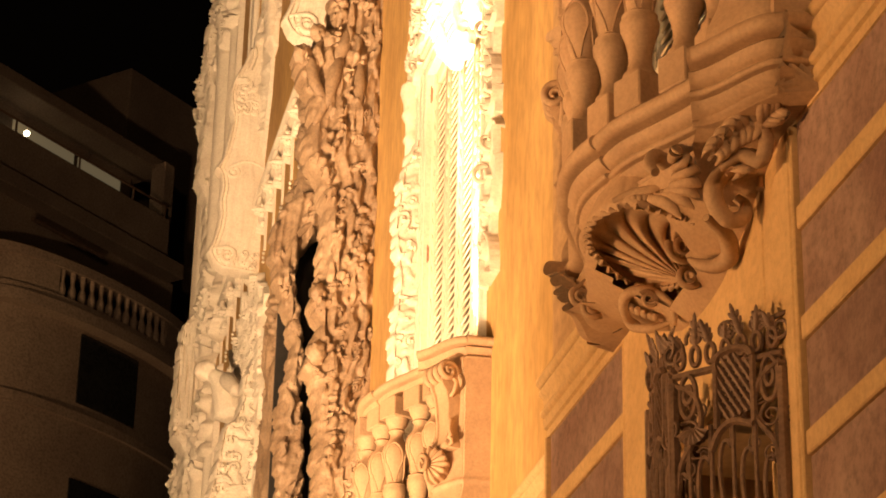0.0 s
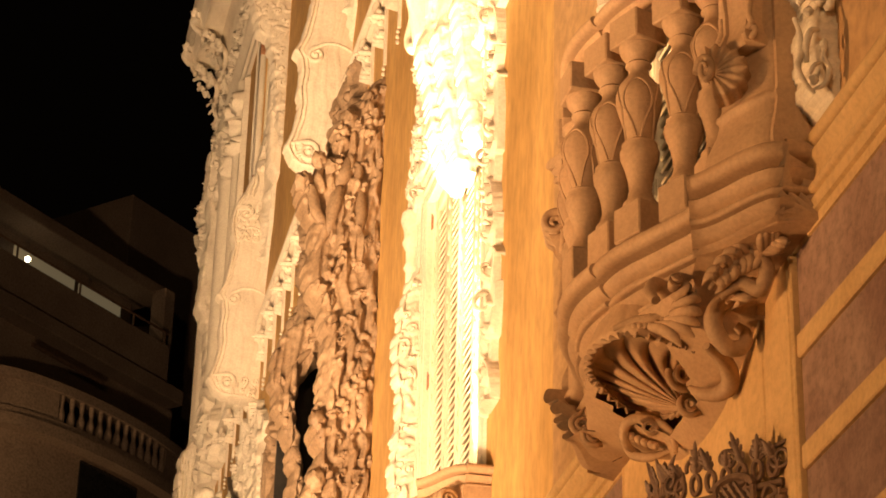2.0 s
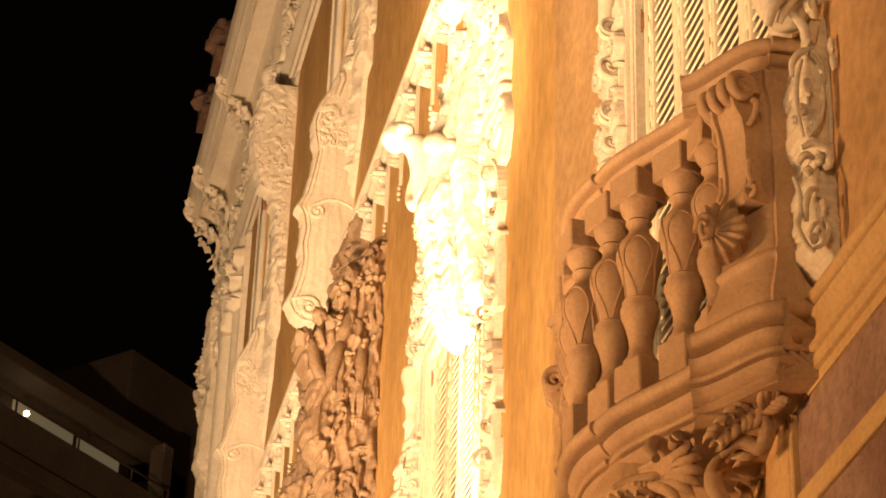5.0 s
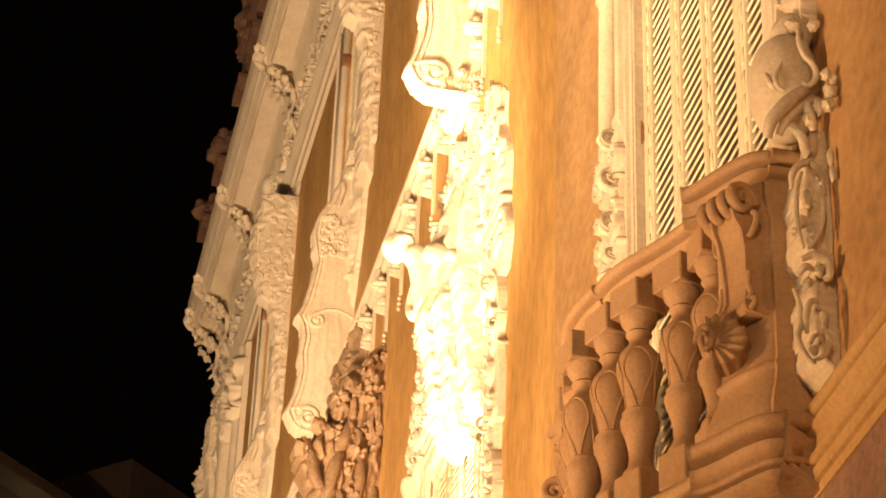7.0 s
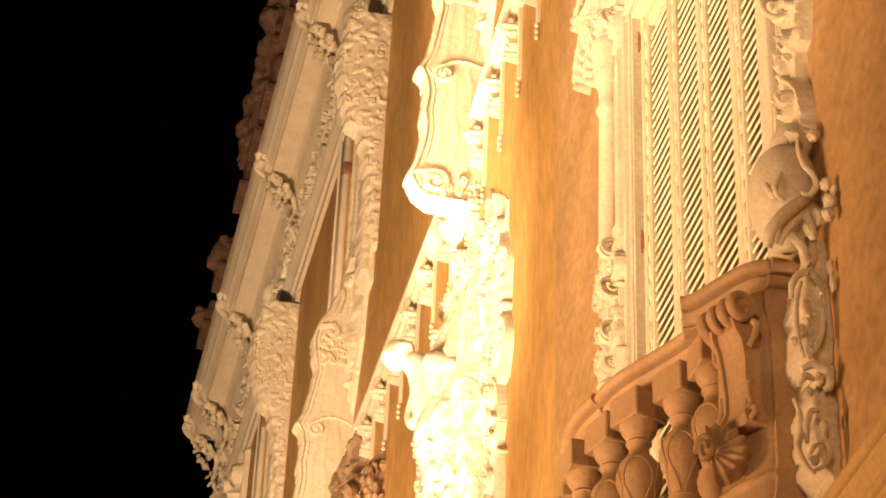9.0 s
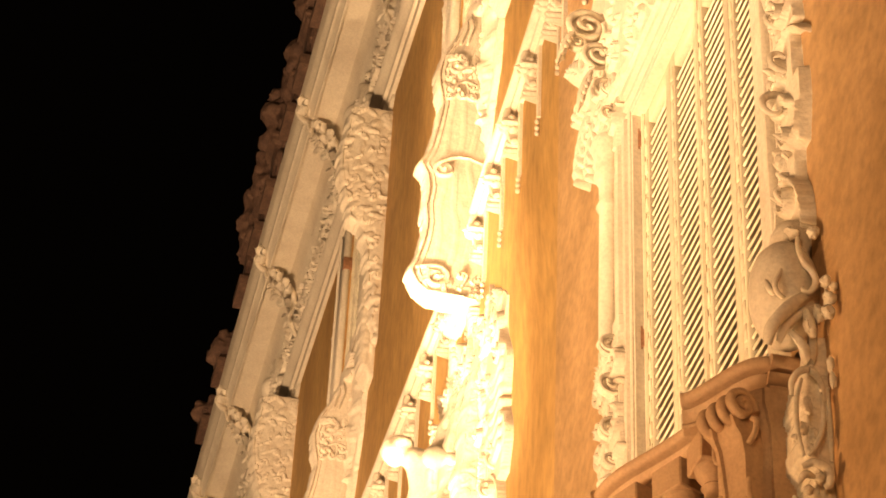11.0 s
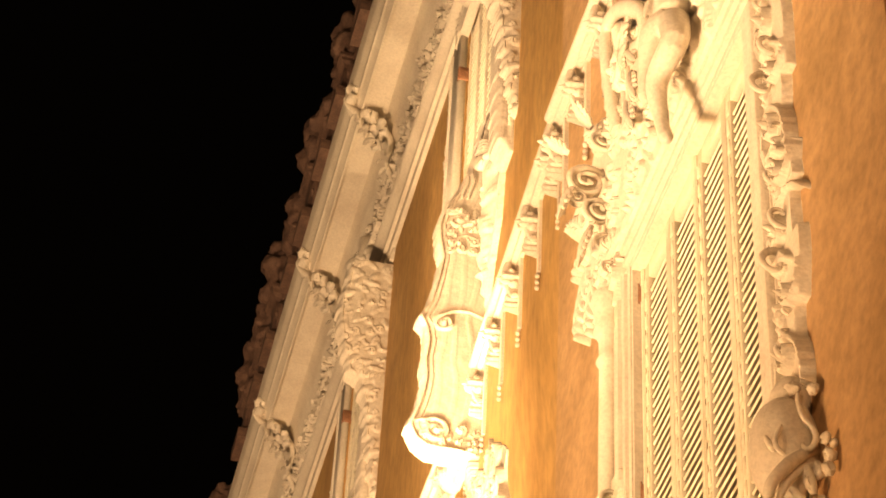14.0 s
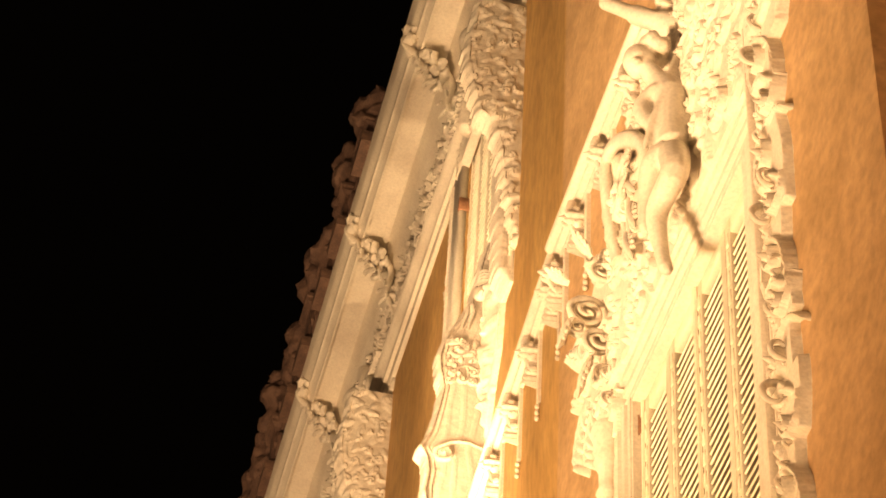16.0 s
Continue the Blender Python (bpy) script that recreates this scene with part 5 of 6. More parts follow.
def broken_pediment(m):
    """A tall pediment scroll with grooved inner bands, a child figure's place left as a plain swell above it."""
    top = thing("pediment_scroll", m, "tall cream stucco scroll with an inner leaf beside the seated figure", "scroll")
    bm = bmesh.new()
    tube(bm, smooth_path([(0.6, 0.05499999999999999, 7.98), (0.65, 0.065, 8.2), (0.68, 0.075, 8.44), (0.68, 0.075, 8.6), (0.56, 0.075, 8.59), (0.34, 0.075, 8.39), (0.2, 0.075, 8.19), (0.19, 0.075, 8.07), (0.33, 0.065, 8.15), (0.43, 0.065, 8.29)], 7), [0.034] * 57 + [0.026] * 7, 12, 0.75)
    part("outer_band", bm, STUCCO, top)
    # smooth end of the broken arch that rises over the figure
    bm = bmesh.new()
    tube(bm, smooth_path([(0.250, 0.200, 9.052), (0.100, 0.126, 8.828), (0.000, 0.046, 8.685), (-0.100, -0.037, 8.546), (-0.200, -0.130, 8.528)], 6), [0.03] * 6 + [0.04] * 6 + [0.055] * 6 + [0.062] * 6 + [0.05], 14, 1.2)
    limb(bm, [(-0.200, -0.112, 8.492), (-0.200, -0.150, 8.605), (-0.200, -0.118, 8.671)], [0.05, 0.04, 0.02], 12)
    part("arch_end", bm, STUCCO, top)
    bm = bmesh.new()
    tube(bm, smooth_path([(0.7, 0.024999999999999998, 8.08), (0.75, 0.034999999999999996, 8.31), (0.78, 0.045, 8.55), (0.78, 0.045, 8.72), (0.66, 0.045, 8.7), (0.44, 0.045, 8.5), (0.29, 0.045, 8.29), (0.29, 0.045, 8.18), (0.42, 0.034999999999999996, 8.26), (0.53, 0.034999999999999996, 8.4)], 7), [0.036] * 57 + [0.027] * 7, 12, 0.75)
    part("backing", bm, STUCCO, top)
    bm = bmesh.new()
    limb(bm, [(0.57, 0.035, 7.96), (0.63, 0.04, 8.2), (0.64, 0.045, 8.4), (0.58, 0.05, 8.49), (0.48, 0.05, 8.42)], [0.008, 0.014, 0.014, 0.012, 0.006], 8)
    part("groove_band", bm, STUCCO, top)
    bm = bmesh.new()
    limb(bm, [(0.51, 0.035, 7.9), (0.56, 0.04, 8.12), (0.57, 0.045, 8.33), (0.53, 0.05, 8.43), (0.45, 0.05, 8.4)], [0.008, 0.014, 0.014, 0.012, 0.006], 8)
    part("groove_band", bm, STUCCO, top)
    bm = bmesh.new()
    limb(bm, [(0.44, 0.035, 7.84), (0.49, 0.04, 8.05), (0.5, 0.045, 8.26), (0.48, 0.05, 8.38), (0.43, 0.05, 8.38)], [0.008, 0.014, 0.014, 0.012, 0.006], 8)
    part("groove_band", bm, STUCCO, top)
    bm = bmesh.new()
    leaf(bm, (0.49, 0.05, 8.32), (0.22, 0.07, 7.97), 0.075, 0.03, 5, 0.03)
    part("leaf", bm, STUCCO, top)
    bm = bmesh.new()
    leaf(bm, (0.51, 0.05, 8.44), (0.26, 0.08, 8.2), 0.075, 0.03, 5, 0.03)
    part("leaf", bm, STUCCO, top)
    bm = bmesh.new()
    leaf(bm, (0.47, 0.04, 8.17), (0.26, 0.06, 7.82), 0.075, 0.03, 5, 0.03)
    part("leaf", bm, STUCCO, top)
    bm = bmesh.new()
    leaf(bm, (0.53, 0.04, 8.07), (0.29, 0.06, 7.69), 0.075, 0.03, 5, 0.03)
    part("leaf", bm, STUCCO, top)
    bm = bmesh.new()
    leaf(bm, (0.54, 0.05, 8.28), (0.29, 0.08, 8.13), 0.075, 0.03, 5, 0.03)
    part("leaf", bm, STUCCO, top)
    return top


def leaning_statue(m, label):
    """A carved bust that leans out above a window, a mantle hanging from its shoulders: one plain mesh."""
    bm = bmesh.new()
    blob(bm, (0.02, 0.325, 8.205), (0.062, 0.075, 0.078), 3.1, 0.12, 3)
    blob(bm, (0.02, 0.295, 8.235), (0.07, 0.065, 0.055), 5.1, 0.3, 3, 5)
    limb(bm, [(0.0, 0.27, 8.18), (-0.02, 0.2, 8.12), (-0.04, 0.14, 8.0), (-0.06, 0.10, 7.8)], [0.05, 0.085, 0.12, 0.13], 14)
    limb(bm, [(-0.10, 0.16, 8.12), (-0.26, 0.15, 8.02), (-0.40, 0.10, 7.9)], [0.06, 0.065, 0.05], 12)
    limb(bm, [(0.08, 0.17, 8.1), (0.14, 0.2, 7.95), (0.06, 0.21, 7.84)], [0.05, 0.045, 0.03], 12)
    return fused(solid("statue", bm, STUCCO, m, label, "statue", "statues above the windows"), 0.01)


# ---- bays with their balconies and windows ----
balcony(on_wall(WIN_N, 0, NX), "tan stone balcony with turned balusters and a shell corbel")
louvred_window(on_wall(WIN_N, 0, NX), "cream louvred shutters in a carved pale stucco surround", True)
seated_statue(on_wall(WIN_N, 0, NX), "pale stucco figure seated above the near louvred window")
broken_pediment(on_wall(WIN_N, 0, NX))
balcony(on_wall(WIN_F, 0.11, FX), "tan stone balcony under the brightly lit window")
louvred_window(on_wall(WIN_F, 0, FX), "louvred shutters in white stucco, flooded with light")
leaning_statue(on_wall(WIN_F, 0, FX), "floodlit stucco figure leaning out above the window")
crest = thing("carved_crest", on_wall(WIN_F, 0, FX), "white floodlit stucco crest of drapery under the leaning figure", "window crest", "crests over the windows")
CREST = [(0.02, 8.62), (0.07, 8.5), (0.11, 8.36), (0.16, 8.2), (0.19, 8.03), (0.19, 7.84), (0.235, 7.72), (0.185, 7.52), (0.165, 7.36), (0.14, 7.2), (0.09, 7.05), (0.02, 6.98)]
wing("mantle", crest, -0.15, CREST, STUCCO, "carved", 21, 0.007, 0.08, 0.05, 0.08, 0.008, jag=0.003)
wing("mantle_fold", crest, -0.35, [(w * 0.82, z - 0.05) for w, z in CREST], STUCCO, "carved", 24, 0.007, 0.08, 0.05, 0.08, 0.008, jag=0.003)
wing("mantle_fold", crest, -0.55, [(w * 0.62, z) for w, z in CREST], STUCCO, "carved", 22, 0.007, 0.08, 0.05, 0.08, 0.010, jag=0.003)
wing("jamb_flank", crest, 0.72, [(0.02, 7.0), (0.10, 6.8), (0.135, 6.5), (0.10, 6.2), (0.13, 5.9), (0.115, 5.4), (0.13, 5.0), (0.11, 4.6), (0.10, 4.45)], STUCCO, "carved", 23, 0.007, 0.05, 0.04, 0.07, 0.022)
louvred_window(on_wall(WIN_3, 0, FX), "louvred window in pale carved stucco beyond the portal")
leaning_statue(on_wall(WIN_3, 0, FX), "pale stucco figure leaning out beyond the portal")


# ---- wrought-iron window cage under the near balcony ----
def iron_cage(m):
    """A cage standing out from the wall: two side panels and a front, each of lattice, loops and scrolls."""
    top = thing("window_grille", m, "dark wrought-iron window cage of scrolls and lattice", "window grille")

    def panel(at, W, seed):
        """One panel: x from -W to W, its face towards +y, top near 3.72."""
        rng = random.Random(seed)

        def bar(name, pts, r=0.006, seg=6):
            bm = bmesh.new()
            tube(bm, pts, r * 1.3, seg)
            return part(name, bm, IRON, top, m=at)

        def curl(x, z, r, st, h, turns=1.5, fat=0.16):
            bm = bmesh.new()
            scroll(bm, x, z, r, turns, st, h, 0.0, fat, r * 0.8, st + 1.0, 0.15)
            return part("scroll", bm, IRON, top, m=at)

        def oval(x, z, rx, rz, r=0.0055):
            return bar("ring", [(x + rx * math.cos(a), 0.0, z + rz * math.sin(a)) for a in [2 * math.pi * k / 18 for k in range(19)]], r)

        for q in (-1, 1):
            bar("side_bar", [(q * W, 0, 1.0), (q * W, 0, 3.62)], 0.011)
        for z in (1.1, 2.2, 3.66):
            bar("cross_bar", [(-W, -0.006, z), (W, -0.006, z)], 0.008)
        # arched lattice in the middle
        cx, hw, zb, zt = -0.02 * W / 0.13, 0.34 * W, 3.50, 3.665
        bar("arch", [(cx + hw * math.cos(a), 0.006, zt + hw * 0.6 * math.sin(a)) for a in [math.pi * k / 12 for k in range(13)]], 0.008)
        bar("arch", smooth_path([(cx + hw * 1.3, 0.006, zb - 0.05), (cx + hw * 0.8, 0.006, zb - 0.005), (cx, 0.006, zb + 0.012), (cx - hw, 0.006, zb - 0.005)], 5), 0.008)
        for q in (-1, 1):
            bar("lattice_edge", [(cx + q * hw, 0.004, zb), (cx + q * hw, 0.004, zt)], 0.007)
            for k in range(-3, 8):
                pts = [(cx + q * x, 0.003 * q, zb + k * 0.032 + (x + hw) * 1.7) for x in np.linspace(-hw, hw, 7)]
                pts = [p for p in pts if zb < p[2] < zt + hw * 0.4]
                if len(pts) > 1:
                    bar("lattice_bar", [pts[0], pts[-1]], 0.0048, 5)
        # looped bars under it
        n = max(4, int(2 * W / 0.058))
        for k in range(n):
            x = -W + (k + 0.6) * 2 * W / n
            zt2 = 3.47 - 0.03 * abs(k - n / 2 + 0.5)
            bar("looped_bar", smooth_path([(x - 0.02, 0, 1.1), (x - 0.02, 0, zt2 - 0.1), (x - 0.014, 0, zt2 - 0.02), (x, 0, zt2), (x + 0.014, 0, zt2 - 0.02), (x + 0.019, 0, zt2 - 0.08), (x + 0.01, 0, zt2 - 0.17), (x + 0.016, 0, zt2 - 0.25)], 4), 0.005)
            curl(x + 0.006, zt2 - 0.25, 0.017, 0.5, -1 if k % 2 else 1)
            curl(x, zt2 - 0.40, 0.02, 2.5, 1 if k % 2 else -1)
            for z in (2.7, 2.4, 1.9, 1.5):
                curl(x, z + 0.03 * (k % 2), 0.022, rng.uniform(0, 6), 1 if k % 2 else -1)
        # scrolls, rings and a small shell beside the lattice
        for q, x0 in ((1, 0.72), (-1, -0.78)):
            oval(x0 * W, 3.60, 0.15 * W, 0.055)
            oval(x0 * W, 3.605, 0.08 * W, 0.022)
            curl(x0 * W, 3.51, 0.2 * W, 1.0, q)
            curl(x0 * W * 0.72, 3.56, 0.13 * W, 4.0, -q)
            curl(x0 * W, 3.42, 0.18 * W, 2.0, -q)
            curl(x0 * W * 0.62, 3.45, 0.12 * W, 0.5, q)
            bar("side_scroll", smooth_path([(q * W, 0, 3.64), (q * W * 0.6, 0, 3.60), (q * W * 0.5, 0, 3.52), (q * W * 0.85, 0, 3.44), (q * W * 0.95, 0, 3.36)], 5), 0.0065)
        bm = bmesh.new()
        shell(bm, (0.62 * W, 0.004, 3.52), 0.30 * W, 7, -1, 0.008, 2.4)
        part("iron_shell", bm, IRON, top, m=at)
        # cresting of rings, curls and leaves
        n = max(4, int(2 * W / 0.042))
        for k in range(n):
            x = -W + (k + 0.5) * 2 * W / n
            oval(x, 3.70, 0.012, 0.024)
            if k % 2:
                curl(x, 3.748, 0.026, 1.0 + k, 1 if k % 4 == 1 else -1, 1.4, 0.22)
            bm = bmesh.new()
            leaf(bm, (x, 0, 3.725), (x + 0.015 * (-1) ** k, 0.012, 3.765 + 0.02 * ((k * 7) % 3)), 0.034, 0.008, 4, 0.014)
            part("iron_leaf", bm, IRON, top, m=at)
        for q in (-1, 1):
            curl(q * W, 3.72, 0.034, 1.57, q, 1.5, 0.2)
            curl(q * (W + 0.012), 3.50, 0.022, 0.4, -q, 1.4, 0.2)

    panel(pose(-0.055, 0.135, 0.03, 0, 0, 39.6), 0.15, 1)
    panel(pose(0.155, 0.232, 0.05), 0.092, 2)
    panel(pose(0.36, 0.135, 0.03, 0, 0, -39.6), 0.15, 3)
    for z in (3.66, 2.6, 1.4):
        for x in (-0.17, 0.475):
            bm = bmesh.new()
            tube(bm, [(x, 0.0, z), (x, 0.05, z)], 0.010, 6)
            part("tie_bar", bm, IRON, top)
    return top


iron_cage(on_wall(5.13, 0.0, NX))


# ---- portal of carved alabaster ----
portal = thing("portal", on_wall(0, 0, FX), "weathered alabaster portal carved with rocks, folds and garlands", "portal")
def carved_pier(name, y0, y1, z0, z1, seed, splay):
    """A pier of hanging drapery, scrolls and foliage that thins towards the opening."""
    rng = random.Random(seed)
    rel = Relief(y0, y1, z0, z1, 0.012)
    X, Z = rel.X, rel.Z
    f = (X - y0) / (y1 - y0)
    flow = X + 0.10 * np.sin(Z * 1.7 + seed) + 0.05 * np.sin(Z * 4.1 + X * 3)
    fold = 1 - np.abs(np.sin(flow * 9 + 0.6 * np.sin(Z * 2.3)))
    fold2 = 1 - np.abs(np.sin(flow * 23 + Z * 1.5 + seed))
    swell = 0.5 + 0.5 * np.sin(Z * 3.3 + X * 2 + seed)
    edge = np.clip(np.minimum(f, 1 - f) / 0.12, 0, 1) ** 0.5
    rel.H = (0.03 + 0.05 * fold * swell + 0.02 * fold2 + 0.03 * swell) * edge
    rel.rocaille(y0 + 0.05, y1 - 0.05, z0, z1, rng, 0.13, 0.05, 0.045)
    for k in range(26):
        x, z = rng.uniform(y0 + 0.1, y1 - 0.1), rng.uniform(z0 + 0.4, z1)
        n = rng.uniform(0.3, 0.7)
        dx = rng.uniform(-0.12, 0.12)
        rel.stroke([(x, z), (x + dx, z - n * 0.35), (x + dx * 0.5, z - n * 0.7), (x + dx * 1.4, z - n)], [0.02, 0.05, 0.045, 0.015], [0.03, 0.07, 0.065, 0.02], 0.25, 0.045)
    for k in range(5):
        x, z = rng.uniform(y0 + 0.15, y1 - 0.3), rng.uniform(z0 + 0.5, z1 - 0.3)
        for q in range(14):
            rel.pearl(x + rng.gauss(0, 0.07), z + rng.gauss(0, 0.12), rng.uniform(0.025, 0.045), 0.05, 0.07)
    if splay:
        rel.H = np.minimum(rel.H, np.maximum(0.135 * (splay - X), 0.004))
    rel.worn(0.007, 26, seed)
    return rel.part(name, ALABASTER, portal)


carved_pier("near_pier", 11.92, 13.15, 4.0, 8.25, 1, 13.5)
carved_pier("far_pier", 14.25, 15.7, 4.0, 8.3, 5, 0)
rng = random.Random(31)
rel = Relief(12.2, 14.5, 8.05, 9.55, 0.016)
out = 1 - ((rel.X - 13.35) / 1.05) ** 2 - np.maximum(0, (rel.Z - 9.0) / 0.5) ** 2 + 0.15 * np.sin(rel.X * 11 + rel.Z * 7) + 0.1 * np.sin(rel.Z * 17 - rel.X * 5)
rel.H = np.where(out > 0, 0.03 + 0.10 * np.minimum(out, 0.6), 0)
ground = rel.H.copy()
rel.H[:] = 0
rel.rocaille(12.3, 14.4, 8.1, 9.4, rng, 0.17, 0.06)
for k in range(40):
    rel.pearl(rng.uniform(12.4, 14.3), rng.uniform(8.1, 9.4), rng.uniform(0.05, 0.11), rng.uniform(0.04, 0.08))
rel.H = np.where(ground > 0, ground + rel.H, 0)
rel.worn(0.012, 30, 3)
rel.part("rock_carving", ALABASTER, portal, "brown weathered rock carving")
# arch of the niche over the opening
bm = bmesh.new()
rings = []
for k in range(17):
    a = math.pi * k / 16
    c = Vector((13.95 + 0.72 * math.cos(a), 0, 7.55 + 0.72 * math.sin(a)))
    r = Vector((math.cos(a), 0, math.sin(a)))
    rings.append([c + r * o + Vector((0, w, 0)) for o, w in ((-0.08, 0), (-0.09, 0.05), (-0.05, 0.08), (-0.01, 0.06), (0.04, 0.10), (0.08, 0.08), (0.09, 0))])
skin(bm, rings)
part("niche_arch", bm, ALABASTER, portal)
bm = bmesh.new()
rings = [[(13.95 + q * 0.64 * math.cos(math.pi * i / 32), 0.05 - 0.35 * (1 - q), 7.55 + q * 0.6 * math.sin(math.pi * i / 32) + 0.0) for i in range(33)] for q in (0.35, 0.5, 0.7, 0.9, 1.0)]
rings = [[(p[0], p[1] + 0.03 * math.cos(i * math.pi / 2), p[2]) for i, p in enumerate(r)] for r in rings]
skin(bm, rings, False)
part("niche_shell", bm, ALABASTER, portal)
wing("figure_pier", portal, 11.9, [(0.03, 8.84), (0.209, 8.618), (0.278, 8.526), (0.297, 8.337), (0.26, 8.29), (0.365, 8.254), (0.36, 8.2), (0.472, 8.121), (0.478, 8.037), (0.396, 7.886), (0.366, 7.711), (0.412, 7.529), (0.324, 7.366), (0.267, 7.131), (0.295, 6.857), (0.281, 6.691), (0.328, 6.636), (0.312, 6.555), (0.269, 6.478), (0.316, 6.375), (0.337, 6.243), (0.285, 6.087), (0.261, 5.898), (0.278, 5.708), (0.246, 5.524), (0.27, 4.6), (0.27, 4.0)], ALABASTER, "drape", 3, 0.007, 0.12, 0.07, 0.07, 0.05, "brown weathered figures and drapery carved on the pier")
for c, r in (((11.86, 0.44, 8.10), 0.06), ((11.84, 0.36, 8.245), 0.05), ((11.83, 0.28, 8.20), 0.055), ((11.83, 0.20, 8.52), 0.06), ((11.83, 0.30, 6.65), 0.05), ((11.83, 0.29, 6.30), 0.06)):
    bm = bmesh.new()
    blob(bm, c, (r, r * 0.9, r * 1.1), c[2], 0.35, 3, 4)
    part("boss", bm, ALABASTER, portal)
for pts, r in (([(11.82, 0.19, 8.28), (11.80, 0.22, 8.15), (11.82, 0.27, 8.06)], [0.025, 0.045, 0.03]), ([(11.82, 0.23, 8.09), (11.78, 0.27, 7.94), (11.82, 0.295, 7.76)], [0.03, 0.042, 0.025]), ([(11.82, 0.40, 8.07), (11.80, 0.37, 7.9), (11.82, 0.31, 7.79), (11.84, 0.36, 7.66)], [0.03, 0.036, 0.03, 0.016]), ([(11.82, 0.12, 8.1), (11.79, 0.12, 7.9), (11.82, 0.14, 7.65)], [0.025, 0.038, 0.02])):
    bm = bmesh.new()
    limb(bm, pts, r, 12)
    part("figure_limb", bm, ALABASTER, portal)
wing("arched_canopy", portal, 13.6, [(0.03, 8.08), (0.136, 8.062), (0.223, 8.012), (0.29, 7.906), (0.33, 7.785), (0.335, 7.611), (0.293, 7.425), (0.218, 7.208), (0.18, 6.99), (0.213, 6.765), (0.248, 6.6), (0.255, 6.4), (0.21, 6.065), (0.22, 5.0), (0.22, 4.0)], ALABASTER, "drape", 9, 0.007, 0.08, 0.05, 0.08, 0.035, "carved canopy over the near-black panel painting the unlit opening of the portal",
     [(0.02, 7.80), (0.102, 7.735), (0.151, 7.633), (0.181, 7.514), (0.166, 7.364), (0.13, 7.217), (0.10, 6.999), (0.11, 6.719), (0.084, 6.504), (0.065, 6.077), (0.065, 4.0)])
bm = bmesh.new()
tube(bm, smooth_path([(13.56, 0.02, 7.86), (13.54, 0.12, 7.82), (13.53, 0.20, 7.70), (13.53, 0.235, 7.56), (13.54, 0.22, 7.40)], 6), 0.022, 8)
part("canopy_edge", bm, ALABASTER, portal)
# Black panel across the portal recess; its colour stands in for shade.
bm = bmesh.new()
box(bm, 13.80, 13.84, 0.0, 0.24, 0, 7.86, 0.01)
part("shadowed_leaf", bm, VOID, portal, "near-black panel painting the shade of the portal recess")
# Second black panel, close behind the wall face, painting the opening's shade.
bm = bmesh.new()
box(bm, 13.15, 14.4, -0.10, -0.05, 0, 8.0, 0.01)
solid("portal_door", bm, VOID, on_wall(0, 0, FX), "near-black panel painting the unlit opening of the portal", "door")


# ---- carved corner pilaster closing the facade ----
rng = random.Random(77)
pilaster = thing("corner_pilaster", on_wall(0, 0, FX), "pale stucco corner pilaster with columns and carved capitals", "pilaster")
for z0, z1 in ((2.0, 4.2), (4.6, 8.9), (9.15, 12.95)):
    rel = Relief(18.7, 21.25, z0, z1, 0.02)
    rel.plate(lambda X, Z: np.minimum(21.2 - X + 0.03 * np.sin(Z * 9), X - 18.8), 0.05)
    for x, w, h in ((18.95, 0.06, 0.06), (19.15, 0.03, 0.04), (19.45, 0.10, 0.11), (19.75, 0.035, 0.04), (20.0, 0.05, 0.06), (20.3, 0.11, 0.11), (20.6, 0.035, 0.04), (20.85, 0.06, 0.07), (21.05, 0.05, 0.06)):
        rel.stroke([(x, z0 + 0.03), (x, z1 - 0.03)], w, h, 0.0, 0.04)
    for zc in (z0 + 0.35, z1 - 0.55):
        rel.rocaille(18.85, 21.15, zc - 0.3, zc + 0.45, rng, 0.19, 0.09, 0.10)
        for x in (19.45, 20.3, 20.95):
            for q in (-1, 1):
                rel.spiral(x + 0.13 * q, zc + 0.2, 0.10, 1.57, -q, 1.6, 0.28, 0.10, 0.1, 0.5, 0.10)
            rel.leaf((x, zc - 0.25), (x, zc + 0.3), 0.13, 0.10, 5, 0, 0.09)
    rel.rocaille(19.6, 20.1, z0 + 0.8, z1 - 0.9, rng, 0.2, 0.06, 0.05)
    rel.part("carved_stage", STUCCO, pilaster)


wing("carved_flank", pilaster, 19.9, [(0.22, 12.7), (0.22, 12.271), (0.165, 11.919), (0.199, 11.619), (0.23, 11.063), (0.139, 10.874), (0.113, 10.312), (0.144, 9.784), (0.26, 9.635), (0.285, 9.416), (0.3, 8.778), (0.29, 8.6), (0.17, 8.45), (0.19, 8.075), (0.2, 4.0)], STUCCO, "mould", 12, 0.011, 0.15, 0.05, 0.10, 0.045)
wing("carved_shoulder", pilaster, 16.4, [(0.02, 8.2), (0.04, 8.05), (0.075, 7.959), (0.12, 7.865), (0.13, 7.645), (0.184, 7.507), (0.251, 7.448), (0.274, 7.282), (0.302, 7.066), (0.334, 6.928), (0.30, 6.0), (0.28, 4.4)], STUCCO, "carved", 14, 0.009, 0.12, 0.06, 0.09, 0.04)


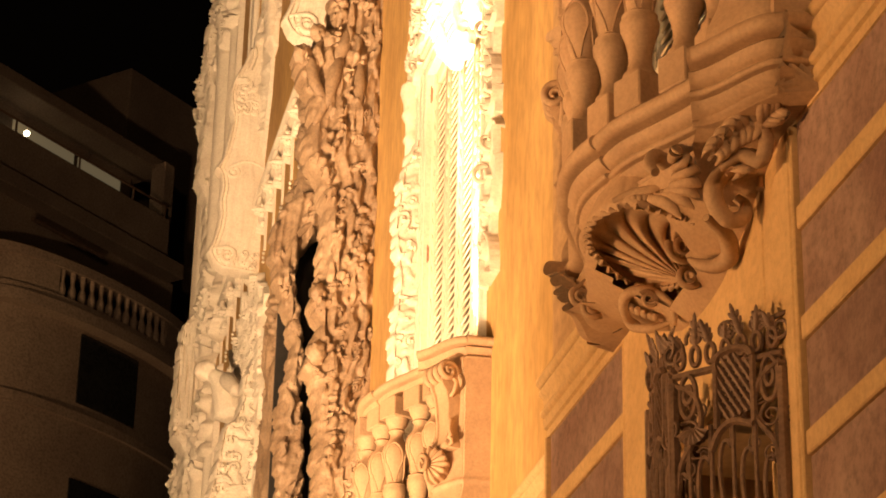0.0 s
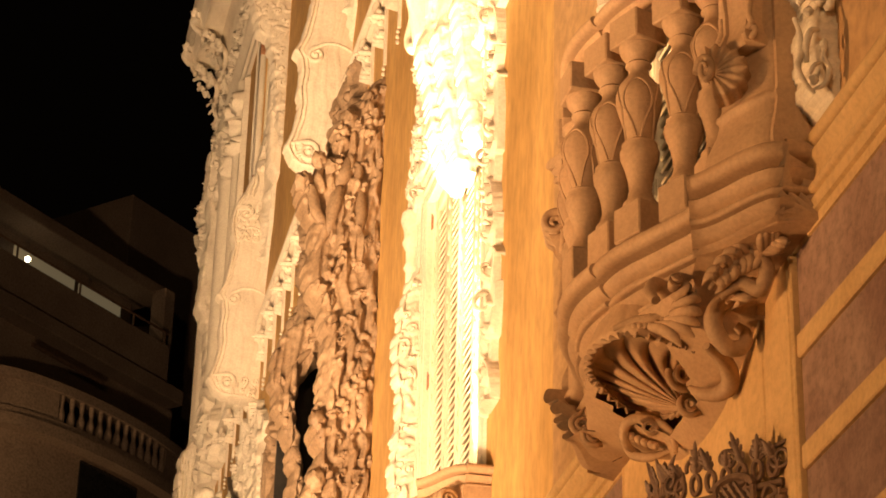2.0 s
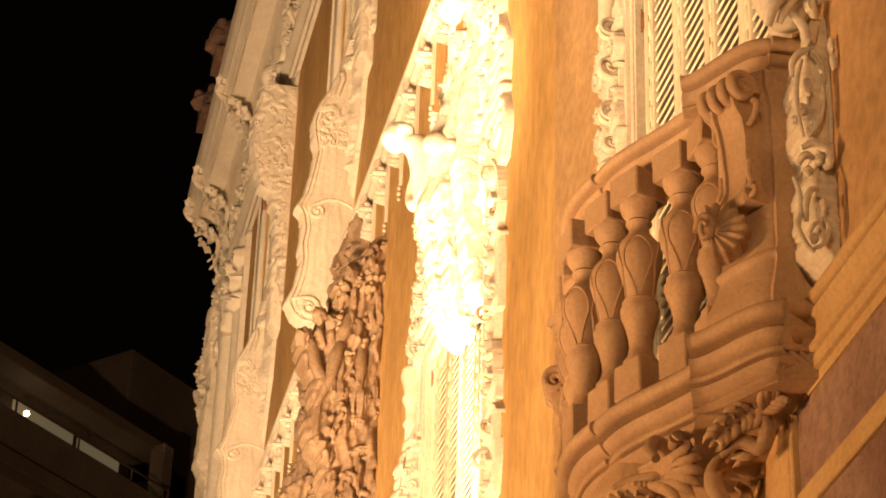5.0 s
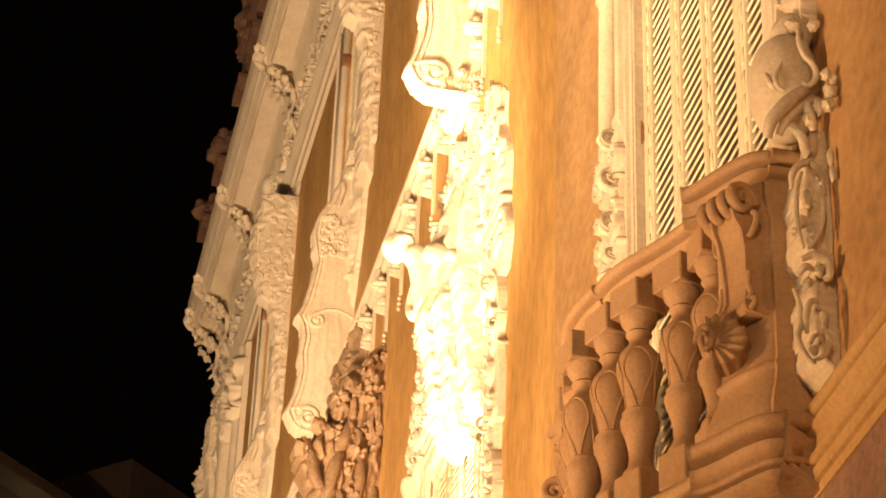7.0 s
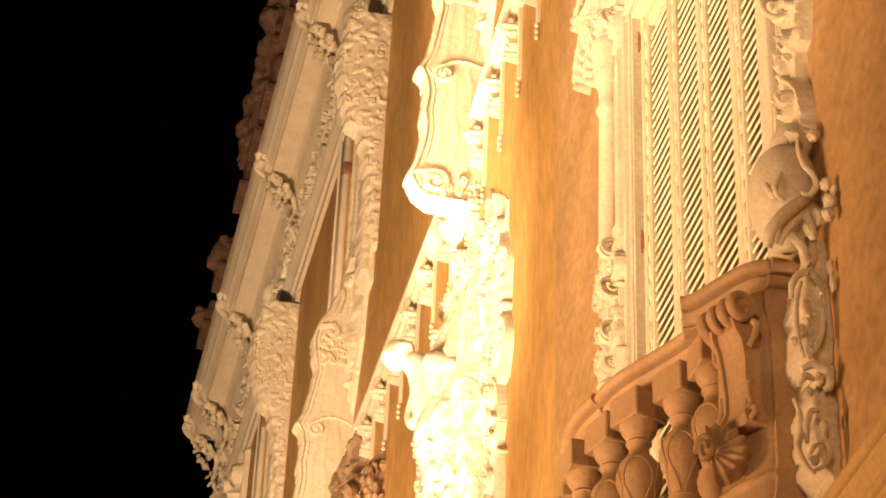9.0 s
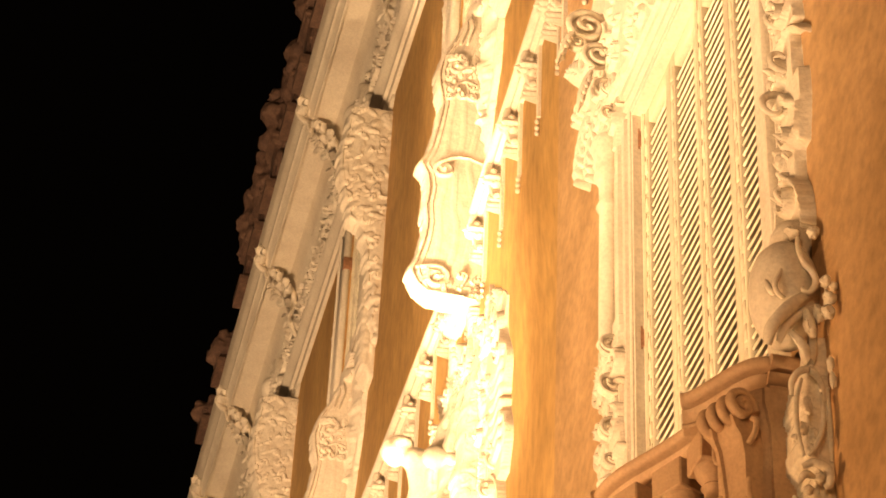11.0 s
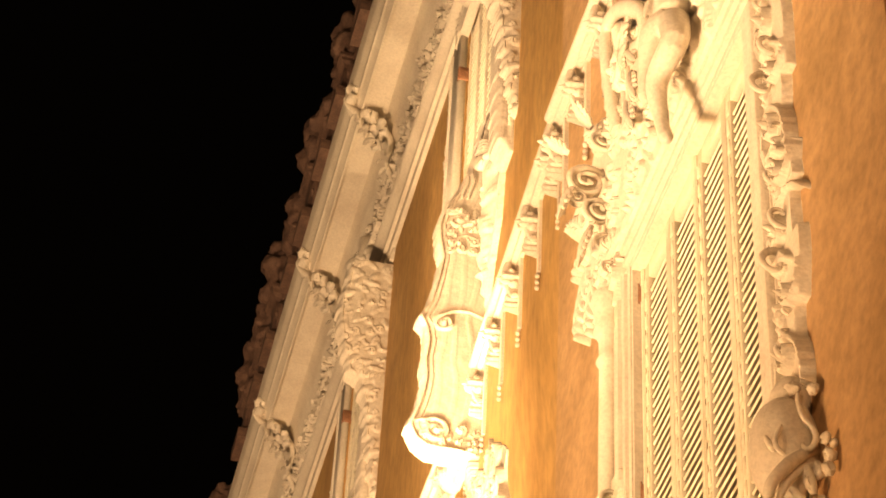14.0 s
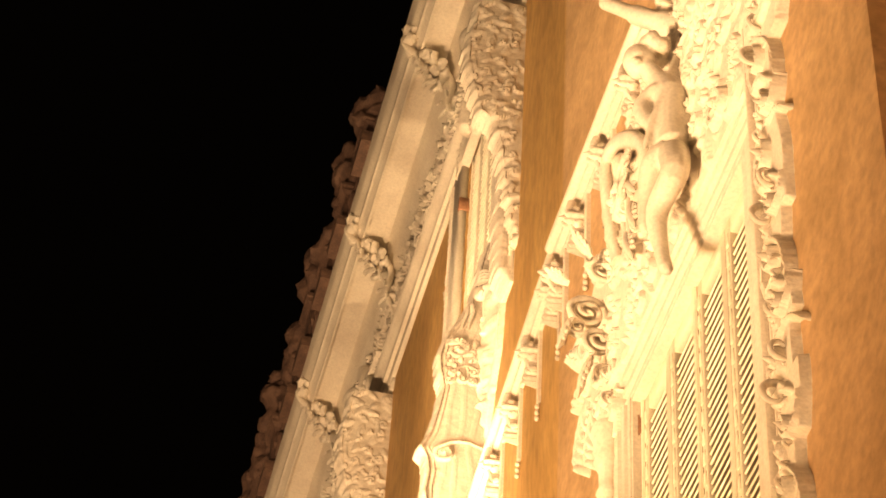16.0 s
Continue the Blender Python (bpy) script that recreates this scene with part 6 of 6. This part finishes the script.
# ---- brackets, consoles and windows of the upper storey ----
def cornice_bracket(m):
    top = thing("cornice_bracket", m, "pale stucco bracket with rosette and hanging drops", "bracket", "brackets under the cornice")
    bm = bmesh.new()
    pts = smooth_path([(0, 0.06, 8.96), (0, 0.07, 8.90), (0, 0.05, 8.80), (0, 0.03, 8.72)], 4)
    tube(bm, pts, [0.020] * 4 + [0.018] * 4 + [0.014] * (len(pts) - 8), 8)
    for k in range(6):
        blob(bm, (0.02 * (-1) ** k, 0.05 - 0.004 * k, 8.93 - 0.036 * k), (0.022, 0.022, 0.020), k, 0.5, 2, 4)
    part("body", bm, STUCCO, top)
    rel = Relief(-0.07, 0.07, 8.62, 8.95, 0.007)
    for k in range(6):
        rel.pearl(0.028 * math.cos(k * 1.05), 8.86 + 0.028 * math.sin(k * 1.05), 0.017, 0.05, 0.05)
    rel.pearl(0, 8.86, 0.014, 0.06, 0.06)
    rel.leaf((0, 8.84), (0, 8.66), 0.04, 0.06, 4, 0.1, 0.02)
    rel.spiral(0.03, 8.76, 0.026, 0, 1, 1.4, 0.3, 0.04, 0.0, 0.5, 0.02)
    rel.part("rosette", STUCCO, top)
    bm = bmesh.new()
    skin(bm, [[(x, y, z) for x, y in ((-0.085, 0), (-0.085, 0.018), (-0.078, 0.022), (-0.069, 0.022), (-0.062, 0.018), (-0.062, 0))] for z in (8.50, 8.52, 8.95)])
    part("ribbon", bm, STUCCO, top)
    for k in range(3):
        bm = bmesh.new()
        blob(bm, (-0.073, 0.018, 8.475 - k * 0.036), (0.013, 0.014, 0.016), k, 0.1, 1)
        part("drop", bm, STUCCO, top)
    return top


first = cornice_bracket(on_wall(7.28, 0.42, FX - cove(7.28, 9.3)))
for k in range(1, 33):
    y = 7.28 + 0.42 * k
    copy_thing(first, on_wall(y, 0.42, FX - cove(y, 9.3)))
for y in (6.03, 6.44, 6.82, 7.16):
    copy_thing(first, on_wall(y, 0, NX))


def upper_window(m, label):
    top = thing("upper_window", m, label, "window", "upper windows")
    bm = bmesh.new()
    for s in (-1, 1):
        box(bm, s * 0.5, s * 0.02, -0.10, -0.05, 10.95, 13.0, 0.004)
    part("shutter_frame", bm, SHUTTER, top)
    for a in (-0.36, -0.12, 0.12, 0.36):
        first = None
        z = 11.02
        while z < 12.95:
            if first is None:
                bm = bmesh.new()
                box(bm, -0.09, 0.09, -0.018, 0.018, -0.004, 0.004)
                bmesh.ops.rotate(bm, verts=bm.verts, cent=(0, 0, 0), matrix=Matrix.Rotation(radians(-40), 3, "X"))
                first = part("slat", bm, SHUTTER, top, smooth=False, m=pose(a, -0.035, z))
            else:
                again(first, pose(a, -0.035, z))
            z += 0.055
        bm = bmesh.new()
        tube(bm, [(a + 0.12 + 0.012 * math.sin(k * 2.1), -0.03, 10.95 + k * 0.06) for k in range(35)], 0.022, 6)
        part("stile", bm, SHUTTER, top)
    rng = random.Random(4)
    for s in (-1, 1):
        bm = bmesh.new()
        box(bm, s * 0.5, s * 0.62, 0, 0.05, 10.9, 13.05, 0.008)
        box(bm, s * 0.64, s * 0.86, 0, 0.035, 10.8, 13.1, 0.008)
        part("jamb", bm, STUCCO, top)
        rel = Relief(min(s * 0.74, s * 0.98), max(s * 0.74, s * 0.98), 10.8, 13.1, 0.013)
        rel.stroke([(s * 0.79, 10.85), (s * 0.79, 13.0)], 0.02, 0.05)
        rel.rocaille(min(s * 0.80, s * 0.93), max(s * 0.80, s * 0.93), 10.85, 13.0, rng, 0.115, 0.03, 0.012)
        rel.part("carved_jamb", STUCCO, top)
        for z in (11.2, 12.5):
            bm = bmesh.new()
            box(bm, s * 0.49, s * 0.53, -0.02, 0.055, z, z + 0.11, 0.004)
            part("hinge", bm, HINGE, top, "rusty iron hinge")
    # carved crown over the window: herm between scrolled wings
    rel = Relief(-0.75, 0.75, 12.9, 13.85, 0.014)
    rel.plate(lambda X, Z: np.minimum(0.66 - np.abs(X) - 0.45 * np.maximum(Z - 13.2, 0), 13.78 - Z), 0.06)
    rel.rocaille(-0.6, 0.6, 12.95, 13.7, rng, 0.13, 0.045, 0.045)
    for q in (-1, 1):
        rel.spiral(q * 0.42, 13.3, 0.13, 1.57, q, 1.8, 0.24, 0.10, 0.2, 0.5, 0.06)
        rel.stroke([(q * 0.25, 13.0), (q * 0.2, 13.3), (q * 0.16, 13.6), (q * 0.1, 13.75)], 0.06, 0.10, 0.3, 0.06)
        rel.beads([(q * 0.25, 13.0), (q * 0.2, 13.3), (q * 0.16, 13.6)], 0.016, 0.03, 1.3, 0.14)
    rel.pearl(0, 13.55, 0.12, 0.14, 0.08)
    rel.leaf((0, 13.4), (0, 12.95), 0.13, 0.12, 5, 0, 0.06)
    rel.part("carved_crown", STUCCO, top)
    # pot-bellied console under the sill, ridged, with scrolled edges, festoons and a crowned mask
    prof = [(9.05, 0.10, 0.10), (9.10, 0.22, 0.15), (9.16, 0.28, 0.18), (9.22, 0.33, 0.19), (9.27, 0.40, 0.20), (9.34, 0.36, 0.19), (9.45, 0.32, 0.18), (9.6, 0.31, 0.17), (9.8, 0.35, 0.18), (9.98, 0.45, 0.21), (10.06, 0.48, 0.22), (10.15, 0.45, 0.22), (10.3, 0.52, 0.23), (10.5, 0.58, 0.21), (10.7, 0.58, 0.19), (10.85, 0.66, 0.19), (10.95, 0.66, 0.18)]
    rel = Relief(-0.74, 0.74, 9.03, 10.95, 0.0115)
    hw = np.interp(rel.Z, [p[0] for p in prof], [p[1] for p in prof])
    dd = np.interp(rel.Z, [p[0] for p in prof], [p[2] for p in prof])
    q = np.abs(rel.X) / hw
    body = 0.45 * dd * np.sqrt(np.maximum(0, 1 - q ** 2.4))
    ridge = 0.011 * np.abs(np.sin(rel.X / hw * 15)) * ((rel.Z > 9.30) & (rel.Z < 9.98)) * (q < 0.85)
    band = 0.014 * np.exp(-((rel.Z - 10.06) / 0.018) ** 2) + 0.014 * np.exp(-((rel.Z - 9.27) / 0.016) ** 2) + 0.012 * np.exp(-((rel.Z - 10.9) / 0.03) ** 2)
    rel.H = np.where(q < 1, np.maximum(body + ridge + band, 0.004), 0)
    ground = rel.H.copy()
    carved = Relief(-0.74, 0.74, 9.03, 10.95, 0.0115)
    carved.rocaille(-0.6, 0.6, 10.14, 10.82, rng, 0.17, 0.028)
    carved.rocaille(-0.3, 0.3, 9.06, 9.26, rng, 0.09, 0.035)
    for s in (-1, 1):
        carved.stroke([(s * 0.36, 9.2), (s * 0.43, 9.28), (s * 0.37, 9.42), (s * 0.33, 9.6), (s * 0.36, 9.8), (s * 0.47, 10.0), (s * 0.50, 10.08), (s * 0.44, 10.14)], 0.032, 0.035, 0.4)
        carved.stroke([(s * 0.25, 9.34), (s * 0.23, 9.6), (s * 0.27, 9.85), (s * 0.36, 9.98)], 0.016, 0.02)
        carved.spiral(s * 0.47, 10.16, 0.075, 4.7, s, 1.7, 0.28, 0.04, 0.1)
        carved.spiral(s * 0.40, 9.30, 0.06, 1.5, -s, 1.6, 0.28, 0.035, 0.08)
        carved.spiral(s * 0.18, 9.14, 0.06, 1.0, s, 1.6, 0.28, 0.05, 0.08)
        carved.leaf((s * 0.12, 10.06), (s * 0.30, 9.78), 0.07, 0.03, 5, 0.2 * s)
        carved.stroke([(s * 0.5, 10.1), (s * 0.62, 10.3), (s * 0.66, 10.6), (s * 0.60, 10.85)], 0.03, 0.04, 0.4)
        carved.spiral(s * 0.3, 10.55, 0.09, 1.5, s, 1.7, 0.26, 0.045, 0.15)
    carved.leaf((0, 10.08), (0, 9.72), 0.10, 0.04, 5, 0)
    carved.fan(0, 10.30, 0.30, 1.57, 2.5, 0.07, 9)
    carved.leaf((0, 10.34), (0, 10.14), 0.09, 0.05, 5, 0)
    carved.beads([(-0.5, 10.88), (0.5, 10.88)], 0.02, 0.025, 1.2)
    rel.H = np.where((carved.H > 0) | (ground > 0), ground + carved.H, 0)
    rel.part("console", STUCCO, top)
    # the console's flank along the street, fluted and crowned by a mask
    wing("console_flank", top, -0.35, [(0.05, 8.87), (0.27, 8.885), (0.35, 8.94), (0.395, 9.03), (0.361, 9.121), (0.332, 9.238), (0.32, 9.352), (0.334, 9.461), (0.318, 9.579), (0.336, 9.69), (0.372, 9.74), (0.322, 9.849), (0.29, 10.016), (0.266, 10.182), (0.29, 10.299), (0.301, 10.4), (0.275, 10.531), (0.216, 10.652), (0.135, 10.851), (0.10, 11.081), (0.07, 11.267), (0.02, 11.411)], STUCCO, "vase", 5, 0.0055, 0.06, 0.06, 0.07, 0.024, jag=0.003)
    wing("jamb_face", top, -0.78, [(0.10, 12.9), (0.11, 12.0), (0.10, 11.0), (0.09, 10.7), (0.02, 10.6)], STUCCO, "mould", 6, 0.008, 0.1, 0.03, 0.06, 0.025, jag=0.002)
    # carved capital and shaft head on the street-side jamb
    wing("capital", top, -0.85, [(0.30, 12.85), (0.319, 12.602), (0.35, 12.464), (0.345, 12.285), (0.303, 12.091), (0.248, 11.855), (0.17, 11.80), (0.12, 11.62), (0.09, 11.3), (0.05, 11.0), (0.02, 10.9)], STUCCO, "carved", 8, 0.008, 0.08, 0.07, 0.085, 0.02)
    return top


upper_window(on_wall(WIN_F, 0, FX), "pale stucco upper window on a swelling carved console")
upper_window(on_wall(AXIS, 0, FX), "stucco upper window over the portal with carved console")
upper_window(on_wall(WIN_3, 0, FX), "stucco upper window beyond the portal with carved console")


# ---- frieze and eaves ----
def eaves_bracket(m):
    top = thing("eaves_bracket", m, "stucco scroll bracket with a leaf under the eaves", "bracket", "brackets of the eaves")
    bm = bmesh.new()
    pts = smooth_path([(0, 0.05, 13.55), (0, 0.12, 13.75), (0, 0.10, 13.95), (0, 0.16, 14.08), (0, 0.30, 14.17), (0, 0.41, 14.22), (0, 0.46, 14.30), (0, 0.42, 14.37), (0, 0.38, 14.32)], 6)
    tube(bm, pts, list(np.linspace(0.02, 0.03, 30)) + list(np.linspace(0.03, 0.018, len(pts) - 30)), 12, 0.6, up=(1, 0, 0))
    part("scroll_body", bm, STUCCO, top)
    for k in range(17):
        bm = bmesh.new()
        if k < 7:
            blob(bm, (0.045 * math.cos(k * 2.4), 0.40 + 0.035 * math.sin(k * 2.4), 14.27 + 0.022 * k), (0.05, 0.045, 0.04), k, 0.6, 2, 5)
        else:
            blob(bm, (0.07 * math.cos(k * 2.4), 0.02 + 0.02 * k, 13.88 + 0.02 * k), (0.05, 0.035, 0.045), k, 0.7, 2, 5)
        part("leaf_boss", bm, STUCCO, top)
    rng = random.Random(2)
    for k in range(18):
        bm = bmesh.new()
        f = 0.5 * k
        a = (rng.uniform(-0.05, 0.05), 0.07 + 0.034 * f, 13.66 + 0.06 * f)
        leaf(bm, a, (a[0] + rng.uniform(-0.09, 0.09), a[1] + rng.uniform(0, 0.03), a[2] + rng.uniform(-0.08, 0.05)), rng.uniform(0.04, 0.07), 0.02, 4, 0.02)
        part("leaf", bm, STUCCO, top)
    rel = Relief(-0.34, 0.34, 13.45, 14.02, 0.013)
    for q in (-1, 1):
        rel.spiral(q * 0.13, 13.86, 0.085, 1.5, q, 1.7, 0.26, 0.05, 0.2)
        rel.spiral(q * 0.2, 13.66, 0.06, 4.5, -q, 1.6, 0.26, 0.045, 0.12)
        rel.leaf((q * 0.05, 13.7), (q * 0.2, 13.5), 0.06, 0.05, 5, 0.3)
        rel.leaf((q * 0.2, 13.8), (q * 0.31, 13.95), 0.06, 0.05, 5, 0.3)
    rel.leaf((0, 13.75), (0, 13.47), 0.08, 0.06, 5, 0)
    rel.part("carving", STUCCO, top)
    return top


first = eaves_bracket(on_wall(8.3, 0, FX))
for y in (10.6, 12.5, 14.4, 16.4, 18.6, 20.2, 20.85):
    copy_thing(first, on_wall(y, 0, FX))
rng = random.Random(6)
rel = Relief(7.3, 21.3, 13.26, 14.16, 0.016)
y = 8.2
while y < 21:
    rel.rocaille(y - 0.1, y + 0.88, 13.3, 14.1, rng, 0.13, 0.07, 0.03)
    rel.stroke([(y - 0.1, 13.45), (y + 0.2, 13.33), (y + 0.7, 13.33), (y + 1.0, 13.5)], 0.035, 0.045, 0.3)
    rel.leaf((y + 0.6, 13.5), (y + 0.95, 13.75), 0.08, 0.05, 5, 0.3)
    y += 0.98
tagged(rel.part("frieze", STUCCO, None, m=on_wall(0, 0, FX)), "carved rocaille frieze of scrolls and leaves under the eaves", "frieze", kind="structure")


def roof_finial(y, h, seed):
    """A moulded pedestal crowned by a dense carved mass of leaves."""
    rng = random.Random(seed)
    top = thing("roof_finial", on_wall(y, 14.6, FX - 0.36), "dark weathered terracotta roof ornament against the sky", "finial", "finials on the roof edge")
    bm = bmesh.new()
    rings = []
    for z, k in ((-0.04, 0.19), (0.06, 0.19), (0.08, 0.16), (0.12, 0.145), (0.34 * h, 0.13), (0.37 * h, 0.14), (0.39 * h, 0.17), (0.42 * h, 0.17), (0.43 * h, 0.185), (0.46 * h, 0.185), (0.47 * h, 0.15)):
        rings.append([(a * k, b * k - 0.03, z) for a, b in ((-1, -1), (1, -1), (1, 1), (-1, 1))])
    skin(bm, rings)
    part("pedestal", bm, TERRACOTTA, top, smooth=False)
    bm = bmesh.new()
    blob(bm, (0, -0.02, 0.68 * h), (0.21, 0.2, 0.26 * h), seed, 0.5, 4, 4)
    for k in range(26):
        a = rng.uniform(0, 6.28)
        r = rng.uniform(0.12, 0.22)
        blob(bm, (r * math.cos(a), r * 0.85 * math.sin(a), (0.42 + 0.5 * rng.random()) * h), [rng.uniform(0.04, 0.085)] * 3, k + seed, 0.7, 3, 5)
    for k in range(5):
        a = rng.uniform(0, 6.28)
        limb(bm, [(0.08 * math.cos(a), 0.08 * math.sin(a), 0.75 * h), (0.17 * math.cos(a), 0.15 * math.sin(a), 0.95 * h), (0.1 * math.cos(a), 0.1 * math.sin(a), 1.08 * h)], [0.05, 0.05, 0.02])
    fused(part("leaf_mass", bm, TERRACOTTA, top), 0.02)
    for q in (-1, 1):
        bm = bmesh.new()
        scroll(bm, q * 0.26, 0.16 * h, 0.11 * h ** 0.5, 1.6, 1.57, q, 0.05, 0.3, 0.2, 1.2)
        part("side_volute", bm, TERRACOTTA, top)
    return top


for k, (y, h) in enumerate(((12.0, 0.5), (12.9, 0.95), (13.5, 0.7), (14.3, 1.2), (14.9, 0.9), (15.9, 1.3), (16.5, 0.95), (17.3, 1.15), (18.6, 0.4), (19.6, 0.3))):
    roof_finial(y, h, k)


# ---- unseen floodlight housing behind the far rail; its hood is added to block light ----
lamp = thing("floodlight", on_wall(WIN_F - 0.45, 5.16, FX), "small dark floodlight housing, unseen, its hood added to block light", "floodlight")
bm = bmesh.new()
box(bm, -0.34, 0.34, 0.0, 0.128, 0.0, 0.06, 0.01)
part("housing", bm, IRON, lamp)
bm = bmesh.new()
box(bm, -0.36, 0.36, 0.124, 0.132, 0.0, 0.14, 0.002)
part("hood", bm, IRON, lamp)


# ---- dim building down the street: x runs along its front, y away from the street ----
def apartment_building():
    top = thing("apartment_building", pose(1.5, 45, 0.18, 0, 0, 45), "dim rendered apartment block with curved balcony at night", "building")

    def block(name, x0, x1, y0, y1, z0, z1, mat=FAR, label=""):
        bm = bmesh.new()
        box(bm, x0, x1, y0, y1, z0, z1, 0.02)
        return part(name, bm, mat, top, label, smooth=False)

    def bow(x):
        return -0.75 * max(0.0, 1 - ((x - 1.4) / 3.2) ** 2) ** 0.6

    def ledge(name, z0, z1, out, back, x0=-6.0, x1=4.4):
        bm = bmesh.new()
        n = 40
        xs = [x0 + (x1 - x0) * k / n for k in range(n + 1)]
        skin(bm, [[(x, bow(x) - out, z0), (x, bow(x) - out, z1), (x, back, z1), (x, back, z0)] for x in xs])
        return part(name, bm, FAR, top)

    block("wall", -14, 4.4, 0.35, 9, -0.2, 19.6)
    ledge("bay_wall", -0.2, 19.3, -0.2, 0.5)
    ledge("floor_band", 17.35, 17.55, -0.12, 0.4)
    ledge("balcony_slab", 19.3, 19.55, 0.12, 0.5)
    ledge("balcony_foot", 19.55, 19.7, 0.05, bow(1.4) + 0.9)
    bm = bmesh.new()
    n = 60
    xs = [-6 + 10.4 * k / n for k in range(n + 1)]
    skin(bm, [[(x, bow(x) - 0.06, 20.3), (x, bow(x) - 0.06, 20.5), (x, bow(x) + 0.18, 20.5), (x, bow(x) + 0.18, 20.3)] for x in xs])
    part("balcony_rail", bm, FAR, top)
    for x0, x1 in ((-6.0, -0.4), (2.9, 4.4)):
        bm = bmesh.new()
        xs = [x0 + (x1 - x0) * k / 12 for k in range(13)]
        skin(bm, [[(x, bow(x), 19.6), (x, bow(x), 20.35), (x, bow(x) + 0.14, 20.35), (x, bow(x) + 0.14, 19.6)] for x in xs])
        part("balcony_parapet", bm, FAR, top)
    for k in range(13):
        x = -0.28 + k * 0.26
        bm = bmesh.new()
        lathe(bm, [(0.05, 19.65), (0.085, 19.8), (0.09, 19.9), (0.045, 20.05), (0.06, 20.2), (0.07, 20.32)], 8, (x, bow(x) + 0.06, 0))
        part("baluster", bm, FAR, top)
    block("attic_wall", -14, 5.2, 1.2, 9, 19.6, 22.4)
    block("attic_cornice", -14, 5.0, 0.75, 1.5, 22.35, 22.7)
    block("terrace_parapet", -14, 4.65, 0.95, 1.15, 22.7, 23.7)
    block("penthouse_wall", -14, 4.9, 2.4, 9, 22.3, 25.2)
    block("penthouse_roof", -14, 5.2, 1.6, 9, 25.2, 25.5)
    block("stair_tower", 6.4, 12.0, 4.0, 9, 19.0, 29.2)
    block("chimney", 4.75, 5.1, 1.3, 1.7, 22.3, 25.3)
    for x0, x1 in ((0.9, 2.9), (3.05, 4.5)):
        block("lit_window", x0, x1, 2.36, 2.42, 23.8, 24.95, ROOM, "softly lit terrace window")
    bm = bmesh.new()
    tube(bm, [(-6, 1.0, 24.0), (4.6, 1.0, 24.0)], 0.03, 6)
    part("terrace_rail", bm, IRON, top)
    for x in (-0.4, 1.6, 3.4, 4.5):
        bm = bmesh.new()
        tube(bm, [(x, 1.0, 23.68), (x, 1.0, 24.0)], 0.025, 6)
        part("rail_post", bm, IRON, top)
    bm = bmesh.new()
    blob(bm, (0.85, 1.9, 24.45), 0.07, 1, 0.0, 2)
    part("lamp", bm, BULB, top, "small glowing lamp")
    block("awning_rod", -0.05, 2.2, 0.6, 0.68, 21.75, 21.85, IRON)
    block("balcony_door", 1.0, 2.3, 1.15, 1.22, 19.6, 21.3, GLASS)
    bm = bmesh.new()
    xs = [0.45 + 1.75 * k / 6 for k in range(7)]
    skin(bm, [[(x, bow(x) + 0.17, 17.75), (x, bow(x) + 0.17, 19.2), (x, bow(x) + 0.3, 19.2), (x, bow(x) + 0.3, 17.75)] for x in xs])
    part("window", bm, GLASS, top, "dark curved window")
    bm = bmesh.new()
    skin(bm, [[(x, bow(x) + 0.17, 14.7), (x, bow(x) + 0.17, 16.2), (x, bow(x) + 0.3, 16.2), (x, bow(x) + 0.3, 14.7)] for x in xs])
    part("window", bm, GLASS, top, "dark curved window")
    block("side_window", 3.8, 4.3, 0.1, 0.36, 16.6, 18.4, GLASS)
    return top


apartment_building()
